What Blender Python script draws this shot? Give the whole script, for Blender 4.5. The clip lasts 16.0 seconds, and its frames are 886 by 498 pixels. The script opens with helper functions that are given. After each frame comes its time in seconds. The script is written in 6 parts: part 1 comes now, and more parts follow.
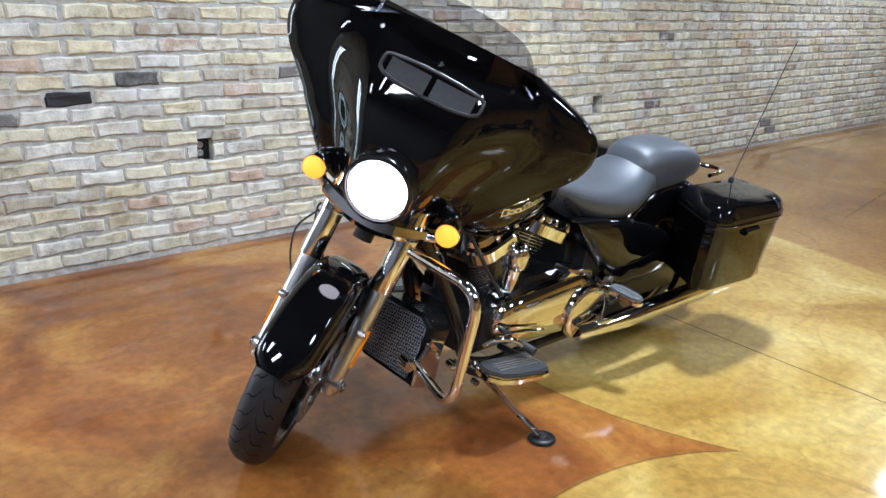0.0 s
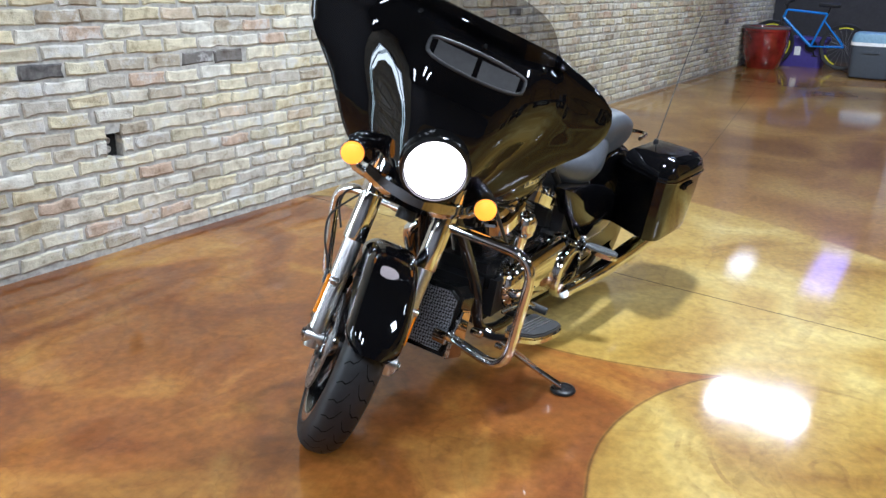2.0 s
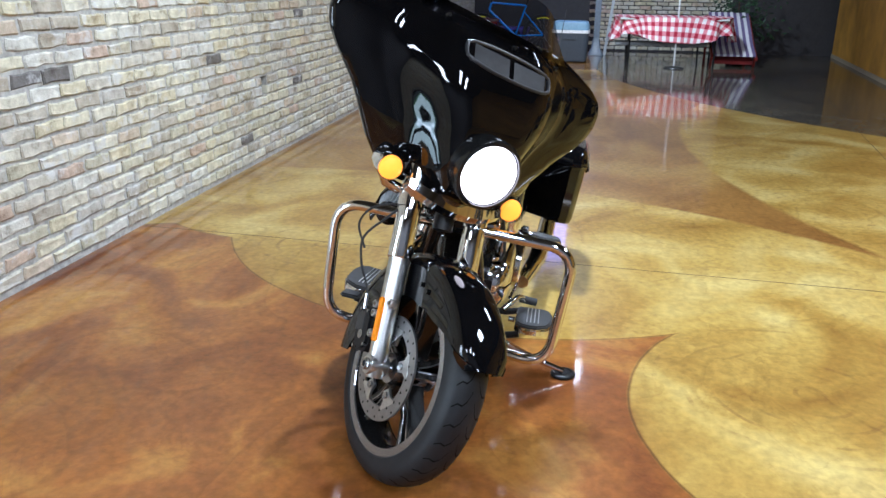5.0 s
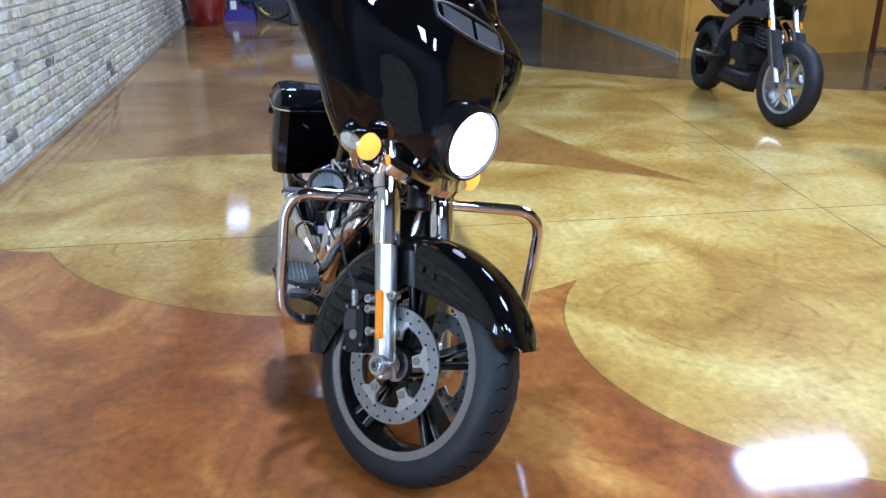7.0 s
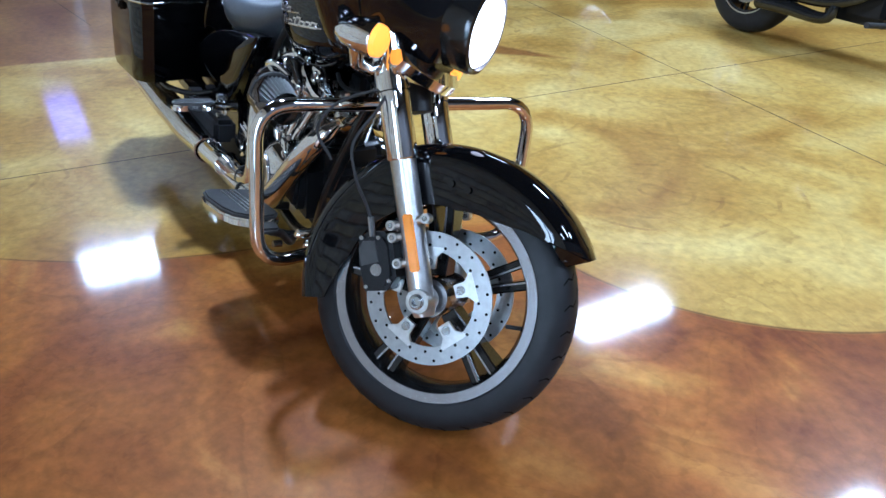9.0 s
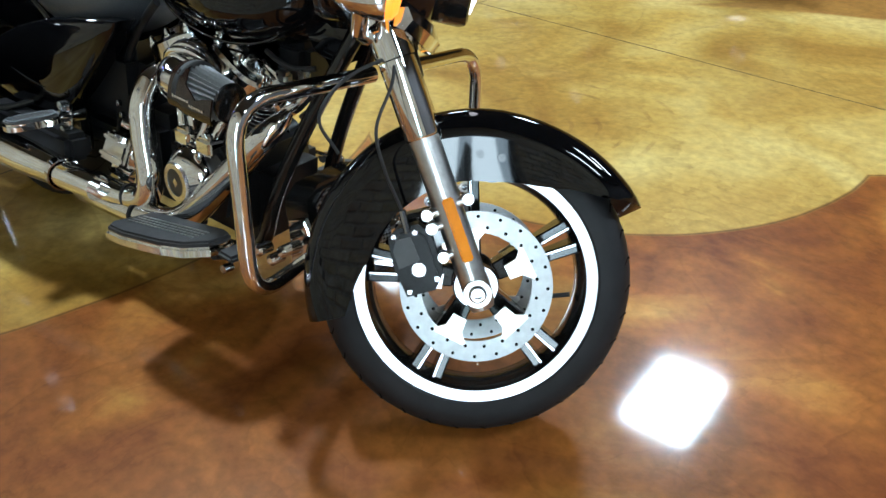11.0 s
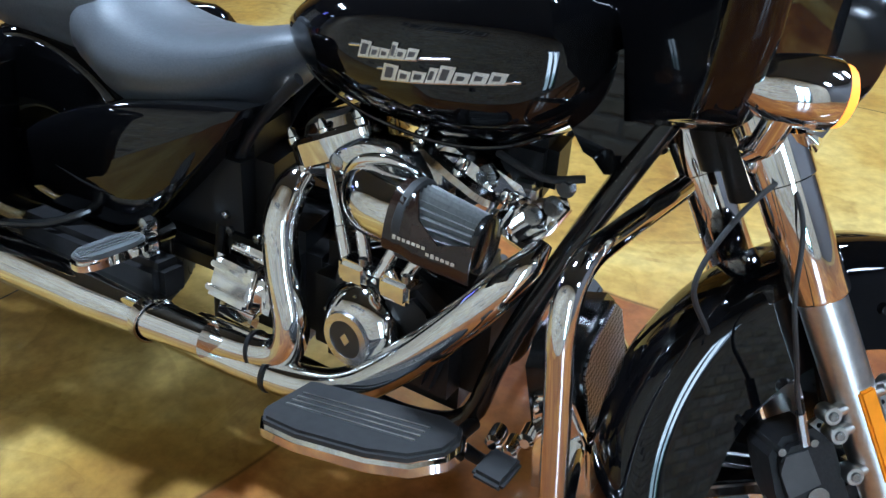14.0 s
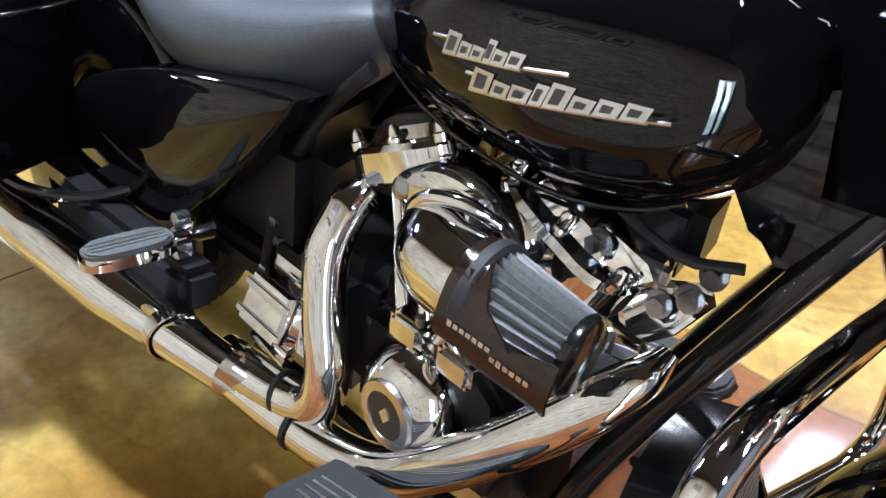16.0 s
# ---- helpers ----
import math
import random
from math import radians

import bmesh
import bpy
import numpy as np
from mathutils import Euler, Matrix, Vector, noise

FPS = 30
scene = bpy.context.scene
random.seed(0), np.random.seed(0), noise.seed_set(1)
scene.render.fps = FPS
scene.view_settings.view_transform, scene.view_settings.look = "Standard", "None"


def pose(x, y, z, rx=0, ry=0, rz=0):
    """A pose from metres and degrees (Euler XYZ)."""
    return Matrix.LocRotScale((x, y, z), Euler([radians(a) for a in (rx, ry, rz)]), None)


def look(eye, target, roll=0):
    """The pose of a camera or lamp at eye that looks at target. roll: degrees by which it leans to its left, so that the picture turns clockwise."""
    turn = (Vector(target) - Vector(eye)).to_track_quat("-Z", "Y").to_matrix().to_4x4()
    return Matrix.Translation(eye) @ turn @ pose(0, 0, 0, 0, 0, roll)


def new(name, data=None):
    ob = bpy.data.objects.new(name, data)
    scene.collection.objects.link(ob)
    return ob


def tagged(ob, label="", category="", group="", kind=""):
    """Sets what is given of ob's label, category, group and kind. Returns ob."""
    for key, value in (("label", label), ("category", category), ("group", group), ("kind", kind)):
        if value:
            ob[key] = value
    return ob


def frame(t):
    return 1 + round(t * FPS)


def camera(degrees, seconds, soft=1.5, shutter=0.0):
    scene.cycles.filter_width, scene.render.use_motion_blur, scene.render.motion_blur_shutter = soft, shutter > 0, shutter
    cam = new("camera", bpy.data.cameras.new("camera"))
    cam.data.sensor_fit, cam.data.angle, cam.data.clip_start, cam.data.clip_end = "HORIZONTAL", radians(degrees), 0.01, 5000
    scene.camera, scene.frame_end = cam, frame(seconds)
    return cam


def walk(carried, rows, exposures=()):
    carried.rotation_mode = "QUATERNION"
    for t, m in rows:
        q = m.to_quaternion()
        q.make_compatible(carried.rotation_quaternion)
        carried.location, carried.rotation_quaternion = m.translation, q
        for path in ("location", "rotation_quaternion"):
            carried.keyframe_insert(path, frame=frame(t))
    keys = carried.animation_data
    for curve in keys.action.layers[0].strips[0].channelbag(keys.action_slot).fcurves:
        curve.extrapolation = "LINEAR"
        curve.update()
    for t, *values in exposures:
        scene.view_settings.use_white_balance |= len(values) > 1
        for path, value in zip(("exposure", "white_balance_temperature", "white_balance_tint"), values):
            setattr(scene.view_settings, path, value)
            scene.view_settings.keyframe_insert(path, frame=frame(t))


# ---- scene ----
# camera and its walk
cam = camera(57.8, 16.0)
PATH = [
    (0, (-1.017, -1.972, 1.358), (0.239, -0.542, 0.743), 2.0),
    (0.5, (-1.185, -1.865, 1.359), (0.186, -0.545, 0.746), 1.6),
    (1, (-1.38, -1.762, 1.36), (0.093, -0.561, 0.737), 1.7),
    (1.5, (-1.487, -1.647, 1.355), (0.045, -0.53, 0.719), 1.4),
    (2, (-1.586, -1.478, 1.361), (0.003, -0.454, 0.709), 1.6),
    (2.5, (-1.684, -1.355, 1.363), (-0.019, -0.45, 0.724), 1.4),
    (3, (-1.829, -1.201, 1.366), (-0.107, -0.409, 0.728), 0.8),
    (3.5, (-1.886, -1.059, 1.359), (-0.123, -0.361, 0.722), 1.0),
    (4, (-1.908, -0.883, 1.356), (-0.108, -0.294, 0.714), 0.7),
    (4.2, (-1.912, -0.824, 1.359), (-0.098, -0.276, 0.721), 0.7),
    (6.3, (-1.841, -0.059, 1.342), (0.033, -0.133, 0.647), 0.3),
    (6.5, (-1.812, -0.006, 1.341), (0.055, -0.143, 0.638), 0.2),
    (7, (-1.755, 0.167, 1.34), (0.079, -0.164, 0.616), -0.6),
    (7.5, (-1.697, 0.325, 1.338), (0.085, -0.142, 0.56), -0.9),
    (8, (-1.574, 0.432, 1.309), (0.134, -0.151, 0.447), -0.8),
    (8.5, (-1.419, 0.531, 1.292), (0.209, -0.164, 0.362), -0.5),
    (9, (-1.277, 0.656, 1.28), (0.254, -0.179, 0.302), 0.2),
    (9.2, (-1.207, 0.722, 1.273), (0.268, -0.177, 0.265), 0.3),
    (11.3, (-0.63, 1.037, 1.221), (0.362, -0.328, 0.148), -0.9),
    (11.5, (-0.586, 1.067, 1.216), (0.379, -0.326, 0.153), -0.9),
    (12, (-0.45, 1.099, 1.223), (0.494, -0.31, 0.163), -1.7),
    (12.5, (-0.293, 1.045, 1.212), (0.67, -0.351, 0.152), -2.8),
    (13, (-0.149, 0.985, 1.199), (0.805, -0.435, 0.162), -1.9),
    (13.5, (0.021, 0.921, 1.181), (0.93, -0.519, 0.132), -1.1),
    (14, (0.115, 0.854, 1.161), (1.047, -0.562, 0.099), -1.3),
    (14.5, (0.177, 0.702, 1.136), (1.241, -0.62, 0.078), 0.4),
    (15, (0.208, 0.602, 1.109), (1.382, -0.611, 0.037), 1.8),
    (15.5, (0.259, 0.574, 1.092), (1.432, -0.62, -0.002), 1.4),
    (16, (0.279, 0.561, 1.084), (1.41, -0.645, -0.041), 1.5),
]
walk(cam, [(t, look(e, a, r)) for t, e, a, r in PATH],
     [(0.0, 0.17, 5850, 10), (4.0, 0.09, 5950, 8), (6.5, 0.22, 5150, 11), (8.5, 0.16, 4850, 8), (9.0, 0.06, 5000, 7), (11.5, -0.10, 5950, -1), (12.5, -0.10, 5500, 0),
      (13.0, -0.14, 5350, 2), (13.5, -0.06, 5200, 3), (14.5, 0.40, 5500, 6), (16.0, 0.60, 5950, 11)])

# world and lights
world = bpy.data.worlds.new("world")
world.use_nodes = True
scene.world = world
world.node_tree.nodes["Background"].inputs[0].default_value = (0.9, 0.95, 1.0, 1)
world.node_tree.nodes["Background"].inputs[1].default_value = 0.03
CEIL = 3.6


# ---- materials ----
def mat(name):
    m = bpy.data.materials.new(name)
    m.use_nodes = True
    return m, m.node_tree.nodes, m.node_tree.links, m.node_tree.nodes["Principled BSDF"]


def noise_tex(n, l, scale, detail=4.0, rough=0.55, vec=None, dist=0.0):
    t = n.new("ShaderNodeTexNoise")
    t.inputs["Scale"].default_value, t.inputs["Detail"].default_value = scale, detail
    t.inputs["Roughness"].default_value, t.inputs["Distortion"].default_value = rough, dist
    if vec is None:
        vec = n.new("ShaderNodeTexCoord").outputs["Object"]
    l.new(vec, t.inputs["Vector"])
    return t


def ramp(n, l, fac, stops):
    r = n.new("ShaderNodeValToRGB")
    el = r.color_ramp.elements
    while len(el) < len(stops):
        el.new(0.5)
    for e, (p, c) in zip(el, stops):
        e.position, e.color = p, (*c, 1)
    l.new(fac, r.inputs["Fac"])
    return r.outputs["Color"]


def bump(n, l, bsdf, height, strength, dist=0.002):
    b = n.new("ShaderNodeBump")
    b.inputs["Strength"].default_value, b.inputs["Distance"].default_value = strength, dist
    l.new(height, b.inputs["Height"])
    l.new(b.outputs["Normal"], bsdf.inputs["Normal"])


def simple(name, col, rough=0.4, metal=0.0, vary=0.15, scale=30.0, bumpy=0.0, coat=0.0, spec=0.5):
    """A plain material whose colour and gloss vary a little with grime and grain."""
    m, n, l, b = mat(name)
    t = noise_tex(n, l, scale)
    lo = tuple(c * (1 - vary) for c in col)
    hi = tuple(min(1, c * (1 + vary)) for c in col)
    l.new(ramp(n, l, t.outputs["Fac"], [(0.3, lo), (0.7, hi)]), b.inputs["Base Color"])
    t2 = noise_tex(n, l, scale * 0.2)
    mr = n.new("ShaderNodeMapRange")
    mr.inputs["To Min"].default_value, mr.inputs["To Max"].default_value = rough * 0.8, min(1, rough * 1.25)
    l.new(t2.outputs["Fac"], mr.inputs["Value"])
    l.new(mr.outputs["Result"], b.inputs["Roughness"])
    b.inputs["Metallic"].default_value = metal
    b.inputs["Coat Weight"].default_value = coat
    b.inputs["Coat Roughness"].default_value = 0.03
    b.inputs["Specular IOR Level"].default_value = spec
    if bumpy:
        bump(n, l, b, t.outputs["Fac"], bumpy)
    return m


def glow(name, col, strength):
    m, n, l, b = mat(name)
    b.inputs["Base Color"].default_value = (*col, 1)
    b.inputs["Emission Color"].default_value = (*col, 1)
    b.inputs["Emission Strength"].default_value = strength
    return m


paint = simple("black_gloss_paint", (0.0025, 0.0025, 0.003), 0.035, vary=0.3, scale=6, spec=0.44)
chrome = simple("chrome", (0.80, 0.80, 0.80), 0.05, 1.0, vary=0.04)
alu = simple("brushed_aluminium", (0.58, 0.58, 0.57), 0.30, 1.0, vary=0.1, scale=80)
alu_sat = simple("machined_aluminium", (0.38, 0.38, 0.40), 0.22, 1.0, vary=0.08, scale=90)
steel = simple("disc_steel", (0.33, 0.33, 0.33), 0.38, 1.0, vary=0.1, scale=60)
black_metal = simple("black_wrinkle_metal", (0.010, 0.010, 0.011), 0.40, vary=0.3, scale=300, bumpy=0.15, spec=0.25)
gloss_black = simple("gloss_black_metal", (0.008, 0.008, 0.008), 0.15, vary=0.3)
rubber = simple("rubber", (0.018, 0.018, 0.019), 0.65, vary=0.25, scale=60, bumpy=0.1)
tyre_mat = simple("tyre_rubber", (0.009, 0.0095, 0.011), 0.55, vary=0.3, scale=25, bumpy=0.2, spec=0.35)
plastic = simple("dark_plastic", (0.02, 0.02, 0.022), 0.4, vary=0.2)
leather = simple("black_vinyl", (0.050, 0.057, 0.068), 0.50, vary=0.2, scale=220, bumpy=0.2, spec=0.5)
vinyl = leather.node_tree.nodes["Principled BSDF"].inputs
vinyl["Coat Weight"].default_value, vinyl["Coat Roughness"].default_value, vinyl["Coat IOR"].default_value = 0.3, 0.36, 1.6
amber = simple("amber_reflector", (0.85, 0.28, 0.01), 0.15, vary=0.1)
amber_lit = glow("amber_lit_lens", (1.0, 0.34, 0.03), 1.35)
lamp_lit = glow("headlight_lit_lens", (1.0, 0.90, 0.97), 7.0)
white_metal = simple("bolt_steel", (0.36, 0.37, 0.38), 0.25, 1.0, vary=0.1)
badge_mat = simple("badge_chrome", (0.75, 0.74, 0.74), 0.25, 1.0, vary=0.1)


def curve(x, xs, ys):
    """A smooth value at x through the given stations."""
    xs, ys = list(xs), list(ys)
    if xs[0] > xs[-1]:
        xs, ys = xs[::-1], ys[::-1]
    x = min(max(x, xs[0]), xs[-1])
    i = min(max(int(np.searchsorted(xs, x)) - 1, 0), len(xs) - 2)
    h = xs[i + 1] - xs[i]
    t = (x - xs[i]) / h

    def slope(k):
        a, b = max(k - 1, 0), min(k + 1, len(xs) - 1)
        return (ys[b] - ys[a]) / (xs[b] - xs[a])
    return float((2 * t ** 3 - 3 * t * t + 1) * ys[i] + (t ** 3 - 2 * t * t + t) * h * slope(i) + (3 * t * t - 2 * t ** 3) * ys[i + 1] + (t ** 3 - t * t) * h * slope(i + 1))


# ---- mesh helpers ----
def finish(name, bm, material, parent=None, label="", smooth=35):
    me = bpy.data.meshes.new(name)
    bmesh.ops.recalc_face_normals(bm, faces=bm.faces[:])
    bm.to_mesh(me)
    bm.free()
    if smooth:
        me.shade_smooth()
        me.set_sharp_from_angle(angle=radians(smooth))
    for m in material if isinstance(material, (list, tuple)) else [material]:
        me.materials.append(m)
    ob = new(name, me)
    if parent is not None:
        ob.parent = parent
    if label:
        tagged(ob, label)
    return ob


def part(name, bm, material, parent, label="", smooth=35):
    return finish(name, bm, material, parent, label, smooth)


def box(cx, cy, cz, sx, sy, sz, r=0.0, bm=None, m=None, seg=2):
    bm = bm or bmesh.new()
    made = bmesh.ops.create_cube(bm, size=1.0)["verts"]
    bmesh.ops.scale(bm, vec=(sx, sy, sz), verts=made)
    if r > 0:
        edges = list({e for v in made for e in v.link_edges})
        made = bmesh.ops.bevel(bm, geom=edges, offset=min(r, 0.49 * min(sx, sy, sz)), segments=seg, affect="EDGES")["verts"]
        made = list({w for v in made for f in v.link_faces for w in f.verts})
    if m is not None:
        bmesh.ops.transform(bm, matrix=m, verts=made)
    bmesh.ops.translate(bm, vec=(cx, cy, cz), verts=made)
    return bm


def smooth_path(pts, n=6):
    """A Catmull-Rom curve through the points."""
    p = [Vector(q) for q in pts]
    p = [2 * p[0] - p[1]] + p + [2 * p[-1] - p[-2]]
    out = []
    for i in range(1, len(p) - 2):
        a, b, c, d = p[i - 1:i + 3]
        for k in range(n):
            t = k / n
            out.append(0.5 * (2 * b + (c - a) * t + (2 * a - 5 * b + 4 * c - d) * t * t + (3 * b - a - 3 * c + d) * t ** 3))
    return out + [p[-2]]


def rounded(pts, r, n=5):
    """A polyline with its inner corners rounded to about r."""
    p = [Vector(q) for q in pts]
    out = [p[0]]
    for a, b, c in zip(p, p[1:], p[2:]):
        u, w = (a - b), (c - b)
        k = min(r, 0.48 * u.length, 0.48 * w.length)
        s, e = b + u.normalized() * k, b + w.normalized() * k
        out += [(1 - t) ** 2 * s + 2 * t * (1 - t) * b + t * t * e for t in (i / n for i in range(n + 1))]
    return out + [p[-1]]


def tube(path, r, seg=12, bm=None, cap=True):
    """A round tube along a path; r is one radius or one for each point."""
    bm = bm or bmesh.new()
    p = [Vector(q) for q in path]
    rs = [float(q) for q in r] if isinstance(r, (list, tuple)) else [float(r)] * len(p)
    if len(rs) != len(p):
        rs = [float(q) for q in np.interp(np.linspace(0, 1, len(p)), np.linspace(0, 1, len(rs)), rs)]
    rings, nrm = [], None
    for i, q in enumerate(p):
        t = (p[min(i + 1, len(p) - 1)] - p[max(i - 1, 0)]).normalized()
        if nrm is None:
            nrm = t.orthogonal().normalized()
        nrm = (nrm - t * nrm.dot(t)).normalized()
        w = t.cross(nrm)
        rings.append([bm.verts.new(q + rs[i] * (math.cos(2 * math.pi * k / seg) * nrm + math.sin(2 * math.pi * k / seg) * w)) for k in range(seg)])
    for a, b in zip(rings, rings[1:]):
        for k in range(seg):
            bm.faces.new((a[k], a[(k + 1) % seg], b[(k + 1) % seg], b[k]))
    if cap:
        bm.faces.new(rings[0][::-1])
        bm.faces.new(rings[-1])
    return bm


def lathe(profile, seg=32, m=None, bm=None, closed=False, a0=0.0, a1=2 * math.pi):
    """Turns (radius, height) pairs round z. closed: the profile is a ring of its own (a tyre)."""
    bm = bm or bmesh.new()
    full = abs(a1 - a0 - 2 * math.pi) < 1e-6
    cnt = seg if full else seg + 1
    rings, made = [], []
    for i in range(cnt):
        a = a0 + (a1 - a0) * i / seg
        rings.append([bm.verts.new((r * math.cos(a), r * math.sin(a), h)) for r, h in profile])
        made += rings[-1]
    n = len(profile)
    for i in range(cnt if full else cnt - 1):
        a, b = rings[i], rings[(i + 1) % cnt]
        for k in range(n if closed else n - 1):
            bm.faces.new((a[k], b[k], b[(k + 1) % n], a[(k + 1) % n]))
    if not closed and full:
        for k in (0, n - 1):
            if profile[k][0] > 1e-5:
                bm.faces.new([rg[k] for rg in rings])
    bmesh.ops.remove_doubles(bm, verts=made, dist=1e-6)
    if m is not None:
        bmesh.ops.transform(bm, matrix=m, verts=[v for v in made if v.is_valid])
    return bm


def loft(rings, cap=True, bm=None, close=True):
    """Skins rings of equally many points."""
    bm = bm or bmesh.new()
    vs = [[bm.verts.new(q) for q in rg] for rg in rings]
    n = len(vs[0])
    for a, b in zip(vs, vs[1:]):
        for k in range(n if close else n - 1):
            bm.faces.new((a[k], a[(k + 1) % n], b[(k + 1) % n], b[k]))
    if cap and close:
        bm.faces.new(vs[0][::-1])
        bm.faces.new(vs[-1])
    return bm


def superellipse(cx, cy, a, b, e=2.5, n=24):
    out = []
    for k in range(n):
        t = 2 * math.pi * k / n
        c, s = math.cos(t), math.sin(t)
        out.append((cx + a * math.copysign(abs(c) ** (2 / e), c), cy + b * math.copysign(abs(s) ** (2 / e), s)))
    return out


def prism(outline, m, depth, bm=None, r=0.0):
    """Pushes an outline in xy out along z by depth, then moves it by m."""
    bm = bm or bmesh.new()
    lo = [bm.verts.new((x, y, 0)) for x, y in outline]
    hi = [bm.verts.new((x, y, depth)) for x, y in outline]
    n = len(lo)
    top = bm.faces.new(hi)
    bm.faces.new(lo[::-1])
    for k in range(n):
        bm.faces.new((lo[k], lo[(k + 1) % n], hi[(k + 1) % n], hi[k]))
    made = lo + hi
    if r > 0:
        res = bmesh.ops.bevel(bm, geom=list(top.edges), offset=r, segments=2, affect="EDGES")
        made = list({*[v for v in made if v.is_valid], *res["verts"]})
    bmesh.ops.transform(bm, matrix=m, verts=made)
    return bm


def axis(origin, z, x=None):
    """A pose whose z runs along z."""
    z = Vector(z).normalized()
    x = Vector(x) if x is not None else z.orthogonal()
    x = (x - z * x.dot(z)).normalized()
    y = z.cross(x)
    return Matrix(((x.x, y.x, z.x, origin[0]), (x.y, y.y, z.y, origin[1]), (x.z, y.z, z.z, origin[2]), (0, 0, 0, 1)))


# ---- the setting ----
WALL_Y = 1.918
X0, X1, Y0 = -5.0, 14.85, -9.0


def floor_material():
    """Acid-stained, sealed concrete: rounded fields of rust, ochre and grey, each cloudy."""
    m, n, l, b = mat("stained_concrete")
    co = n.new("ShaderNodeTexCoord").outputs["Object"]
    warp = noise_tex(n, l, 2.2, 3, vec=co)
    wm = n.new("ShaderNodeVectorMath")
    wm.operation = "MULTIPLY_ADD"
    wm.inputs[1].default_value = (0.024, 0.024, 0)
    l.new(warp.outputs["Color"], wm.inputs[0])
    l.new(co, wm.inputs[2])
    pos = wm.outputs[0]

    def disc(x, y, r, soft=0.02):
        d = n.new("ShaderNodeVectorMath")
        d.operation = "DISTANCE"
        d.inputs[1].default_value = (x + 0.012, y + 0.012, 0)
        l.new(pos, d.inputs[0])
        mr = n.new("ShaderNodeMapRange")
        mr.inputs["From Min"].default_value, mr.inputs["From Max"].default_value = r + soft, r - soft
        l.new(d.outputs["Value"], mr.inputs["Value"])
        return mr.outputs["Result"]

    def both(a, c, op):
        k = n.new("ShaderNodeMath")
        k.operation = op
        l.new(a, k.inputs[0])
        l.new(c, k.inputs[1])
        return k.outputs[0]

    def mix(fac, a, c):
        k = n.new("ShaderNodeMix")
        k.data_type = "RGBA"
        l.new(fac, k.inputs["Factor"])
        l.new(a, k.inputs["A"])
        l.new(c, k.inputs["B"])
        return k.outputs["Result"]

    def cloud(scale, stops, dist=1.2, seed=0.0):
        v = n.new("ShaderNodeVectorMath")
        v.operation = "ADD"
        v.inputs[1].default_value = (seed, seed, seed)
        l.new(co, v.inputs[0])
        return ramp(n, l, noise_tex(n, l, scale, 5, 0.5, v.outputs[0], dist).outputs["Fac"], stops)

    rust = cloud(1.8, [(0.29, (0.132, 0.036, 0.010)), (0.41, (0.204, 0.066, 0.014)), (0.52, (0.275, 0.098, 0.019)), (0.62, (0.370, 0.163, 0.034)), (0.75, (0.490, 0.275, 0.068))], 1.1)
    ochre = cloud(1.6, [(0.28, (0.231, 0.111, 0.020)), (0.40, (0.341, 0.196, 0.039)), (0.52, (0.440, 0.286, 0.069)), (0.68, (0.550, 0.413, 0.143))], 0.7, 7.0)
    brown = cloud(0.9, [(0.3, (0.190, 0.080, 0.018)), (0.5, (0.302, 0.150, 0.036)), (0.7, (0.414, 0.257, 0.072))], 1.0, 3.0)
    grey = cloud(1.2, [(0.3, (0.05, 0.045, 0.035)), (0.7, (0.12, 0.10, 0.07))], 0.9, 11.0)
    low = disc(2.661, -0.174, 1.666, 0.010)
    bay = disc(0.598, -1.671, 0.944, 0.010)
    fields = both(low, bay, "MAXIMUM")
    for x, y, r in ((2.880, 1.210, 0.914), (2.030, -2.185, 1.233), (0.350, -2.700, 1.260)):
        fields = both(fields, disc(x, y, r, 0.012), "MAXIMUM")
    inv = n.new("ShaderNodeMath")
    inv.operation = "SUBTRACT"
    inv.inputs[0].default_value = 1.0
    l.new(fields, inv.inputs[1])
    rusty = both(disc(-0.98, 0.48, 3.39), inv.outputs[0], "MULTIPLY")
    col = mix(disc(5.44, -8.05, 6.70), brown, ochre)
    col = mix(disc(-1.03, 1.18, 4.70), col, ochre)
    col = mix(rusty, col, rust)
    col = mix(disc(12.45, -9.35, 8.86), col, grey)
    # scored line where two stains meet
    pp = n.new("ShaderNodeMath")
    pp.operation = "PINGPONG"
    pp.inputs[1].default_value = 0.5
    l.new(rusty, pp.inputs[0])
    edge = ramp(n, l, pp.outputs[0], [(0.15, (1, 1, 1)), (0.5, (0.45, 0.42, 0.40))])
    ke = n.new("ShaderNodeMix")
    ke.data_type, ke.blend_type = "RGBA", "MULTIPLY"
    ke.inputs["Factor"].default_value = 1.0
    l.new(col, ke.inputs["A"])
    l.new(edge, ke.inputs["B"])
    col = ke.outputs["Result"]
    # tide marks left by the drying stain
    for sc, off, dark in ((1.1, 4.0, 0.62), (2.6, 9.0, 0.75)):
        tide = cloud(sc, [(0.470, (1, 1, 1)), (0.494, (dark, dark * 0.93, dark * 0.85)), (0.500, (1.06, 1.06, 1.06)), (0.56, (1, 1, 1))], 0.9, off)
        kt = n.new("ShaderNodeMix")
        kt.data_type, kt.blend_type = "RGBA", "MULTIPLY"
        kt.inputs["Factor"].default_value = 0.40
        l.new(col, kt.inputs["A"])
        l.new(tide, kt.inputs["B"])
        col = kt.outputs["Result"]
    # scuffed arcs left by a polishing pad
    patchy = noise_tex(n, l, 6.0, 4, 0.6, co)
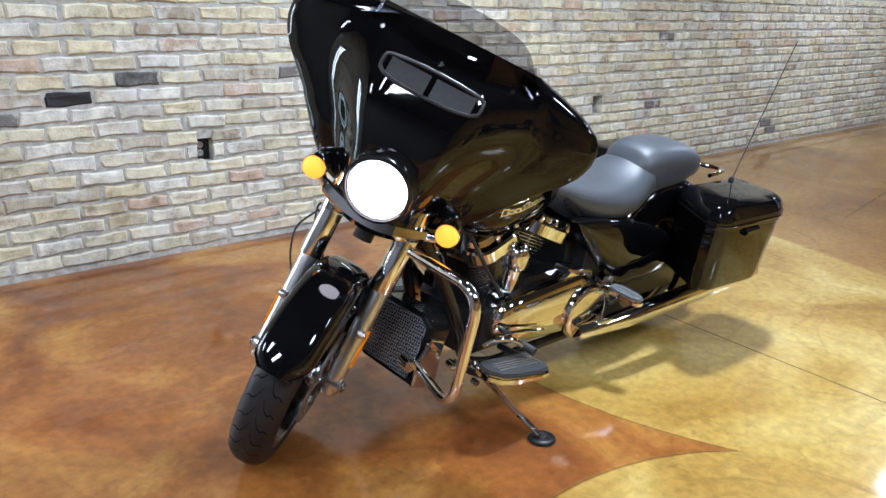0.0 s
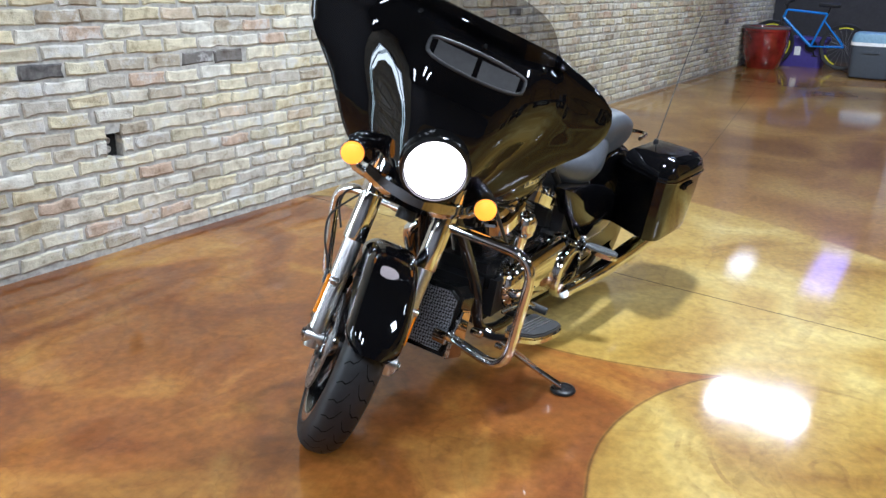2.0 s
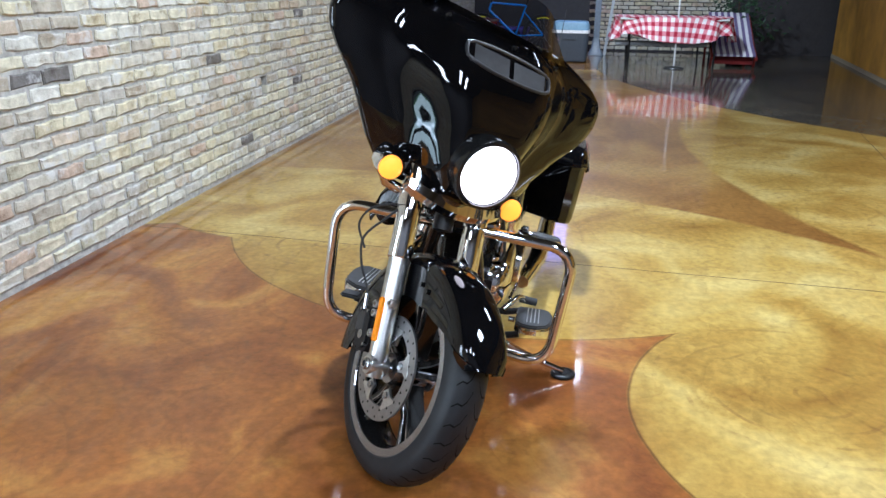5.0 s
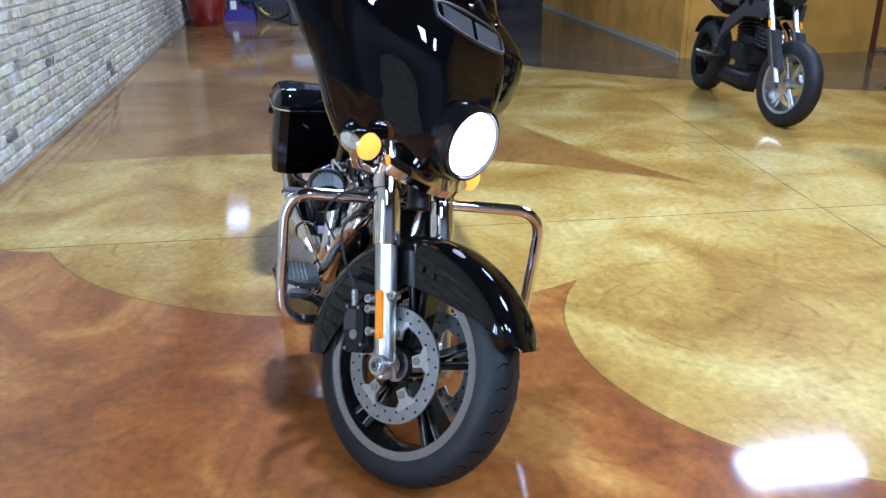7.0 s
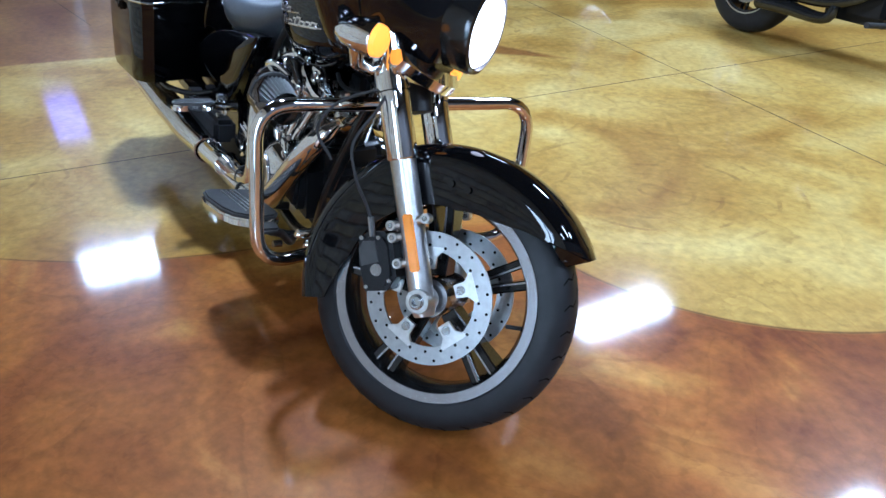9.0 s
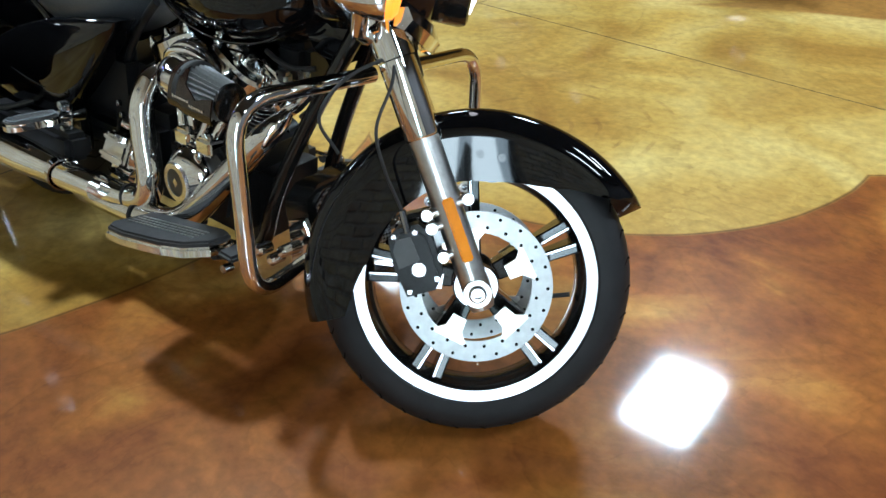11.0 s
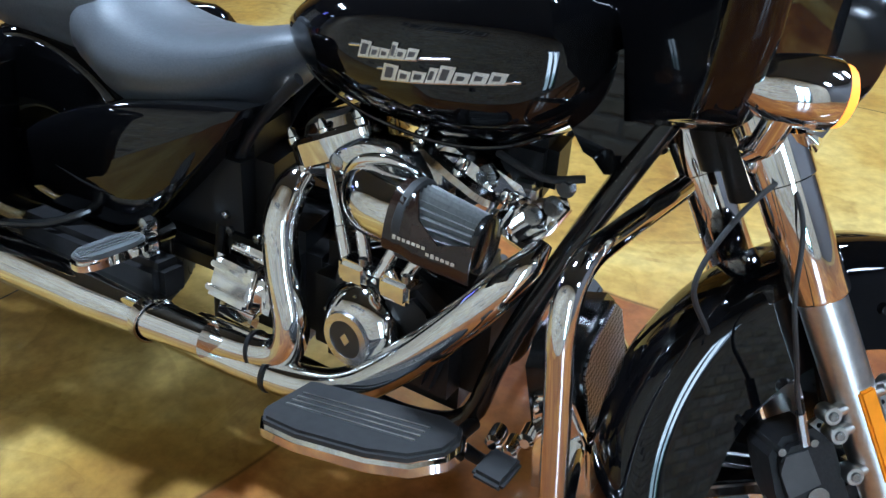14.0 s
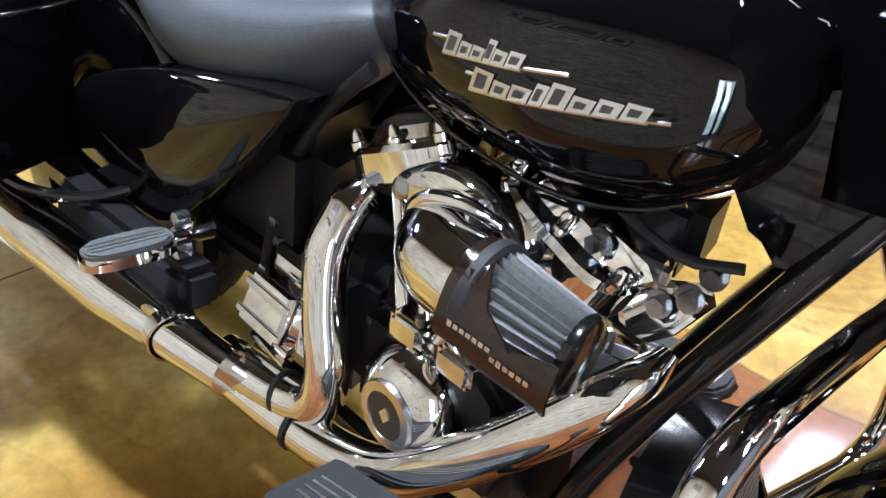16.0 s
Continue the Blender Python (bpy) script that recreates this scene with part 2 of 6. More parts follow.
    for x, y, r in ((1.99, 0.825, 0.48), (0.765, -1.345, 0.56), (3.27, -1.98, 0.63)):
        mv = n.new("ShaderNodeVectorMath")
        mv.operation = "SUBTRACT"
        mv.inputs[1].default_value = (x, y, 0)
        l.new(pos, mv.inputs[0])
        wv = n.new("ShaderNodeTexWave")
        wv.wave_type, wv.rings_direction = "RINGS", "Z"
        wv.inputs["Scale"].default_value, wv.inputs["Distortion"].default_value = 3.2, 2.6
        l.new(mv.outputs[0], wv.inputs["Vector"])
        line = ramp(n, l, wv.outputs["Fac"], [(0.90, (0, 0, 0)), (0.97, (1, 1, 1))])
        mask = both(both(line, disc(x, y, r, 0.15), "MULTIPLY"), ramp(n, l, patchy.outputs["Fac"], [(0.48, (0, 0, 0)), (0.66, (0.5, 0.5, 0.5))]), "MULTIPLY")
        dk = n.new("ShaderNodeRGB")
        dk.outputs[0].default_value = (0.16, 0.07, 0.02, 1)
        col = mix(mask, col, dk.outputs[0])
    fine = noise_tex(n, l, 26, 5, 0.6, co)
    spec = ramp(n, l, fine.outputs["Fac"], [(0.35, (0.8, 0.8, 0.8)), (0.65, (1.1, 1.1, 1.1))])
    k = n.new("ShaderNodeMix")
    k.data_type, k.blend_type = "RGBA", "MULTIPLY"
    k.inputs["Factor"].default_value = 1.0
    l.new(col, k.inputs["A"])
    l.new(spec, k.inputs["B"])
    l.new(k.outputs["Result"], b.inputs["Base Color"])
    b.inputs["Roughness"].default_value = 0.38
    b.inputs["Specular IOR Level"].default_value = 0.12
    b.inputs["Coat Weight"].default_value = 0.9
    rr = noise_tex(n, l, 3.0, 4, vec=co)
    mr = n.new("ShaderNodeMapRange")
    mr.inputs["To Min"].default_value, mr.inputs["To Max"].default_value = 0.05, 0.11
    l.new(rr.outputs["Fac"], mr.inputs["Value"])
    l.new(mr.outputs["Result"], b.inputs["Coat Roughness"])
    wave = noise_tex(n, l, 5.0, 3, vec=co)
    ripple = noise_tex(n, l, 34.0, 3, vec=co)
    bump(n, l, b, both(wave.outputs["Fac"], ripple.outputs["Fac"], "ADD"), 0.075, 0.012)
    return m


floor_mat = floor_material()
mortar = simple("grey_mortar", (0.40, 0.39, 0.35), 0.9, vary=0.3, scale=35, bumpy=0.8)
ceil_mat = simple("grey_ceiling", (0.036, 0.036, 0.036), 0.9)
dark_wall = simple("dark_end_wall", (0.03, 0.028, 0.03), 0.7)
ochre_wall = simple("ochre_plaster", (0.50, 0.26, 0.035), 0.6, vary=0.25, scale=2.5, bumpy=0.2)
slate_wall = simple("unseen_grey_wall", (0.10, 0.10, 0.11), 0.7)
panel_light = glow("light_diffuser", (0.90, 0.96, 1.0), 2.0)

floor = tagged(finish("floor", box((X0 + X1) / 2, (Y0 + WALL_Y) / 2, -0.05, X1 - X0 + 1, WALL_Y - Y0 + 1, 0.1), floor_mat, smooth=0),
               "glossy acid-stained concrete floor in rust, ochre and grey", "floor", kind="structure")


def pierced_wall(y, thick, openings):
    """A wall along x, from the floor to the ceiling, with openings (x0, x1, z0, z1)."""
    bm = bmesh.new()
    cuts = sorted({X0 - 0.5, X1 + 0.5, *[v for o in openings for v in o[:2]]})
    for a, b in zip(cuts, cuts[1:]):
        spans = sorted((o[2], o[3]) for o in openings if o[0] <= a and o[1] >= b)
        z = 0.0
        for lo, hi in spans + [(CEIL, CEIL)]:
            if lo > z:
                box((a + b) / 2, y + thick / 2, (z + lo) / 2, b - a, thick, lo - z, bm=bm)
            z = hi
    return bm


SOCKET = (0.705, 0.793, 0.468, 0.589)
GAP = (3.861, 3.985, 0.491, 0.628)
GLASS = (-2.05, -1.25, 0.05, 2.20)
wall_north = tagged(finish("wall_north", pierced_wall(WALL_Y + 0.010, 0.2, [SOCKET, GAP, GLASS]), mortar, smooth=0),
                    "wall of pale reclaimed brick with grey mortar", "wall", kind="structure")
finish("wall_backing", box((X0 + X1) / 2, WALL_Y + 0.16, 0.53, 4.0, 0.05, 0.3), ceil_mat, wall_north, smooth=0)
# plain near-black wall across this end, bare but for a brick stretch
wall_east = tagged(finish("wall_east", box(X1 + 0.1, (Y0 + WALL_Y) / 2, CEIL / 2, 0.2, WALL_Y - Y0, CEIL), dark_wall, smooth=0),
                   "dark end wall of the showroom", "wall", kind="structure")
wall_south = tagged(finish("wall_south", box((X0 + X1) / 2, Y0 - 0.1, CEIL / 2, X1 - X0, 0.2, CEIL), ochre_wall, smooth=0),
                    "ochre plastered wall", "wall", kind="structure")
# the side room's walls: a return and a long ochre wall
ang = math.atan2(-0.58, 6.65)
wall_side = tagged(finish("wall_side", box(0, 0, CEIL / 2, 7.60, 0.15, CEIL, m=Matrix.Translation((10.90, -4.67, 0)) @ Matrix.Rotation(ang, 4, "Z")), ochre_wall, smooth=0),
                   "long ochre plastered wall", "wall", kind="structure")
wall_return = tagged(finish("wall_return", box(7.16, (Y0 - 4.32) / 2, CEIL / 2, 0.15, -4.32 - Y0, CEIL), ochre_wall, smooth=0),
                     "ochre plastered wall with a door", "wall", kind="structure")
finish("baseboard", box(0, 0, 0.03, 7.5, 0.02, 0.06, m=Matrix.Translation((10.90, -4.583, 0)) @ Matrix.Rotation(ang, 4, "Z")), simple("pale_baseboard", (0.35, 0.30, 0.20), 0.6), wall_side, smooth=0)
# unseen wall closing the room; its grey is set for the chrome's reflections
wall_west = tagged(finish("wall_west", box(X0 - 0.1, (Y0 + WALL_Y) / 2, CEIL / 2, 0.2, WALL_Y - Y0, CEIL), slate_wall, smooth=0),
                   "grey wall, out of view", "wall", kind="structure")
ceiling = tagged(finish("ceiling", box((X0 + X1) / 2, (Y0 + WALL_Y) / 2, CEIL + 0.1, X1 - X0 + 1, WALL_Y - Y0 + 1, 0.2), ceil_mat, smooth=0),
                 "dark ceiling with light panels", "ceiling", kind="structure")


def ceiling_light(x, y, sx=1.2, sy=0.6, power=60):
    e = tagged(new("ceiling_light"), "rectangular white light panel on the ceiling", "ceiling light", group="ceiling lights")
    e.location = (x, y, CEIL - 0.06)
    bm = box(0, 0, 0, sx + 0.06, sy + 0.06, 0.05)
    part("frame", bm, white_metal, e, smooth=0)
    part("diffuser", box(0, 0, -0.03, sx, sy, 0.012), panel_light, e, smooth=0)
    la = bpy.data.lights.new("panel_lamp", "AREA")
    la.shape, la.size, la.size_y, la.energy, la.color = "RECTANGLE", sx, sy, power, (0.85, 0.91, 1.0)
    o = new("panel_lamp", la)
    o.parent = e
    o.location = (0, 0, -0.045)


# the three panels at negative x are unseen, added as fill light
for x, y, sx, sy, w in ((7.70, -0.05, 0.55, 1.05, 135), (4.07, -4.40, 0.42, 1.15, 85), (0.88, -4.03, 0.55, 0.85, 170), (1.95, -0.30, 0.28, 0.28, 170),
                        (-2.7, -1.3, 1.2, 0.35, 85), (-2.9, -2.6, 1.2, 0.35, 110), (-3.7, 0.8, 1.2, 0.35, 60)):
    ceiling_light(x, y, sx, sy, w)
violet_glow = glow("violet_tube", (0.25, 0.25, 1.0), 5.0)
blue_glow = glow("pale_blue_tube", (0.55, 0.65, 1.0), 3.0)
for x, y, ln, w, gl, pw in ((13.4, 0.05, 2.4, 0.50, violet_glow, 0), (12.9, 1.4, 1.0, 0.36, blue_glow, 5)):
    e = tagged(new("violet_lamp"), "small violet-blue lamp on the ceiling", "ceiling lamp", group="violet lamps")
    e.location = (x, y, CEIL - 0.05)
    part("housing", box(0, 0, 0, ln + 0.04, w + 0.06, 0.06), white_metal, e, smooth=0)
    part("tube", box(0, 0, -0.036, ln, w, 0.012), gl, e, smooth=0)
    if pw:
        la = bpy.data.lights.new("tube_lamp", "AREA")
        la.shape, la.size, la.size_y, la.energy, la.color = "RECTANGLE", ln, w, pw, (0.70, 0.80, 1.0)
        o = new("tube_lamp", la)
        o.parent = e
        o.location = (0, 0, -0.05)

# unseen spotlight added as fill on the ceiling, turned to the far corner
spot = tagged(new("spotlight"), "small white ceiling spotlight, unseen, added to brighten the far corner", "spotlight")
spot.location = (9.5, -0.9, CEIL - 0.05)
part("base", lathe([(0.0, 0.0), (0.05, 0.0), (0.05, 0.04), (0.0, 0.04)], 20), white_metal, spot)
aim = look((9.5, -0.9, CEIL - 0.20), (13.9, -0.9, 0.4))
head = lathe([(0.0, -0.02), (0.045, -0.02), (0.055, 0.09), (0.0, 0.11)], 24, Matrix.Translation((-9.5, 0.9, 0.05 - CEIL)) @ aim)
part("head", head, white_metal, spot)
la = bpy.data.lights.new("fill_spot_lamp", "SPOT")
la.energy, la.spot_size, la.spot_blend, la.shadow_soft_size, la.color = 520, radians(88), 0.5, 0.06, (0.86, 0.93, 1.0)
o = new("fill_spot_lamp", la)
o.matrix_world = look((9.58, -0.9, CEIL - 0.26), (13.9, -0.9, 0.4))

# framed pictures hung high on the brick wall
print_mat = simple("dark_print", (0.05, 0.05, 0.055), 0.35, vary=0.6, scale=9)
card_mat = simple("pale_picture_mount", (0.55, 0.54, 0.50), 0.7)
frame_black = simple("black_picture_frame", (0.012, 0.012, 0.012), 0.3)


def framed_picture(x, z, w, h):
    e = tagged(new("framed_picture"), "black-framed dark picture with a pale mount on brick", "picture", group="pictures on the brick wall")
    e.location = (x, WALL_Y - 0.004, z)
    for dx, dz, a, b in ((0, h / 2, w + 0.03, 0.03), (0, -h / 2, w + 0.03, 0.03), (w / 2, 0, 0.03, h - 0.03), (-w / 2, 0, 0.03, h - 0.03)):
        part("frame_bar", box(dx, -0.016, dz, a, 0.024, b, 0.004), frame_black, e)
    part("mount", box(0, -0.010, 0, w - 0.03, 0.008, h - 0.03), card_mat, e, smooth=0)
    part("print", box(0, -0.016, 0, w - 0.13, 0.003, h - 0.13), print_mat, e, smooth=0)


for x, z, w, h in ((2.75, 2.70, 0.52, 0.42), (2.10, 2.70, 0.52, 0.42), (1.45, 2.70, 0.52, 0.42), (0.98, 2.66, 0.28, 0.36)):
    framed_picture(x, z, w, h)

# saw-cut joints in the slab
joint_mat = simple("joint_filler", (0.05, 0.035, 0.02), 0.8)


def joint(x0, y0, x1, y1):
    d = Vector((x1 - x0, y1 - y0, 0))
    m = Matrix.Translation(((x0 + x1) / 2, (y0 + y1) / 2, 0)) @ Matrix.Rotation(math.atan2(d.y, d.x), 4, "Z")
    tagged(finish("floor_joint", box(0, 0, 0, d.length, 0.0045, 0.0012, m=m), joint_mat, floor, smooth=0), "dark saw-cut joint")


joint(2.07, 1.91, 1.72, -4.2)
joint(9.0, -3.40, -1.6, -2.07)
joint(14.4, 1.62, 4.4, 0.16)

# glazed opening in the brick wall with daylight behind it
win = tagged(new("window_1"), "tall glazed shopfront window with dark metal frame", "window", kind="structure")
frame_mat = simple("dark_window_metal", (0.03, 0.03, 0.03), 0.4, 0.5)
gx0, gx1, gz0, gz1 = GLASS
for x in (gx0 + 0.03, (gx0 + gx1) / 2, gx1 - 0.03):
    part("mullion", box(x, WALL_Y + 0.11, (gz0 + gz1) / 2, 0.06, 0.08, gz1 - gz0), frame_mat, win, smooth=0)
for z in (gz0 + 0.03, gz1 - 0.03):
    part("rail", box((gx0 + gx1) / 2, WALL_Y + 0.11, z, gx1 - gx0 - 0.12, 0.07, 0.06), frame_mat, win, smooth=0)
day, n_, l_, b_ = mat("daylight_outside")
co_ = n_.new("ShaderNodeTexCoord").outputs["Object"]
sep = n_.new("ShaderNodeSeparateXYZ")
l_.new(co_, sep.inputs[0])
mr_ = n_.new("ShaderNodeMapRange")
mr_.inputs["From Min"].default_value, mr_.inputs["From Max"].default_value = 0.0, 3.0
tree = noise_tex(n_, l_, 2.6, 6, 0.65, co_)
add_ = n_.new("ShaderNodeMath")
add_.operation = "MULTIPLY_ADD"
add_.inputs[1].default_value = 2.2
l_.new(tree.outputs["Fac"], add_.inputs[0])
sub_ = n_.new("ShaderNodeMath")
sub_.operation = "SUBTRACT"
sub_.inputs[1].default_value = 0.45
l_.new(sep.outputs["Z"], sub_.inputs[0])
l_.new(sub_.outputs[0], add_.inputs[2])
l_.new(add_.outputs[0], mr_.inputs["Value"])
col_ = ramp(n_, l_, mr_.outputs[0], [(0.0, (0.01, 0.02, 0.012)), (0.36, (0.02, 0.06, 0.025)), (0.44, (0.05, 0.12, 0.10)), (0.50, (0.30, 0.42, 0.52)), (0.56, (0.85, 0.93, 1.0))])
l_.new(col_, b_.inputs["Emission Color"])
b_.inputs["Emission Strength"].default_value = 15.0
b_.inputs["Base Color"].default_value = (0, 0, 0, 1)
tagged(finish("backdrop", box(-2.8, WALL_Y + 1.6, 1.5, 5.0, 0.02, 3.4), day, smooth=0), "daylight and greenery outside the window", "backdrop", kind="structure")
sky = bpy.data.lights.new("window_daylight", "AREA")
sky.shape, sky.size, sky.size_y, sky.energy, sky.color = "RECTANGLE", gx1 - gx0 - 0.1, gz1 - gz0 - 0.1, 34, (0.72, 0.86, 1.0)
sky_ob = new("window_daylight", sky)
sky_ob.matrix_world = look(((gx0 + gx1) / 2, WALL_Y + 0.22, (gz0 + gz1) / 2), ((gx0 + gx1) / 2 + 0.6, 0.0, 0.7))


# ---- the touring motorcycle on its side stand, bars turned left ----
LEAN, RAKE, STEER = 9.13, 26.6, 38.7
BIKE = Matrix.Translation((1.7024, -0.0334, 0)) @ Matrix.Rotation(radians(180.78), 4, "Z") @ Matrix.Rotation(radians(-LEAN), 4, "X")
AXLE = Vector((1.617, 0, 0.293))
TURN = Matrix.Translation(AXLE + Vector((0, -0.018, 0))) @ Matrix.Rotation(radians(STEER), 4, Vector((-math.sin(radians(RAKE)), 0, math.cos(radians(RAKE))))) @ Matrix.Translation(-AXLE)
bike = tagged(new("motorcycle"), "black touring motorcycle with chrome engine, leaning on its side stand", "motorcycle")
bike.matrix_world = BIKE


def steer(name, bm, material, parent=None, label="", smooth=35):
    """A part that turns with the fork; its mesh is given as if the bars were straight."""
    bmesh.ops.transform(bm, matrix=TURN, verts=bm.verts[:])
    return part(name, bm, material, parent or bike, label, smooth)


def both_sides(fn):
    for s in (1, -1):
        fn(s)


groove_black = simple("groove_black", (0.004, 0.004, 0.004), 0.9, spec=0.1)
ACROSS = Matrix.Rotation(radians(-90), 4, "X")     # z turned to +y


hb = lathe([(0.0, -0.0034), (0.0036, -0.0034), (0.0036, 0.0034), (0.0, 0.0034)], 8)
hole_mesh = bpy.data.meshes.new("drilled_hole")
hb.to_mesh(hole_mesh)
hb.free()
hole_mesh.materials.append(groove_black)


def wheel(cx, cz, r_tyre, half, r_rim, steered, discs):
    put = steer if steered else (lambda name, bm, m, parent=None, label="", smooth=35: part(name, bm, m, parent or bike, label, smooth))
    at = Matrix.Translation((cx, 0, cz)) @ ACROSS
    pr = []
    for k in range(15):
        a = math.pi * k / 14
        c, s = math.cos(a), math.sin(a)
        pr.append((r_rim - 0.004 + (r_tyre - r_rim + 0.004) * s ** 0.78, half * math.copysign(abs(c) ** 0.85, c)))
    inner = [(r_rim - 0.02, -half * 0.8), (r_rim - 0.02, half * 0.8)]
    tyre = put("tyre", lathe(pr + inner, 72, at, closed=True), tyre_mat)
    # tread grooves, cut as thin dark inlays standing in the crown
    bm = bmesh.new()
    count = 34
    for k in range(count):
        for s in (1, -1):
            a0 = 2 * math.pi * (k + (0.5 if s < 0 else 0)) / count
            pts = []
            for j in range(5):
                f = j / 4
                y = s * half * (0.10 + 0.68 * f)
                c = abs(y) / half
                rr = r_rim - 0.004 + (r_tyre - r_rim + 0.004) * max(0.0, 1 - c ** (2 / 0.85)) ** 0.39
                a = a0 + 0.16 * f
                pts.append((rr + 0.0016, a + (0.05 if j in (1, 2) else 0.0), y))
            vs = []
            for rr, a, y in pts:
                for da in (-0.007, 0.007):
                    vs.append(bm.verts.new(at @ Vector((rr * math.cos(a + da), rr * math.sin(a + da), y))))
            for j in range(4):
                bm.faces.new((vs[2 * j], vs[2 * j + 1], vs[2 * j + 3], vs[2 * j + 2]))
    put("tread_groove", bm, groove_black, tyre)
    # rim: black barrel with machined lips
    h = half * 0.86
    rim = put("rim", lathe([(r_rim - 0.03, -h), (r_rim - 0.012, -h), (r_rim - 0.012, h), (r_rim - 0.03, h), (r_rim - 0.042, h * 0.5), (r_rim - 0.042, -h * 0.5)], 72, at, closed=True), gloss_black)
    for s in (1, -1):
        put("rim_lip", lathe([(r_rim - 0.032, s * h), (r_rim + 0.001, s * h), (r_rim + 0.003, s * (h + 0.006)), (r_rim - 0.030, s * (h + 0.004))], 72, at, closed=True), alu_sat, rim, "machined silver rim lip")
    for k in range(5):
        for d in (-1, 1):
            a = 2 * math.pi * k / 5 + 0.628 + d * 0.115
            b = 2 * math.pi * k / 5 + 0.628 + d * 0.16
            p0, p1 = Vector((0.045 * math.cos(b), 0.045 * math.sin(b), 0)), Vector(((r_rim - 0.03) * math.cos(a), (r_rim - 0.03) * math.sin(a), 0))
            q = (p1 - p0)
            mm = at @ axis(p0, q, (0, 0, 1))
            bm = loft([[(x * w, y * 0.011, z * q.length) for x, y in ((-1, -1), (1, -1), (1, 1), (-1, 1))] for z, w in ((0, 0.030), (0.5, 0.024), (1, 0.038))])
            bmesh.ops.bevel(bm, geom=bm.edges[:], offset=0.003, segments=1, affect="EDGES")
            bmesh.ops.transform(bm, matrix=mm, verts=bm.verts[:])
            spoke = put("spoke", bm, gloss_black, rim)
            for s in (1, -1):
                bm = loft([[(s * (w + dx), y * 0.0030 + d * 0.0065, z * q.length) for dx, y in ((0.0, -1), (0.0025, -0.7), (0.0025, 0.7), (0.0, 1))] for z, w in ((0.22, 0.0285), (0.5, 0.024), (0.995, 0.0375))])
                bmesh.ops.transform(bm, matrix=mm, verts=bm.verts[:])
                put("machined_face", bm, alu_sat, spoke)
    put("hub", lathe([(0.0, -0.075), (0.042, -0.075), (0.046, -0.06), (0.034, -0.045), (0.034, 0.045), (0.046, 0.06), (0.042, 0.075), (0.0, 0.075)], 32, at), alu_sat)
    bm = tube([at @ Vector((r_rim - 0.05, 0.0, 0.01)), at @ Vector((r_rim - 0.085, 0.012, 0.02))], 0.005, 8)
    put("valve", bm, rubber)
    for s in discs:
        y = s * 0.082
        dm = at @ Matrix.Translation((0, 0, y))
        bm = lathe([(0.107, -0.003), (0.148, -0.003), (0.148, 0.003), (0.107, 0.003)], 64, dm, closed=True)
        disc = put("brake_disc", bm, steel, None, "drilled steel brake disc")
        for k in range(40):
            a = 2 * math.pi * k / 40
            r = 0.118 + 0.020 * (k % 2)
            hole = new("drilled_hole", hole_mesh)
            hole.parent = disc
            hole.matrix_local = (TURN if steered else Matrix.Identity(4)) @ dm @ Matrix.Translation((r * math.cos(a), r * math.sin(a), 0))
        for k in range(5):
            a = 2 * math.pi * k / 5 + 0.628
            bm = prism([(0.066, -0.014), (0.092, -0.017), (0.108, -0.034), (0.114, -0.03), (0.114, 0.03), (0.108, 0.034), (0.092, 0.017), (0.066, 0.014)], dm @ Matrix.Rotation(a, 4, "Z") @ Matrix.Translation((0, 0, -0.004)), 0.008)
            put("carrier_arm", bm, alu, disc)
            bm = lathe([(0.0, -0.010), (0.010, -0.010), (0.010, 0.010), (0.0, 0.010)], 12, dm @ Matrix.Rotation(a, 4, "Z") @ Matrix.Translation((0.081, 0, 0)))
            put("disc_bolt", bm, white_metal, disc)


wheel(AXLE.x, AXLE.z, 0.313, 0.062, 0.248, True, (1, -1))
wheel(0.0, 0.318, 0.320, 0.088, 0.212, False, (-1,))

# fork legs
FORK = Vector((-math.sin(radians(29.25)), 0, math.cos(radians(29.25))))


caliper_grey = simple("caliper_grey", (0.05, 0.05, 0.05), 0.45, 0.3)


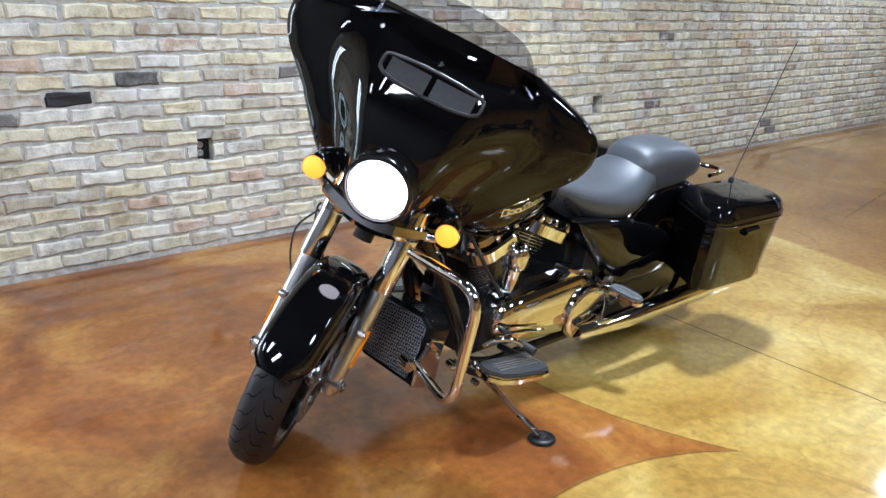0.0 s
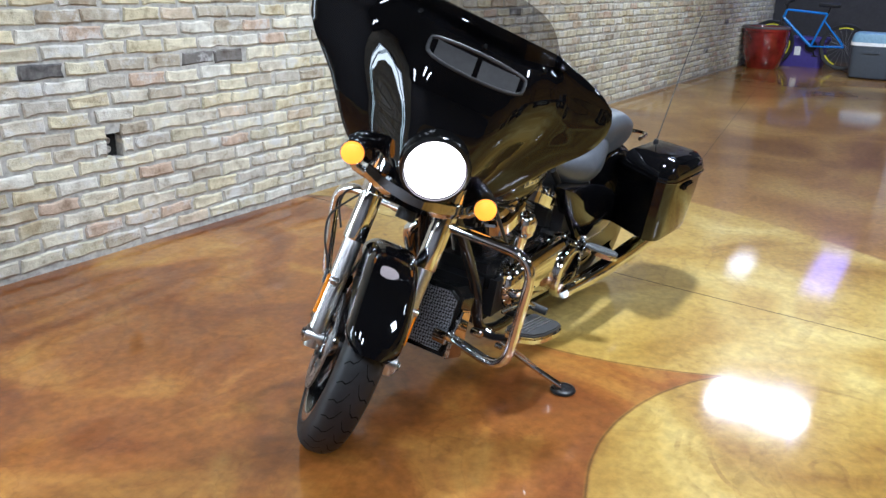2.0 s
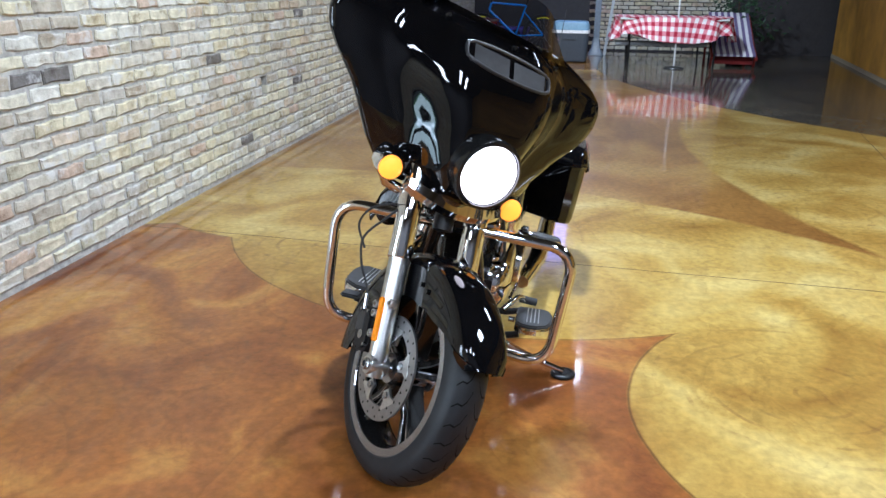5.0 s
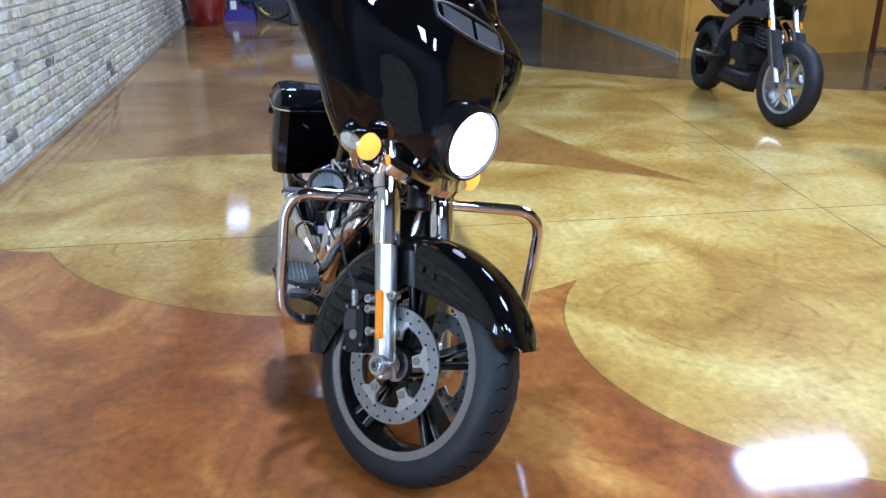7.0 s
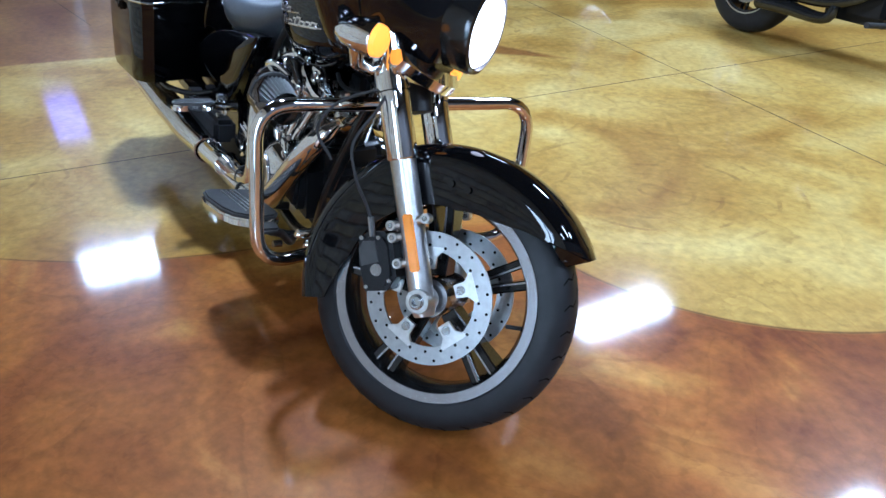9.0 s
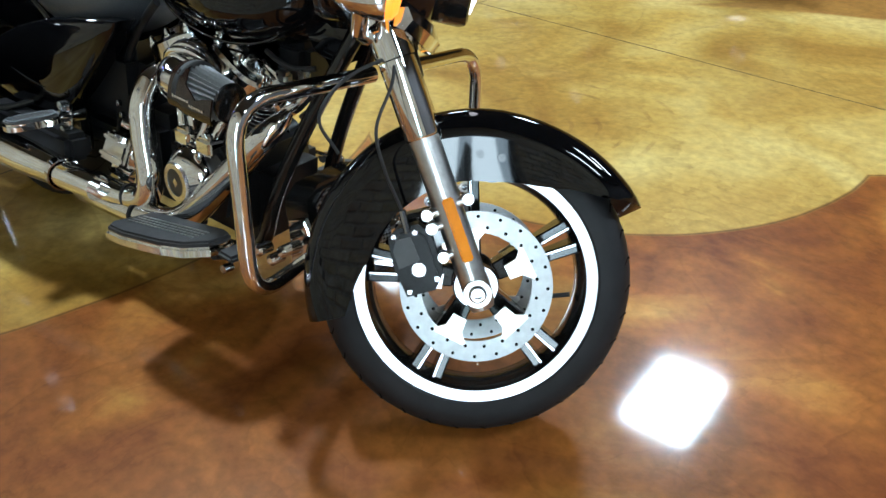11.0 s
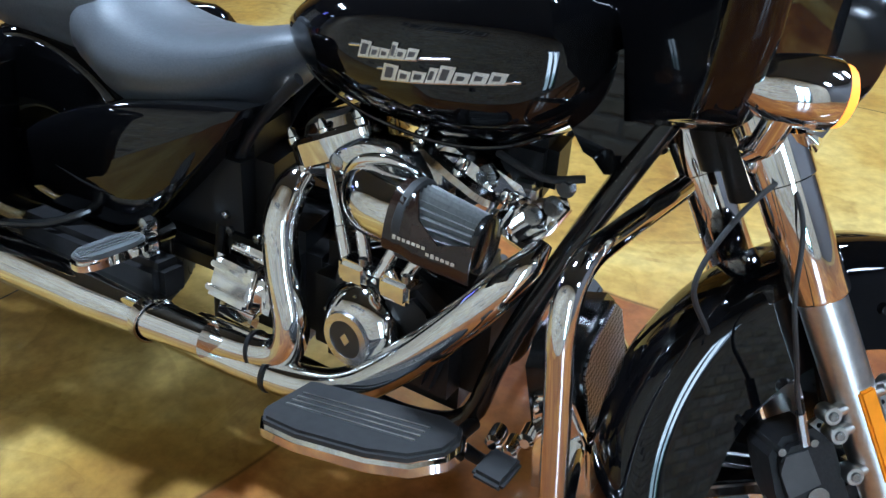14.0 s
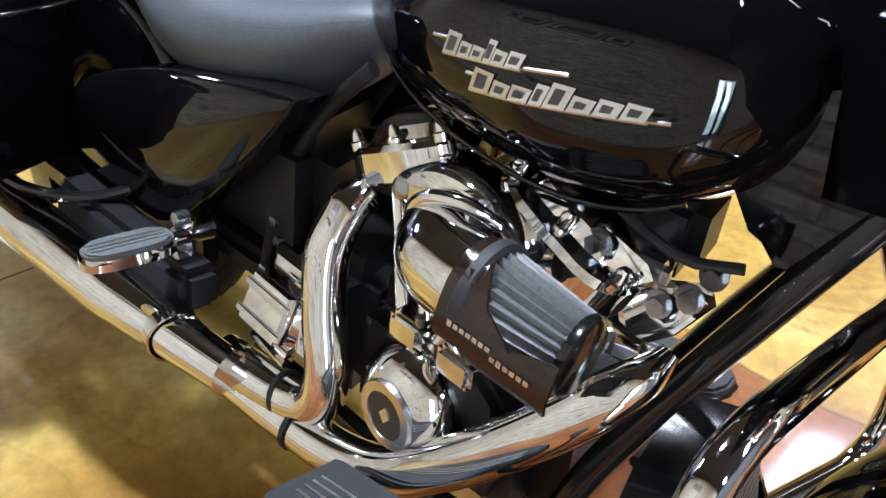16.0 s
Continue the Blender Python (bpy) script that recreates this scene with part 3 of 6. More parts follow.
def fork_leg(s):
    y = s * 0.116
    base = AXLE + Vector((0, y, 0))
    m = axis(base, FORK, (1, 0, 0))
    slider = steer("fork_slider", lathe([(0.0, -0.035), (0.022, -0.035), (0.027, -0.02), (0.0275, 0.05), (0.0285, 0.300), (0.0285, 0.308), (0.0, 0.308)], 28, m), alu, None, "satin aluminium lower fork leg")
    steer("axle_boss", lathe([(0.0, -0.03), (0.026, -0.03), (0.028, -0.024), (0.028, 0.026), (0.022, 0.03), (0.0, 0.03)], 24, Matrix.Translation(base) @ ACROSS), alu, slider)
    steer("axle_nut", lathe([(0.0, 0.0), (0.017, 0.0), (0.017, 0.006), (0.013, 0.008), (0.013, 0.012), (0.008, 0.012), (0.008, 0.004), (0.0, 0.004)], 20, Matrix.Translation(base + Vector((0, s * 0.028, 0))) @ (ACROSS if s > 0 else ACROSS @ Matrix.Rotation(math.pi, 4, "X"))), white_metal, slider)
    steer("fork_cover", lathe([(0.0, 0.303), (0.032, 0.303), (0.0345, 0.307), (0.0345, 0.450), (0.0, 0.450)], 28, m), chrome, None, "chrome fork cover")
    steer("upper_fork_cover", lathe([(0.0, 0.452), (0.037, 0.452), (0.037, 0.545), (0.034, 0.60), (0.032, 0.66), (0.0, 0.66)], 28, m), chrome, None, "chrome upper fork cover")
    # fender mounts and caliper lugs
    for z, dx in ((0.172, 0.028), (0.085, -0.026), (0.142, -0.028), (0.168, -0.028)):
        p = base + FORK * z
        d = Vector((math.cos(radians(29.25)), 0, math.sin(radians(29.25)))) * dx
        bm = tube([p + d * 0.5 + Vector((0, s * 0.012, 0)), p + d * 1.5 + Vector((0, s * 0.012, 0))], 0.009, 12)
        lathe([(0.0, -0.012), (0.0105, -0.012), (0.0115, -0.010), (0.0115, 0.010), (0.0105, 0.012), (0.0, 0.012)], 16, Matrix.Translation(p + d * 1.45 + Vector((0, s * 0.012, 0))) @ ACROSS, bm)
        lug = steer("lug", bm, alu, slider)
        steer("lug_bolt", lathe([(0.0, -0.015), (0.0055, -0.015), (0.0065, -0.012), (0.0065, 0.012), (0.0055, 0.015), (0.0, 0.015)], 12, Matrix.Translation(p + d * 1.45 + Vector((0, s * 0.012, 0))) @ ACROSS), white_metal, slider)
    # amber reflector on the outer face
    mr = m @ Matrix.Translation((0.004, s * 0.0265, 0.125)) @ Matrix.Rotation(radians(-8 * s), 4, "Z")
    steer("reflector", box(0, 0, 0, 0.022, 0.010, 0.124, 0.003, m=mr), amber, slider, "amber side reflector", 20)
    # caliper behind the leg
    mc = m @ Matrix.Translation((-0.092, s * -0.012, 0.096)) @ Matrix.Rotation(radians(90), 4, "X")
    out = [(-0.035, -0.062), (0.02, -0.066), (0.044, -0.04), (0.047, 0.035), (0.03, 0.062), (-0.01, 0.066), (-0.033, 0.05), (-0.040, 0.0)]
    cal = steer("brake_caliper", prism(out, mc @ Matrix.Translation((0, 0, -0.034)), 0.068, r=0.010), black_metal, None, "black brake caliper")
    steer("caliper_badge", lathe([(0.0, 0.0), (0.0135, 0.0), (0.0135, 0.0025), (0.0, 0.0025)], 20, mc @ Matrix.Translation((0.004, -0.018, 0.034 if s < 0 else -0.0365))), white_metal, cal)
    steer("caliper_plate", prism([(-0.03, -0.005), (0.012, -0.002), (0.010, 0.045), (-0.018, 0.048), (-0.03, 0.03)], mc @ Matrix.Translation((0, 0, 0.0335 if s < 0 else -0.0365)), 0.003), caliper_grey, cal)
    for u, w in ((-0.026, -0.052), (0.03, -0.045), (0.02, 0.05), (-0.02, 0.055)):
        steer("caliper_bolt", lathe([(0.0, -0.0365), (0.005, -0.0365), (0.005, 0.0365), (0.0, 0.0365)], 10, mc @ Matrix.Translation((u, w, 0))), white_metal, cal)


both_sides(fork_leg)
steer("front_axle", tube([AXLE + Vector((0, -0.12, 0)), AXLE + Vector((0, 0.12, 0))], 0.0125, 16), white_metal)


# front fender: a deep skirted blade round the tyre
def fender(cx, cz, a_front, a_rear, r_out, half, r_in, put, name, label, n=44):
    rings = []
    for i in range(n + 1):
        f = i / n
        a = radians(a_front + (a_rear - a_front) * f)
        ri = r_in(f)
        tip = min(1.0, f / 0.05) ** 0.5 if r_in(0) > r_out - 0.03 else 1.0
        ro = r_out + 0.020 * max(0.0, 1 - f / 0.28) ** 1.5
        w = half * (0.55 + 0.45 * tip)
        sec = [(ri, w)]
        for k in range(13):
            t = math.pi * k / 12
            c, s = math.cos(t), math.sin(t)
            sec.append((ro - 0.055 + 0.055 * abs(s) ** 0.8, w * math.copysign(abs(c) ** 0.55, c)))
        sec.append((ri, -w))
        ins = [(max(ri, r - 0.004) if 0 < j < 14 else r, y * (1 - 0.004 / half)) for j, (r, y) in enumerate(sec)]
        ring = sec + ins[::-1]
        rings.append([(cx + r * math.cos(a), y, cz + r * math.sin(a)) for r, y in ring])
    return put(name, loft(rings), paint, None, label, 50)


fender(AXLE.x, AXLE.z, 35, 203, 0.342, 0.080,
       lambda f: float(np.interp(f, [0, 0.03, 0.07, 0.16, 0.21, 0.34, 0.42, 0.6, 0.84, 0.96, 1.0], [0.356, 0.330, 0.292, 0.242, 0.224, 0.203, 0.206, 0.206, 0.214, 0.245, 0.262])),
       steer, "front_fender", "gloss black front fender")
fender(0.0, 0.318, 20, 215, 0.385, 0.115, lambda f: float(np.interp(f, [0, 0.5, 1], [0.25, 0.22, 0.25])),
       lambda name, bm, m, p, lab, sm: part(name, bm, m, bike, lab, sm), "rear_fender", "gloss black rear fender")
for s in (1, -1):
    for dx in (-0.039, 0.002):
        p = Vector((AXLE.x + dx, s * 0.083, AXLE.z + 0.253))
        steer("fender_bolt", lathe([(0.0, -0.004), (0.008, -0.004), (0.006, 0.004), (0.0, 0.004)], 12, Matrix.Translation(p) @ ACROSS), gloss_black)

# fairing
FZ = [0.735, 0.77, 0.81, 0.85, 0.89, 0.93, 0.97, 1.01, 1.05, 1.09, 1.13, 1.165, 1.195, 1.22, 1.24]
FY = [0.19, 0.235, 0.275, 0.305, 0.335, 0.365, 0.405, 0.448, 0.478, 0.490, 0.489, 0.472, 0.42, 0.340, 0.26]
FX = [1.415, 1.44, 1.455, 1.46, 1.458, 1.452, 1.445, 1.435, 1.42, 1.40, 1.375, 1.345, 1.318, 1.292, 1.268]


def fairing_x(z, s):
    """How far forward the shell lies at height z and share s of its half width."""
    xc = float(np.interp(z, FZ, FX))
    drop = xc - float(np.interp(z, [0.735, 0.9, 1.05, 1.15, 1.24], [1.30, 1.262, 1.205, 1.186, 1.186]))
    s = abs(s)
    k = min(1, max(0, (s - 0.22) / 0.48))
    k = k * k * (3 - 2 * k)
    return xc - drop * (0.10 * s * s + 0.74 * k + 0.16 * s ** 5)


def fairing_shell():
    zs = np.interp(np.linspace(0, 1, 40), np.linspace(0, 1, len(FZ)), FZ)
    rings = []
    for z in zs:
        w = float(np.interp(z, FZ, FY))
        front = [(fairing_x(z, s), s * w, z) for s in np.linspace(-1, 1, 45)]
        xe = front[0][0]
        edge = [(xe - 0.012, w * 1.006, z), (xe - 0.030, w * 1.0, z), (xe - 0.045, w * 0.975, z)]
        back = [(min(xe - 0.050, fairing_x(z, s) - 0.05) if abs(s) > 0.5 else xe - 0.05, s * w, z) for s in np.linspace(0.95, -0.95, 21)]
        rings.append(front + edge + back + [(x, -y, z) for x, y, z in edge[::-1]])
    bm = loft(rings)
    return bm


fairing = steer("fairing", fairing_shell(), paint, None, "gloss black batwing fairing", 60)
# vent with two openings
bm = bmesh.new()
path = []
for k in range(25):
    a = 2 * math.pi * k / 24
    y = 0.13 * math.copysign(min(1, abs(math.cos(a)) * 1.25) ** 0.8, math.cos(a)) + 0.02 * math.cos(a)
    z = 1.155 + 0.030 * math.sin(a)
    path.append((fairing_x(z, y / float(np.interp(z, FZ, FY))) + 0.002, y, z))
tube(path, 0.0055, 8, bm, cap=False)
vent = steer("vent", bm, plastic, fairing, "grey plastic vent surround")
for s in (1, -1):
    rings = []
    for y in np.linspace(0.008, 0.128, 9):
        ring = []
        for z in (1.130, 1.152, 1.174):
            ring.append((fairing_x(z, y / 0.46) + 0.0035, s * y, z))
        rings.append(ring)
    steer("vent_opening", loft(rings, close=False), rubber, vent)
# windscreen: smoked sheet standing on the shell
rings = []
for i in range(13):
    z0 = i / 12
    row = []
    for s in np.linspace(-1, 1, 33):
        w = 0.285 * (1 - 0.16 * z0)
        top = 0.135 * max(0.0, 1 - abs(s) ** 2.6) ** 0.6
        base = (fairing_x(1.205, s * 0.72) + 0.010, s * w, 1.205)
        row.append((base[0] - 0.62 * top * z0, base[1], base[2] + 0.016 + top * z0))
    rings.append(row)
smoke, n_, l_, b_ = mat("smoked_screen")
b_.inputs["Base Color"].default_value = (0.17, 0.17, 0.19, 1)
b_.inputs["Coat Weight"].default_value = 0.8
b_.inputs["Coat Roughness"].default_value = 0.02
b_.inputs["Transmission Weight"].default_value = 1.0
b_.inputs["Roughness"].default_value = 0.02
b_.inputs["IOR"].default_value = 1.0
bm = loft(rings, close=False)
sc = steer("windscreen", bm, smoke, None, "smoked plastic windscreen", 60)
for y in (-0.2, 0.0, 0.2):
    p = Vector((fairing_x(1.205, y / 0.4) + 0.012, y, 1.207))
    steer("screen_bolt", lathe([(0.0, -0.004), (0.009, -0.004), (0.006, 0.005), (0.0, 0.005)], 12, axis(p, (1, 0, 0.5))), gloss_black, sc)

# headlight
HX, HZ = 1.50, 0.878
mh = Matrix.Translation((HX, 0, HZ)) @ Matrix.Rotation(radians(90), 4, "Y")
hl = steer("headlight", lathe([(0.0, -0.12), (0.09, -0.12), (0.101, -0.06), (0.103, -0.005), (0.099, 0.008), (0.090, 0.012), (0.088, 0.004), (0.0, 0.0)], 48, mh), gloss_black, None, "round headlight in a gloss black bezel")
steer("lens", lathe([(0.0875, 0.002), (0.075, 0.014), (0.05, 0.021), (0.0, 0.025)], 40, mh), lamp_lit, hl, "lit white headlight lens")
# chrome skirt under the fairing
rings = []
for s in np.linspace(-1, 1, 21):
    y = 0.165 * s
    x = 1.455 - 0.05 * s * s
    rings.append([(x, y, 0.775 - 0.012 * (1 - s * s)), (x + 0.012, y, 0.755 - 0.02 * (1 - s * s)), (x, y, 0.735 - 0.022 * (1 - s * s)), (x - 0.02, y, 0.74), (x - 0.02, y, 0.77)])
steer("fairing_trim", loft(rings), chrome, None, "chrome trim under the headlight")
steer("lower_clamp", box(1.395, 0, 0.735, 0.07, 0.27, 0.035, 0.012), chrome)
steer("steering_stem", tube([(1.42, 0, 0.66), (1.33, 0, 0.85)], 0.03, 16), black_metal)


def turn_signal(s):
    y0 = s * 0.218
    c = Vector((1.340, y0, 0.775))
    e = steer("turn_signal", lathe([(0.0, -0.060), (0.020, -0.055), (0.032, -0.035), (0.037, 0.0), (0.038, 0.03), (0.036, 0.034), (0.0, 0.034)], 28, axis(c, (1, 0, 0))), chrome, None, "chrome turn signal with lit amber lens")
    steer("lens", lathe([(0.0345, 0.034), (0.032, 0.045), (0.02, 0.053), (0.0, 0.056)], 28, axis(c, (1, 0, 0))), amber_lit, e, "lit amber lens")
    steer("bracket", tube([c + Vector((-0.01, 0, -0.02)), c + Vector((-0.01, -s * 0.03, -0.055)), c + Vector((0.0, -s * 0.075, -0.06))], 0.016, 14), chrome, e)


both_sides(turn_signal)


def settle(p, even):
    """Sets a point of the chassis where it sits: the right-hand side lies closer in towards the tail."""
    x, y, z = p
    inward = 0.122 - 0.09 * max(x, 0.30) - 0.045 * z
    ahead = 0.069 - 0.04 * x + 0.044 * -0.2 + 0.018 * z
    if even:
        k = min(1.0, abs(y) / 0.2)
        return Vector((x + ahead, y - math.copysign(inward * k, y), z + 0.007 - 0.022 * z))
    side = min(1.0, max(0.0, (0.12 - y) / 0.22))
    dy = inward * min(1.0, -y / 0.2) if y < 0 else -0.011 * min(1.0, y / 0.2)
    return Vector((x + side * ahead - (1 - side) * 0.012, y + dy, z + side * (0.007 - 0.022 * z)))


def ppart(name, bm, material, label="", smooth=35, parent=None, even=False, still=False):
    """A part of the chassis; even: kept alike on both sides; still: left just where it is drawn."""
    if not still:
        for v in bm.verts:
            v.co = settle(v.co, even)
    return part(name, bm, material, parent or bike, label, smooth)


# fuel tank
TX = [0.585, 0.61, 0.66, 0.72, 0.80, 0.88, 0.98, 1.08, 1.14, 1.185, 1.205]
TB = [0.785, 0.768, 0.735, 0.708, 0.688, 0.676, 0.670, 0.680, 0.708, 0.755, 0.815]
TT = [0.795, 0.815, 0.848, 0.876, 0.903, 0.918, 0.925, 0.920, 0.905, 0.880, 0.850]
TW = [0.025, 0.065, 0.112, 0.147, 0.173, 0.186, 0.190, 0.180, 0.158, 0.112, 0.05]


def tank_side(x, z):
    """Half width of the tank at x, z."""
    b, t, w = (curve(x, TX, q) for q in (TB, TT, TW))
    v = min(1.0, abs((z - (b + 0.45 * (t - b))) / (0.55 * (t - b) if z > b + 0.45 * (t - b) else 0.45 * (t - b))))
    return w * (1 - v ** 2.6) ** (1 / 2.6)


rings = []
for x in np.linspace(TX[0], TX[-1], 56):
    b, t, w = (curve(x, TX, q) for q in (TB, TT, TW))
    zc = b + 0.45 * (t - b)
    ring = []
    for k in range(40):
        a = 2 * math.pi * k / 40
        c, s = math.cos(a), math.sin(a)
        h = (t - zc) if s > 0 else (zc - b)
        ring.append((x, w * math.copysign(abs(c) ** (2 / 2.6), c), zc + h * math.copysign(abs(s) ** (2 / 2.6), s)))
    rings.append(ring)
tank = ppart("fuel_tank", loft(rings), paint, "gloss black fuel tank with silver side badge", 60, even=True)
for s in (1, -1):
    path = [(x, s * curve(x, TX, TW) * 0.80, curve(x, TX, TB) + 0.014) for x in np.linspace(0.68, 1.13, 28)]
    ppart("tank_seam", tube(path, 0.0035, 8), paint, parent=tank, even=True)
ppart("filler_cap", lathe([(0.0, 0.0), (0.035, 0.0), (0.035, 0.01), (0.028, 0.016), (0.0, 0.018)], 28, Matrix.Translation((0.93, -0.06, 0.913))), gloss_black, parent=tank)


dark_enamel = simple("dark_enamel", (0.06, 0.055, 0.055), 0.3, vary=0.2)


def badge(s):
    """Two rows of plain slanted plates, silver with a dark face, and a bar at the ends of each row."""
    def spot(x, z, out):
        x = x if s < 0 else 1.941 - x
        return Vector((x, s * (tank_side(x, z) + out), z))

    def plate(x, z, w, h, lift, material):
        quad = [(x, z), (x + w, z + 0.12 * w), (x + w + 0.28 * h, z + h), (x + 0.28 * h, z + h)]
        bm = bmesh.new()
        lo = [bm.verts.new(spot(a, c, -0.004)) for a, c in quad]
        hi = [bm.verts.new(spot(a, c, lift)) for a, c in quad]
        bm.faces.new(hi)
        for i in range(4):
            bm.faces.new((lo[i], lo[(i + 1) % 4], hi[(i + 1) % 4], hi[i]))
        ppart("badge_plate", bm, material, parent=tank, smooth=0, even=True)

    rows = (((0.852, 0.790), 0.112, (1.5, 1.0, 0.9, 1.45, 0.95, 1.0), (0.832, 0.856), (0.966, 1.012)),
            ((0.900, 0.766), 0.192, (1.5, 1.0, 1.0, 1.3, 1.5, 0.95, 1.0, 1.0), (0.893, 0.905), (1.088, 1.110)))
    for (x0, z0), run, tall, lead, trail in rows:
        widths = [1.25 if k == 0 else (0.6 if h == 1.3 or h == 1.45 else 1.0) for k, h in enumerate(tall)]
        x = x0
        for h, wd in zip(tall, widths):
            w = run * wd / sum(widths)
            z = z0 + 0.12 * (x - x0)
            plate(x, z, w * 0.90, 0.0165 * h, 0.0022, badge_mat)
            plate(x + w * 0.24, z + 0.0045, w * 0.42, 0.0165 * h - 0.009, 0.0030, dark_enamel)
            x += w
        for (a, c), up in ((lead, 0.014), (trail, 0.0)):
            bar = [spot(q, z0 + up + 0.0015 + 0.12 * (q - x0), 0.0) for q in np.linspace(a, c, 8)]
            ppart("badge_line", tube(bar, 0.0022, 6), badge_mat, parent=tank, even=True)
        bar = [spot(q, z0 - 0.0005 + 0.12 * (q - x0), 0.0) for q in np.linspace(x0, x0 + run, 12)]
        ppart("badge_line", tube(bar, 0.0018, 6), badge_mat, parent=tank, even=True)


both_sides(badge)

# seat
def pad(name, secs, e, label, n=26):
    xs = [q[0] for q in secs]
    rings = []
    fine = np.interp(np.linspace(0, 1, 26), np.linspace(0, 1, len(xs)), xs)
    order = np.argsort(xs)
    sx = np.array(xs)[order]
    for x in fine:
        b, t, w = (curve(x, sx, np.array([q[j] for q in secs])[order]) for j in (1, 2, 3))
        rings.append([(x, y, z) for y, z in superellipse(0, (b + t) / 2, w, (t - b) / 2, e, n)])
    return ppart(name, loft(rings), leather, label, 60, even=True)


SEAT = [(0.69, 0.745, 0.765, 0.03, 0.0), (0.66, 0.725, 0.778, 0.065, 0.003), (0.60, 0.69, 0.780, 0.105, 0.010), (0.50, 0.612, 0.768, 0.160, 0.026), (0.40, 0.578, 0.762, 0.200, 0.042),
        (0.30, 0.566, 0.766, 0.220, 0.050), (0.22, 0.572, 0.780, 0.216, 0.042), (0.15, 0.60, 0.800, 0.196, 0.020), (0.09, 0.63, 0.800, 0.165, 0.004), (0.05, 0.68, 0.76, 0.10, 0.0)]


def seat_at(x):
    q = SEAT[::-1]
    return [curve(x, [r[0] for r in q], [r[j] for r in q]) for j in (1, 2, 3, 4)]


rings = []
for x in np.linspace(0.69, 0.05, 40):
    b, t, w, dip = seat_at(x)
    zc, h = (b + t) / 2, (t - b) / 2
    ring = []
    for y, z in superellipse(0, zc, w, h, 2.0, 44):
        up = max(0.0, (z - zc) / h)
        ring.append((x, y, z + 0.010 * up - 0.45 * dip * up * max(0.0, 1 - (y / (0.86 * w)) ** 2) ** 0.8))
    rings.append(ring)
seat = ppart("seat", loft(rings), leather, "black vinyl two-up seat", 60, even=True)
pad_p = pad("passenger_pad", [(0.185, 0.70, 0.75, 0.07), (0.165, 0.67, 0.80, 0.125), (0.13, 0.66, 0.84, 0.155), (0.05, 0.655, 0.858, 0.168), (-0.10, 0.66, 0.852, 0.165), (-0.20, 0.68, 0.825, 0.15), (-0.27, 0.70, 0.79, 0.12), (-0.295, 0.73, 0.76, 0.06)], 3.0, "raised black vinyl passenger pad")
# stitched welt round the rider's dish
for s in (1, -1):
    welt = []
    for x in np.linspace(0.62, 0.17, 26):
        b, t, w, dip = seat_at(x)
        zc, h = (b + t) / 2, (t - b) / 2
        k = 0.90
        welt.append((x, s * w * k, zc + h * (1 - k ** 2.0) ** (1 / 2.0) + 0.0005))
    ppart("stitched_welt", tube(welt, 0.0028, 6), leather, parent=seat, even=True)


# side panels and hidden black masses between them
def side_panel(s):
    out = smooth_path([(0.655, 0.655, 0), (0.52, 0.640, 0), (0.30, 0.600, 0), (0.10, 0.530, 0), (0.00, 0.460, 0), (-0.01, 0.370, 0), (0.08, 0.335, 0), (0.22, 0.335, 0), (0.33, 0.345, 0), (0.44, 0.430, 0), (0.56, 0.545, 0), (0.655, 0.655, 0)], 4)[:-1]
    cx, cz = 0.31, 0.49
    rings = [[Vector((cx + (p.x - cx) * k, s * y, cz + (p.y - cz) * k)) for p in out] for k, y in ((1.0, 0.110), (1.0, 0.150), (0.985, 0.158), (0.95, 0.164), (0.78, 0.172), (0.5, 0.179), (0.25, 0.182), (0.05, 0.183))]
    p = ppart("side_panel", loft(rings), paint, "gloss black side panel", 50, still=True)
    ppart("panel_seam", tube(smooth_path([(0.02, s * 0.158, 0.46), (0.14, s * 0.175, 0.455), (0.28, s * 0.181, 0.435), (0.42, s * 0.166, 0.43)], 5), 0.003, 6), groove_black, parent=p, still=True)
    ppart("panel_seam", tube(smooth_path([(0.545, s * 0.156, 0.62), (0.47, s * 0.170, 0.56), (0.44, s * 0.170, 0.50), (0.42, s * 0.166, 0.43)], 5), 0.003, 6), groove_black, parent=p, still=True)


both_sides(side_panel)
for y in (-0.17, 0.15):
    ppart("inner_panel", box(0.13, y, 0.315, 0.42, 0.05, 0.15, 0.02), gloss_black)
# black mass below the panel, sized to block lamp light to the floor
ppart("lower_cover", box(0.29, -0.196, 0.312, 0.42, 0.072, 0.075, 0.015), black_metal, still=True)
ppart("bag_support", box(-0.08, -0.225, 0.315, 0.34, 0.10, 0.07, 0.02), gloss_black)
ppart("battery_box", box(0.36, 0, 0.47, 0.46, 0.28, 0.24, 0.05), black_metal)
ppart("crankcase", box(0.875, 0, 0.31, 0.40, 0.28, 0.24, 0.05), black_metal, "black engine crankcase")
ppart("gearbox", box(0.58, 0, 0.31, 0.26, 0.27, 0.24, 0.04), black_metal, "black gearbox housing")
ppart("swingarm", box(0.22, 0, 0.305, 0.52, 0.26, 0.06, 0.02), black_metal)
ppart("steering_head", tube([(1.375, 0, 0.70), (1.255, 0, 0.93)], 0.04, 18), black_metal)
ppart("neck_cover", tube([(1.13, 0, 0.76), (1.20, 0, 0.80), (1.27, 0, 0.84)], [0.045, 0.055, 0.05], 20), gloss_black)


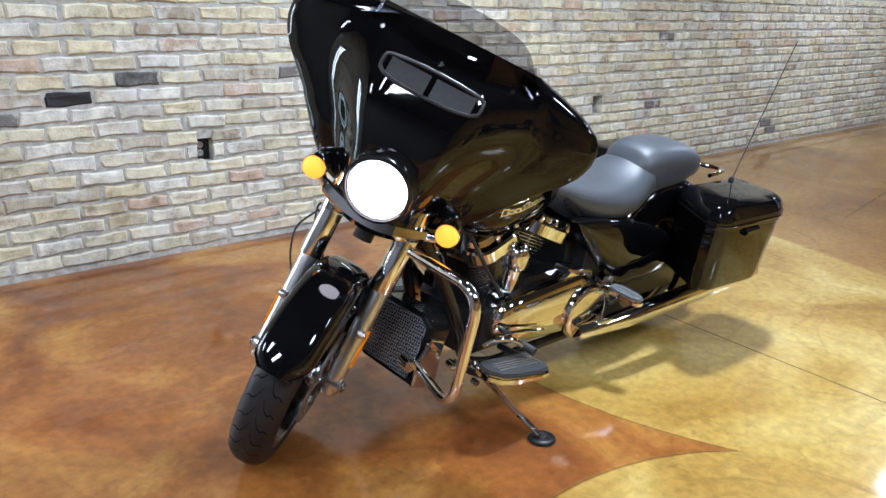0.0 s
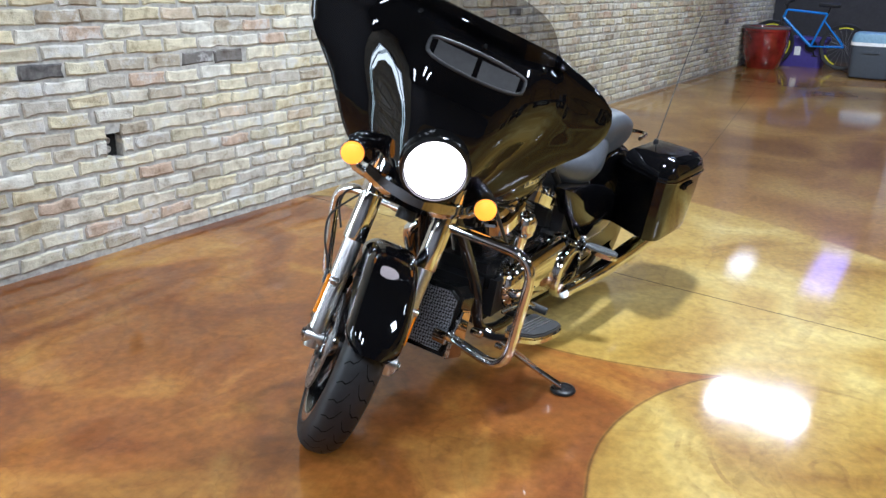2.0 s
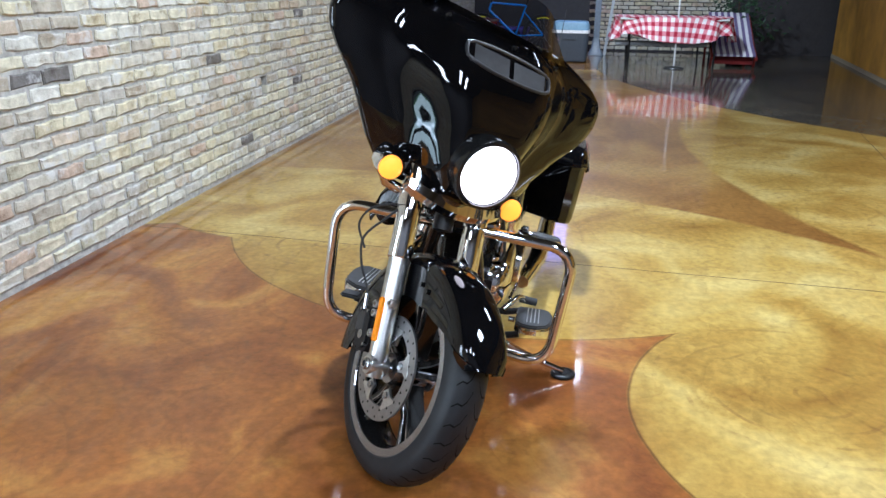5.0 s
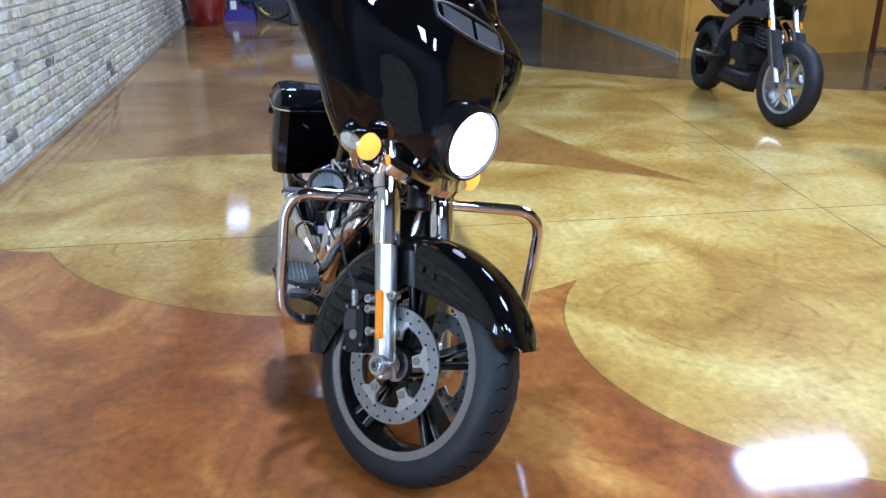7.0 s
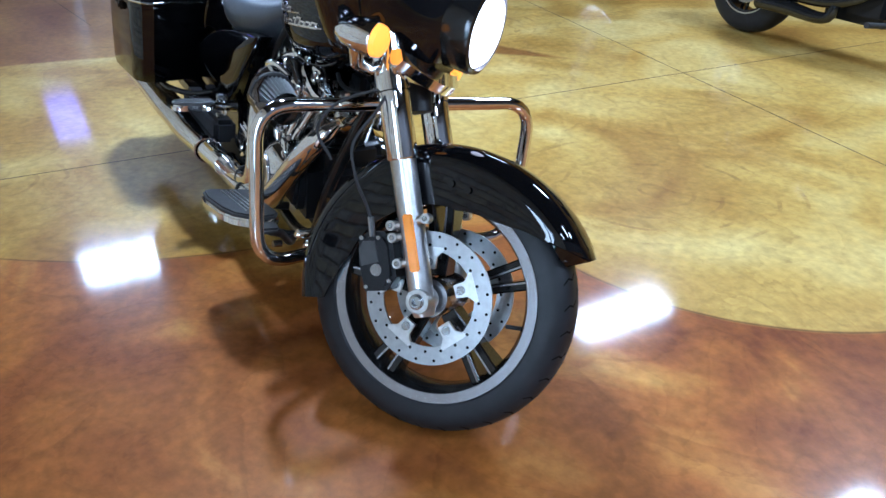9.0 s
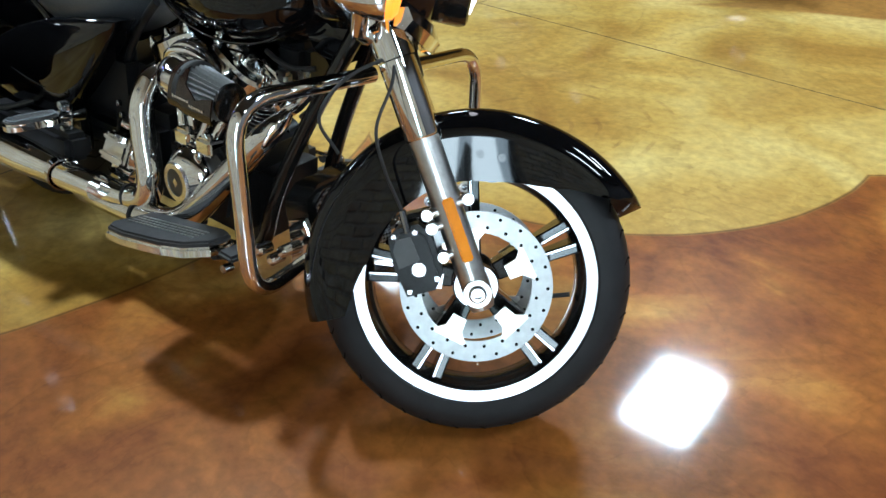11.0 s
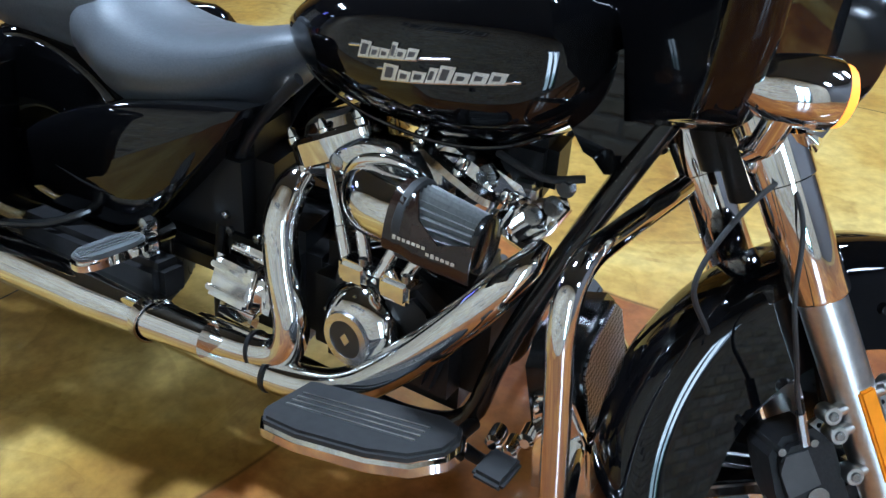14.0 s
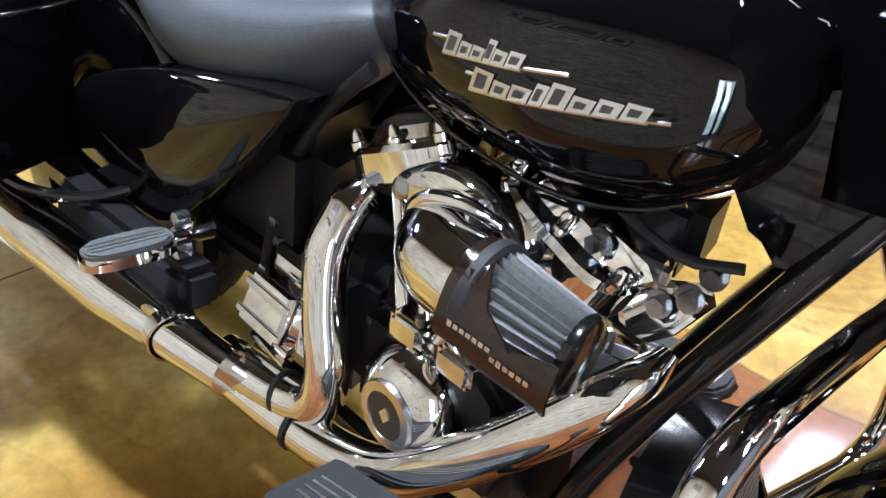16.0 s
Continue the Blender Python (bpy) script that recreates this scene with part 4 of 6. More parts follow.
# saddlebags
def bag_ring(s, z, k, drop=0.0):
    plan = [(0.010, 0.135), (0.035, 0.165), (0.128, 0.340), (0.120, 0.378), (0.085, 0.402), (0.04, 0.407), (-0.26, 0.418), (-0.31, 0.412), (-0.40, 0.375), (-0.432, 0.34), (-0.44, 0.17), (-0.43, 0.135)]
    cx, cy = -0.15, 0.27
    return [(cx + (x - cx) * k, s * (cy + (y - cy) * k), z + drop * x) for x, y in plan]


def saddlebag(s):
    body = loft([bag_ring(s, 0.352, 0.80, 0.03), bag_ring(s, 0.358, 0.87, 0.03), bag_ring(s, 0.38, 0.905, 0.03), bag_ring(s, 0.55, 0.96, 0.03), bag_ring(s, 0.612, 0.965, 0.03)])
    b = ppart("saddlebag", body, paint, "gloss black hard saddlebag", 32, still=True)
    lid = loft([bag_ring(s, 0.614, 0.985, 0.03), bag_ring(s, 0.640, 1.0, 0.03), bag_ring(s, 0.655, 0.985, 0.03), bag_ring(s, 0.685, 0.90, 0.035), bag_ring(s, 0.700, 0.80, 0.04), bag_ring(s, 0.706, 0.5, 0.04)])
    ppart("lid", lid, paint, parent=b, still=True, smooth=32)
    ppart("latch", box(-0.10, s * 0.412, 0.595, 0.11, 0.022, 0.026, 0.006), gloss_black, parent=b, still=True)
    ppart("lid_rim", tube([(x, y, z) for x, y, z in bag_ring(s, 0.634, 1.004, 0.03)], 0.004, 6), chrome if s < 0 else paint, parent=b, still=True)
    if s < 0:
        ppart("bag_rail", tube(smooth_path([(0.26, s * 0.12, 0.39), (0.20, s * 0.22, 0.355), (0.10, s * 0.285, 0.35), (-0.04, s * 0.30, 0.352)], 6), 0.010, 10), gloss_black, parent=b, still=True)


both_sides(saddlebag)
ppart("antenna", tube([(-0.305, 0.172, 0.68), (-0.53, 0.16, 1.25)], [0.0028, 0.0016], 6), plastic, "thin black whip antenna", still=True)
ppart("antenna_base", lathe([(0.0, 0), (0.014, 0), (0.010, 0.02), (0.0, 0.025)], 14, Matrix.Translation((-0.305, 0.172, 0.678))), plastic, still=True)
ppart("rear_bracket", tube(smooth_path([(-0.20, -0.13, 0.700), (-0.33, -0.11, 0.700), (-0.36, 0, 0.700), (-0.33, 0.11, 0.700), (-0.20, 0.13, 0.700)], 5), 0.009, 10), chrome)
ppart("tail_light", box(-0.40, 0, 0.54, 0.05, 0.12, 0.06, 0.015), simple("red_lens", (0.35, 0.01, 0.01), 0.15))


# mufflers and headers
def muffler(s):
    k = 1.0 if s < 0 else 0.80
    p = [(0.62, s * 0.232, 0.248), (0.50, s * 0.252, 0.258), (0.38, s * 0.272, 0.270), (0.12, s * 0.286, 0.282), (-0.40, s * 0.296, 0.296), (-0.47, s * 0.297, 0.298)]
    m = ppart("muffler", tube(p, [0.034 * k, 0.038 * k, 0.046 * k, 0.050 * k, 0.050 * k, 0.046 * k], 24), chrome, "long chrome muffler", still=True)
    if s > 0:
        return
    ppart("muffler_clamp", lathe([(0.040, -0.012), (0.044, -0.012), (0.044, 0.012), (0.040, 0.012)], 24, axis((0.50, s * 0.252, 0.258), (1, -0.16, -0.09)), closed=True), chrome, parent=m, still=True)
    ppart("muffler_tip", lathe([(0.040, -0.01), (0.047, -0.01), (0.047, 0.03), (0.042, 0.03)], 24, axis((-0.46, s * 0.297, 0.297), (-1, 0, 0.02)), closed=True), chrome, parent=m, still=True)


both_sides(muffler)
rear_h = smooth_path([(0.690, -0.125, 0.555), (0.684, -0.160, 0.530), (0.688, -0.196, 0.480), (0.706, -0.212, 0.40), (0.732, -0.222, 0.312), (0.716, -0.230, 0.250), (0.648, -0.243, 0.230), (0.52, -0.268, 0.232)], 7)
ppart("rear_header_shield", tube(rear_h, [0.026, 0.033, 0.034, 0.034, 0.034, 0.034, 0.034, 0.036], 22), chrome, "chrome exhaust header shield")
front_h = smooth_path([(1.158, -0.112, 0.562), (1.148, -0.136, 0.536), (1.126, -0.156, 0.505), (1.075, -0.180, 0.44), (0.985, -0.205, 0.340), (0.89, -0.222, 0.255), (0.80, -0.235, 0.215), (0.66, -0.25, 0.20), (0.45, -0.27, 0.20)], 7)
ppart("front_header_shield", tube(front_h, [0.012, 0.024, 0.030, 0.033, 0.034, 0.034, 0.034, 0.034, 0.036], 22), chrome, "chrome exhaust header shield")
for p, d in (((0.655, -0.240, 0.232), (1, 0.2, 0.25)), ((0.70, -0.247, 0.204), (1, 0.1, 0.02))):
    ppart("hose_clamp", lathe([(0.033, -0.004), (0.0365, -0.004), (0.0365, 0.004), (0.033, 0.004)], 24, axis(p, d), closed=True), black_metal)


# engine
CRANK = Vector((0.875, 0, 0.335))


def cylinder(sgn):
    d = Vector((sgn * 0.40, 0, 0.917)).normalized()
    m = axis(CRANK, d, (1, 0, 0))
    barrel = ppart("cylinder", lathe([(0.0, 0.08), (0.058, 0.08), (0.058, 0.285), (0.0, 0.285)], 28, m), black_metal, "black finned cylinder with bright fin edges")
    for k in range(15):
        z = 0.118 + 0.0112 * k
        a = 0.076 if k < 11 else 0.082
        out = superellipse(0, 0, a, a + 0.012, 3.2, 28)
        ppart("fin", prism(out, m @ Matrix.Translation((0, 0, z)), 0.0035), black_metal, parent=barrel)
        for s in (1, -1):
            edge = [m @ Vector((x, y, z + 0.0018)) for x, y in out if s * y > 0.045]
            edge.sort(key=lambda v: v.x)
            ppart("fin_edge", tube(edge, 0.0022, 5), alu_sat, parent=barrel)
    # head and rocker box
    ppart("cylinder_head", prism(superellipse(0, 0, 0.085, 0.095, 3.5, 28), m @ Matrix.Translation((0, 0, 0.283)), 0.03), black_metal, parent=barrel)
    rings = []
    for z, a, b in ((0.284, 0.100, 0.150), (0.288, 0.105, 0.156), (0.326, 0.105, 0.156), (0.334, 0.100, 0.150), (0.337, 0.086, 0.128), (0.353, 0.080, 0.118), (0.360, 0.070, 0.104)):
        rings.append([m @ Vector((x, y, z)) for x, y in superellipse(0, 0, a, b, 4.0, 32)])
    rocker = ppart("rocker_cover", loft(rings), chrome, "chrome rocker cover", parent=barrel, smooth=25)
    for x, y in ((-0.082, -0.125), (0.082, -0.125), (0, -0.130), (-0.082, 0.125), (0.082, 0.125), (0, 0.130)):
        ppart("cover_bolt", lathe([(0.0, 0.330), (0.012, 0.330), (0.012, 0.340), (0.0095, 0.342), (0.0085, 0.352), (0.005, 0.358), (0.0, 0.360)], 14, m @ Matrix.Translation((x, y, 0))), chrome, parent=rocker)
    # pushrod tubes on the right-hand side
    for k in (-1, 1):
        a = CRANK + Vector((0.03 * sgn + 0.022 * k, -0.165, 0.09))
        b = m @ Vector((0.028 * k, -0.105, 0.31))
        ppart("pushrod_tube", tube([a, a.lerp(b, 0.35), a.lerp(b, 0.36), b], [0.013, 0.013, 0.0105, 0.0105], 14), chrome, parent=barrel)


cylinder(-1)
cylinder(1)
# cam cover and round timer cover
ppart("cam_cover", prism([(-0.10, -0.085), (0.10, -0.085), (0.12, -0.02), (0.105, 0.07), (0.05, 0.105), (-0.05, 0.105), (-0.105, 0.07), (-0.12, -0.02)],
                         Matrix(((1, 0, 0, 0.90), (0, 0, -1, -0.13), (0, 1, 0, 0.345), (0, 0, 0, 1))), 0.045, r=0.012), black_metal)
TM = Matrix(((1, 0, 0, 0.868), (0, 0, -1, 0), (0, 1, 0, 0.338), (0, 0, 0, 1)))
timer = ppart("timer_cover", lathe([(0.0, 0.115), (0.088, 0.115), (0.089, 0.150), (0.086, 0.175), (0.080, 0.194), (0.069, 0.210), (0.056, 0.221), (0.048, 0.226), (0.0, 0.228)], 40, TM), chrome, "round chrome timer cover")
ppart("timer_ring", lathe([(0.032, 0.227), (0.049, 0.227), (0.047, 0.233), (0.034, 0.2335)], 40, TM, closed=True), badge_mat, parent=timer)
ppart("timer_face", lathe([(0.0, 0.2285), (0.0335, 0.2285), (0.0335, 0.2315), (0.0, 0.2315)], 32, TM), plastic, parent=timer)
ppart("timer_emblem", prism([(0, -0.012), (0.010, 0), (0, 0.012), (-0.010, 0)], TM @ Matrix.Translation((0, 0, 0.2315)), 0.0012), badge_mat, parent=timer, smooth=0)
for k in range(5):
    a = 2 * math.pi * k / 5 + 0.3
    ppart("timer_screw", lathe([(0.0, 0.222), (0.0045, 0.222), (0.0045, 0.2345), (0.0, 0.2345)], 10, TM @ Matrix.Translation((0.068 * math.cos(a), 0.068 * math.sin(a), -0.025))), white_metal, parent=timer)
# lifter blocks above the cam cover
for x in (0.845, 0.935):
    ppart("lifter_block", box(x, -0.165, 0.435, 0.062, 0.055, 0.042, 0.008), chrome)
    ppart("lifter_bolt", lathe([(0.0, 0.0), (0.008, 0.0), (0.008, 0.012), (0.0, 0.014)], 10, Matrix.Translation((x + 0.02, -0.18, 0.455))), white_metal)
# ribbed chrome gearbox cover
gm = Matrix.Rotation(radians(-24), 4, "X")
gc = ppart("gearbox_cover", box(0.584, -0.196, 0.326, 0.165, 0.090, 0.145, 0.036, m=gm, seg=5), chrome, "ribbed chrome gearbox side cover", 60)
for k in (-1, 1):
    c = gm @ Vector((0, -0.043, 0.022 * k))
    ppart("cover_rib", box(0.584 + c.x, -0.199 + c.y, 0.326 + c.z, 0.115, 0.006, 0.012, 0.0025, m=gm), chrome, parent=gc)
for x, z in ((0.51, 0.40), (0.585, 0.405), (0.50, 0.43)):
    ppart("gearbox_bolt", lathe([(0.0, 0.0), (0.009, 0.0), (0.009, 0.012), (0.0, 0.014)], 10, axis((x, -0.145, z), (0, -1, 0))), white_metal)

# air cleaner: chrome elbow, pleated filter and dark heat shield
SIDE = Matrix(((1, 0, 0, 0), (0, 0, -1, 0), (0, 1, 0, 0), (0, 0, 0, 1)))
elbow = smooth_path([(0.945, -0.10, 0.60), (0.915, -0.15, 0.605), (0.905, -0.195, 0.602), (0.930, -0.228, 0.600), (0.975, -0.240, 0.600), (1.018, -0.244, 0.601)], 6)
ac = ppart("air_cleaner", tube(elbow, [0.046, 0.050, 0.054, 0.053, 0.050, 0.048], 28), chrome, "chrome elbow air intake with exposed pleated filter")
bp = smooth_path([(0.785, 0.612, 0), (0.800, 0.638, 0), (0.86, 0.668, 0), (0.93, 0.668, 0), (0.985, 0.635, 0), (1.0, 0.60, 0), (0.975, 0.575, 0), (0.92, 0.56, 0), (0.87, 0.575, 0), (0.82, 0.592, 0), (0.785, 0.612, 0)], 4)[:-1]
bcx, bcz = 0.90, 0.617
bm = loft([[Vector((bcx + (q.x - bcx) * k, y, bcz + (q.y - bcz) * k)) for q in bp] for k, y in ((0.97, -0.125), (1.0, -0.13), (1.0, -0.165), (0.96, -0.178), (0.86, -0.186), (0.6, -0.190), (0.1, -0.191))])
ppart("backplate", bm, chrome, parent=ac)
ppart("elbow_rib", tube(smooth_path([(0.858, -0.205, 0.585), (0.868, -0.222, 0.625), (0.90, -0.228, 0.655), (0.945, -0.216, 0.662), (0.975, -0.195, 0.645)], 6), 0.009, 12), chrome, parent=ac)
for x, y, z in ((0.812, -0.178, 0.618), (0.955, -0.188, 0.652)):
    ppart("elbow_boss", lathe([(0.0, 0), (0.014, 0), (0.014, 0.012), (0.008, 0.016), (0.0, 0.016)], 16, axis((x, y, z), (0, -1, 0.2))), white_metal, parent=ac)
FA, FB = Vector((1.012, -0.245, 0.602)), Vector((1.128, -0.235, 0.594))
fm = axis(FA, FB - FA, (0, 0, 1))
fl = (FB - FA).length
rings = []
for z, r in ((0.006, 0.047), (fl - 0.006, 0.034)):
    rings.append([fm @ Vector(((r + 0.007 * (k % 2)) * math.cos(2 * math.pi * k / 56), (r + 0.007 * (k % 2)) * math.sin(2 * math.pi * k / 56), z)) for k in range(56)])
ppart("pleated_filter", loft(rings), simple("grey_filter_pleats", (0.13, 0.135, 0.135), 0.4, vary=0.25, scale=200), parent=ac, smooth=0)
ppart("filter_collar", lathe([(0.0, -0.008), (0.054, -0.008), (0.059, -0.003), (0.059, 0.008), (0.055, 0.012), (0.0, 0.012)], 40, fm), rubber, parent=ac)
ppart("filter_cap", lathe([(0.0, fl - 0.010), (0.040, fl - 0.010), (0.042, fl - 0.006), (0.042, fl), (0.036, fl + 0.004), (0.0, fl + 0.004)], 40, fm), gloss_black, parent=ac)
# the shield covers the lower, outer half and flares towards its front lower corner
brown_shield = simple("dark_bronze_shield", (0.020, 0.011, 0.008), 0.12, vary=0.3)
# stations along the filter: where along it, how much of the section's upper end is cut away
SECTION = smooth_path([(0.055, -0.012, 0), (0.056, 0.014, 0), (0.044, 0.040, 0), (0.020, 0.054, 0), (-0.010, 0.060, 0), (-0.024, 0.060, 0), (-0.034, 0.057, 0)], 4)
rings = []
for z, cut in ((-0.016, 0), (0.004, 2), (0.016, 6), (0.034, 11), (fl * 0.6, 14), (fl - 0.025, 13), (fl + 0.004, 12)):
    tail = 1.0 if z > 0.03 else 0.82
    run = [SECTION[min(int(round(cut + (len(SECTION) - 1 - cut) * i / 15)), len(SECTION) - 1)] for i in range(16)]
    out = [fm @ Vector((p.x * (tail if p.x < 0 else 1), p.y, z)) for p in run]
    rings.append(out + [fm @ Vector((p.x * (tail if p.x < 0 else 1) - 0.001, p.y - 0.004, z)) for p in run[::-1]])
shield = ppart("heat_shield", loft(rings), brown_shield, "dark filter shield with a line of small silver marks", parent=ac)

# marks on the filter shield, plain bars
for k in range(13):
    z = 0.004 + k * 0.0078
    q0, q1 = SECTION[15 + k // 7], SECTION[16 + k // 7]
    c = fm @ Vector((q0.x, q0.y + 0.0012, z))
    ppart("silver_mark", box(c.x, c.y, c.z, 0.0058, 0.0014, 0.0046 if k not in (0, 8) else 0.0065, m=Matrix.Rotation(-math.atan2(q1.y - q0.y, q0.x - q1.x), 4, "X")), badge_mat, parent=ac, smooth=0)

# chrome brackets and bolts in front of the filter
def cover_plate(name, pts, y, t, r):
    cx, cz = sum(p[0] for p in pts) / len(pts), sum(p[1] for p in pts) / len(pts)
    bm = prism([(x - cx, z - cz) for x, z in pts], Matrix.Translation((cx, y, cz)) @ Matrix.Rotation(radians(-30), 4, "X") @ SIDE, t, r=r)
    return ppart(name, bm, chrome, smooth=50)


cover_plate("coil_cover", [(0.935, 0.660), (0.965, 0.663), (0.992, 0.650), (1.058, 0.631), (1.104, 0.618), (1.117, 0.606), (1.090, 0.585), (1.060, 0.600), (1.005, 0.618), (0.975, 0.605)], -0.075, 0.040, 0.010)
cover_plate("coil_bracket", [(1.041, 0.535), (1.066, 0.567), (1.111, 0.592), (1.160, 0.608), (1.172, 0.590), (1.145, 0.545), (1.110, 0.515)], -0.05, 0.025, 0.009)
ppart("knock_sensor", box(1.10, -0.075, 0.615, 0.045, 0.03, 0.03, 0.008), alu)
for x, y, z in ((1.051, -0.118, 0.640), (1.120, -0.078, 0.583), (1.150, -0.075, 0.603), (1.165, -0.070, 0.635)):
    ppart("bolt_washer", lathe([(0.0, 0.0), (0.016, 0.0), (0.016, 0.003), (0.0, 0.003)], 18, axis((x, y + 0.002, z), (0, -1, 0.1))), white_metal)
    ppart("hex_bolt", lathe([(0.0, 0.0), (0.011, 0.0), (0.011, 0.014), (0.0, 0.014)], 6, axis((x, y, z), (0, -1, 0.1))), white_metal, smooth=20)
ppart("vacuum_hose", tube(smooth_path([(1.05, -0.08, 0.665), (1.10, -0.09, 0.655), (1.14, -0.08, 0.645), (1.19, -0.06, 0.65)], 6), 0.006, 10), rubber)
ppart("throttle_body", lathe([(0.0, -0.05), (0.035, -0.05), (0.038, 0.05), (0.0, 0.05)], 24, axis((0.895, 0.02, 0.60), (0, 1, 0))), black_metal)

neck = [(1.13, 0.72), (1.19, 0.698), (1.212, 0.655), (1.24, 0.66), (1.325, 0.80), (1.30, 0.88), (1.18, 0.84), (1.13, 0.76)]
ppart("neck_panel", prism([(x - 1.22, z - 0.76) for x, z in neck], Matrix.Translation((1.22, 0.055, 0.76)) @ SIDE, 0.11, r=0.015), paint, "black panel under the steering head")
ppart("coil_box", box(1.085, 0.02, 0.635, 0.10, 0.12, 0.10, 0.02), black_metal)
# left-hand side: primary chaincase, derby cover and horn cover
def stadium(x0, z0, r0, x1, z1, r1, n=14):
    d = Vector((x1 - x0, z1 - z0))
    a = math.atan2(d.y, d.x)
    pts = []
    for k in range(n + 1):
        t = a + math.pi / 2 + math.pi * k / n
        pts.append((x0 + r0 * math.cos(t), z0 + r0 * math.sin(t)))
    for k in range(n + 1):
        t = a - math.pi / 2 + math.pi * k / n
        pts.append((x1 + r1 * math.cos(t), z1 + r1 * math.sin(t)))
    return pts


LEFT = Matrix(((1, 0, 0, 0), (0, 0, 1, 0), (0, 1, 0, 0), (0, 0, 0, 1)))
outline = stadium(0.585, 0.325, 0.118, 0.90, 0.335, 0.092)
rings = [[LEFT @ Vector((0.735 + (x - 0.735) * (1 - (1 - k) * 0.55), 0.33 + (z - 0.33) * k, y)) for x, z in outline] for k, y in ((1.0, 0.10), (1.0, 0.150), (0.985, 0.162), (0.94, 0.174), (0.85, 0.186), (0.70, 0.196), (0.45, 0.204), (0.15, 0.207))]
prim = ppart("primary_cover", loft(rings), chrome, "chrome primary chaincase", 50)
for k in range(9):
    x, z = outline[k * 3 + 1]
    c = Vector((0.735 + (x - 0.735) * 0.955, 0.158, 0.33 + (z - 0.33) * 0.93))
    ppart("cover_screw", lathe([(0.0, 0.0), (0.008, 0.0), (0.008, 0.014), (0.005, 0.017), (0.0, 0.017)], 10, axis(c, (0, 1, 0))), chrome, parent=prim)
ppart("derby_cover", lathe([(0.0, 0.19), (0.104, 0.19), (0.107, 0.208), (0.104, 0.222), (0.096, 0.229), (0.089, 0.230), (0.086, 0.227), (0.0, 0.231)], 44, LEFT @ Matrix.Translation((0.565, 0.300, 0))), chrome, parent=prim)
ppart("upper_casting", prism([(0.50, 0.44), (0.64, 0.47), (0.70, 0.43), (0.66, 0.40), (0.50, 0.40)], LEFT @ Matrix.Translation((0, 0, 0.10)), 0.07, r=0.01), chrome, parent=prim)
ppart("inner_casting", prism(stadium(0.60, 0.36, 0.10, 0.94, 0.365, 0.09), LEFT @ Matrix.Translation((0, 0, 0.06)), 0.06, r=0.01), gloss_black, parent=prim)
horn = loft([[Vector((0.930 + a * x, y, 0.575 + b * z)) for x, z in superellipse(0, 0, 1, 1, 2.2, 24)] for y, a, b in ((0.12, 0.034, 0.045), (0.155, 0.040, 0.052), (0.178, 0.036, 0.046), (0.192, 0.022, 0.03), (0.196, 0.004, 0.005))])
ppart("horn_cover", horn, chrome, "rounded chrome horn cover", 60)
ppart("horn_stem", tube([(0.932, 0.15, 0.54), (0.935, 0.145, 0.49), (0.935, 0.14, 0.455)], [0.028, 0.026, 0.022], 18), chrome)
ppart("shift_rod", tube([(1.03, 0.215, 0.335), (0.90, 0.225, 0.325), (0.80, 0.225, 0.30)], 0.007, 10), chrome)
ppart("shift_lever", tube(smooth_path([(1.06, 0.20, 0.30), (1.03, 0.23, 0.33), (0.98, 0.25, 0.325), (0.94, 0.27, 0.30)], 5), 0.010, 12), chrome)
ppart("shift_peg", tube([(0.945, 0.25, 0.305), (0.935, 0.31, 0.30)], 0.014, 14), rubber)

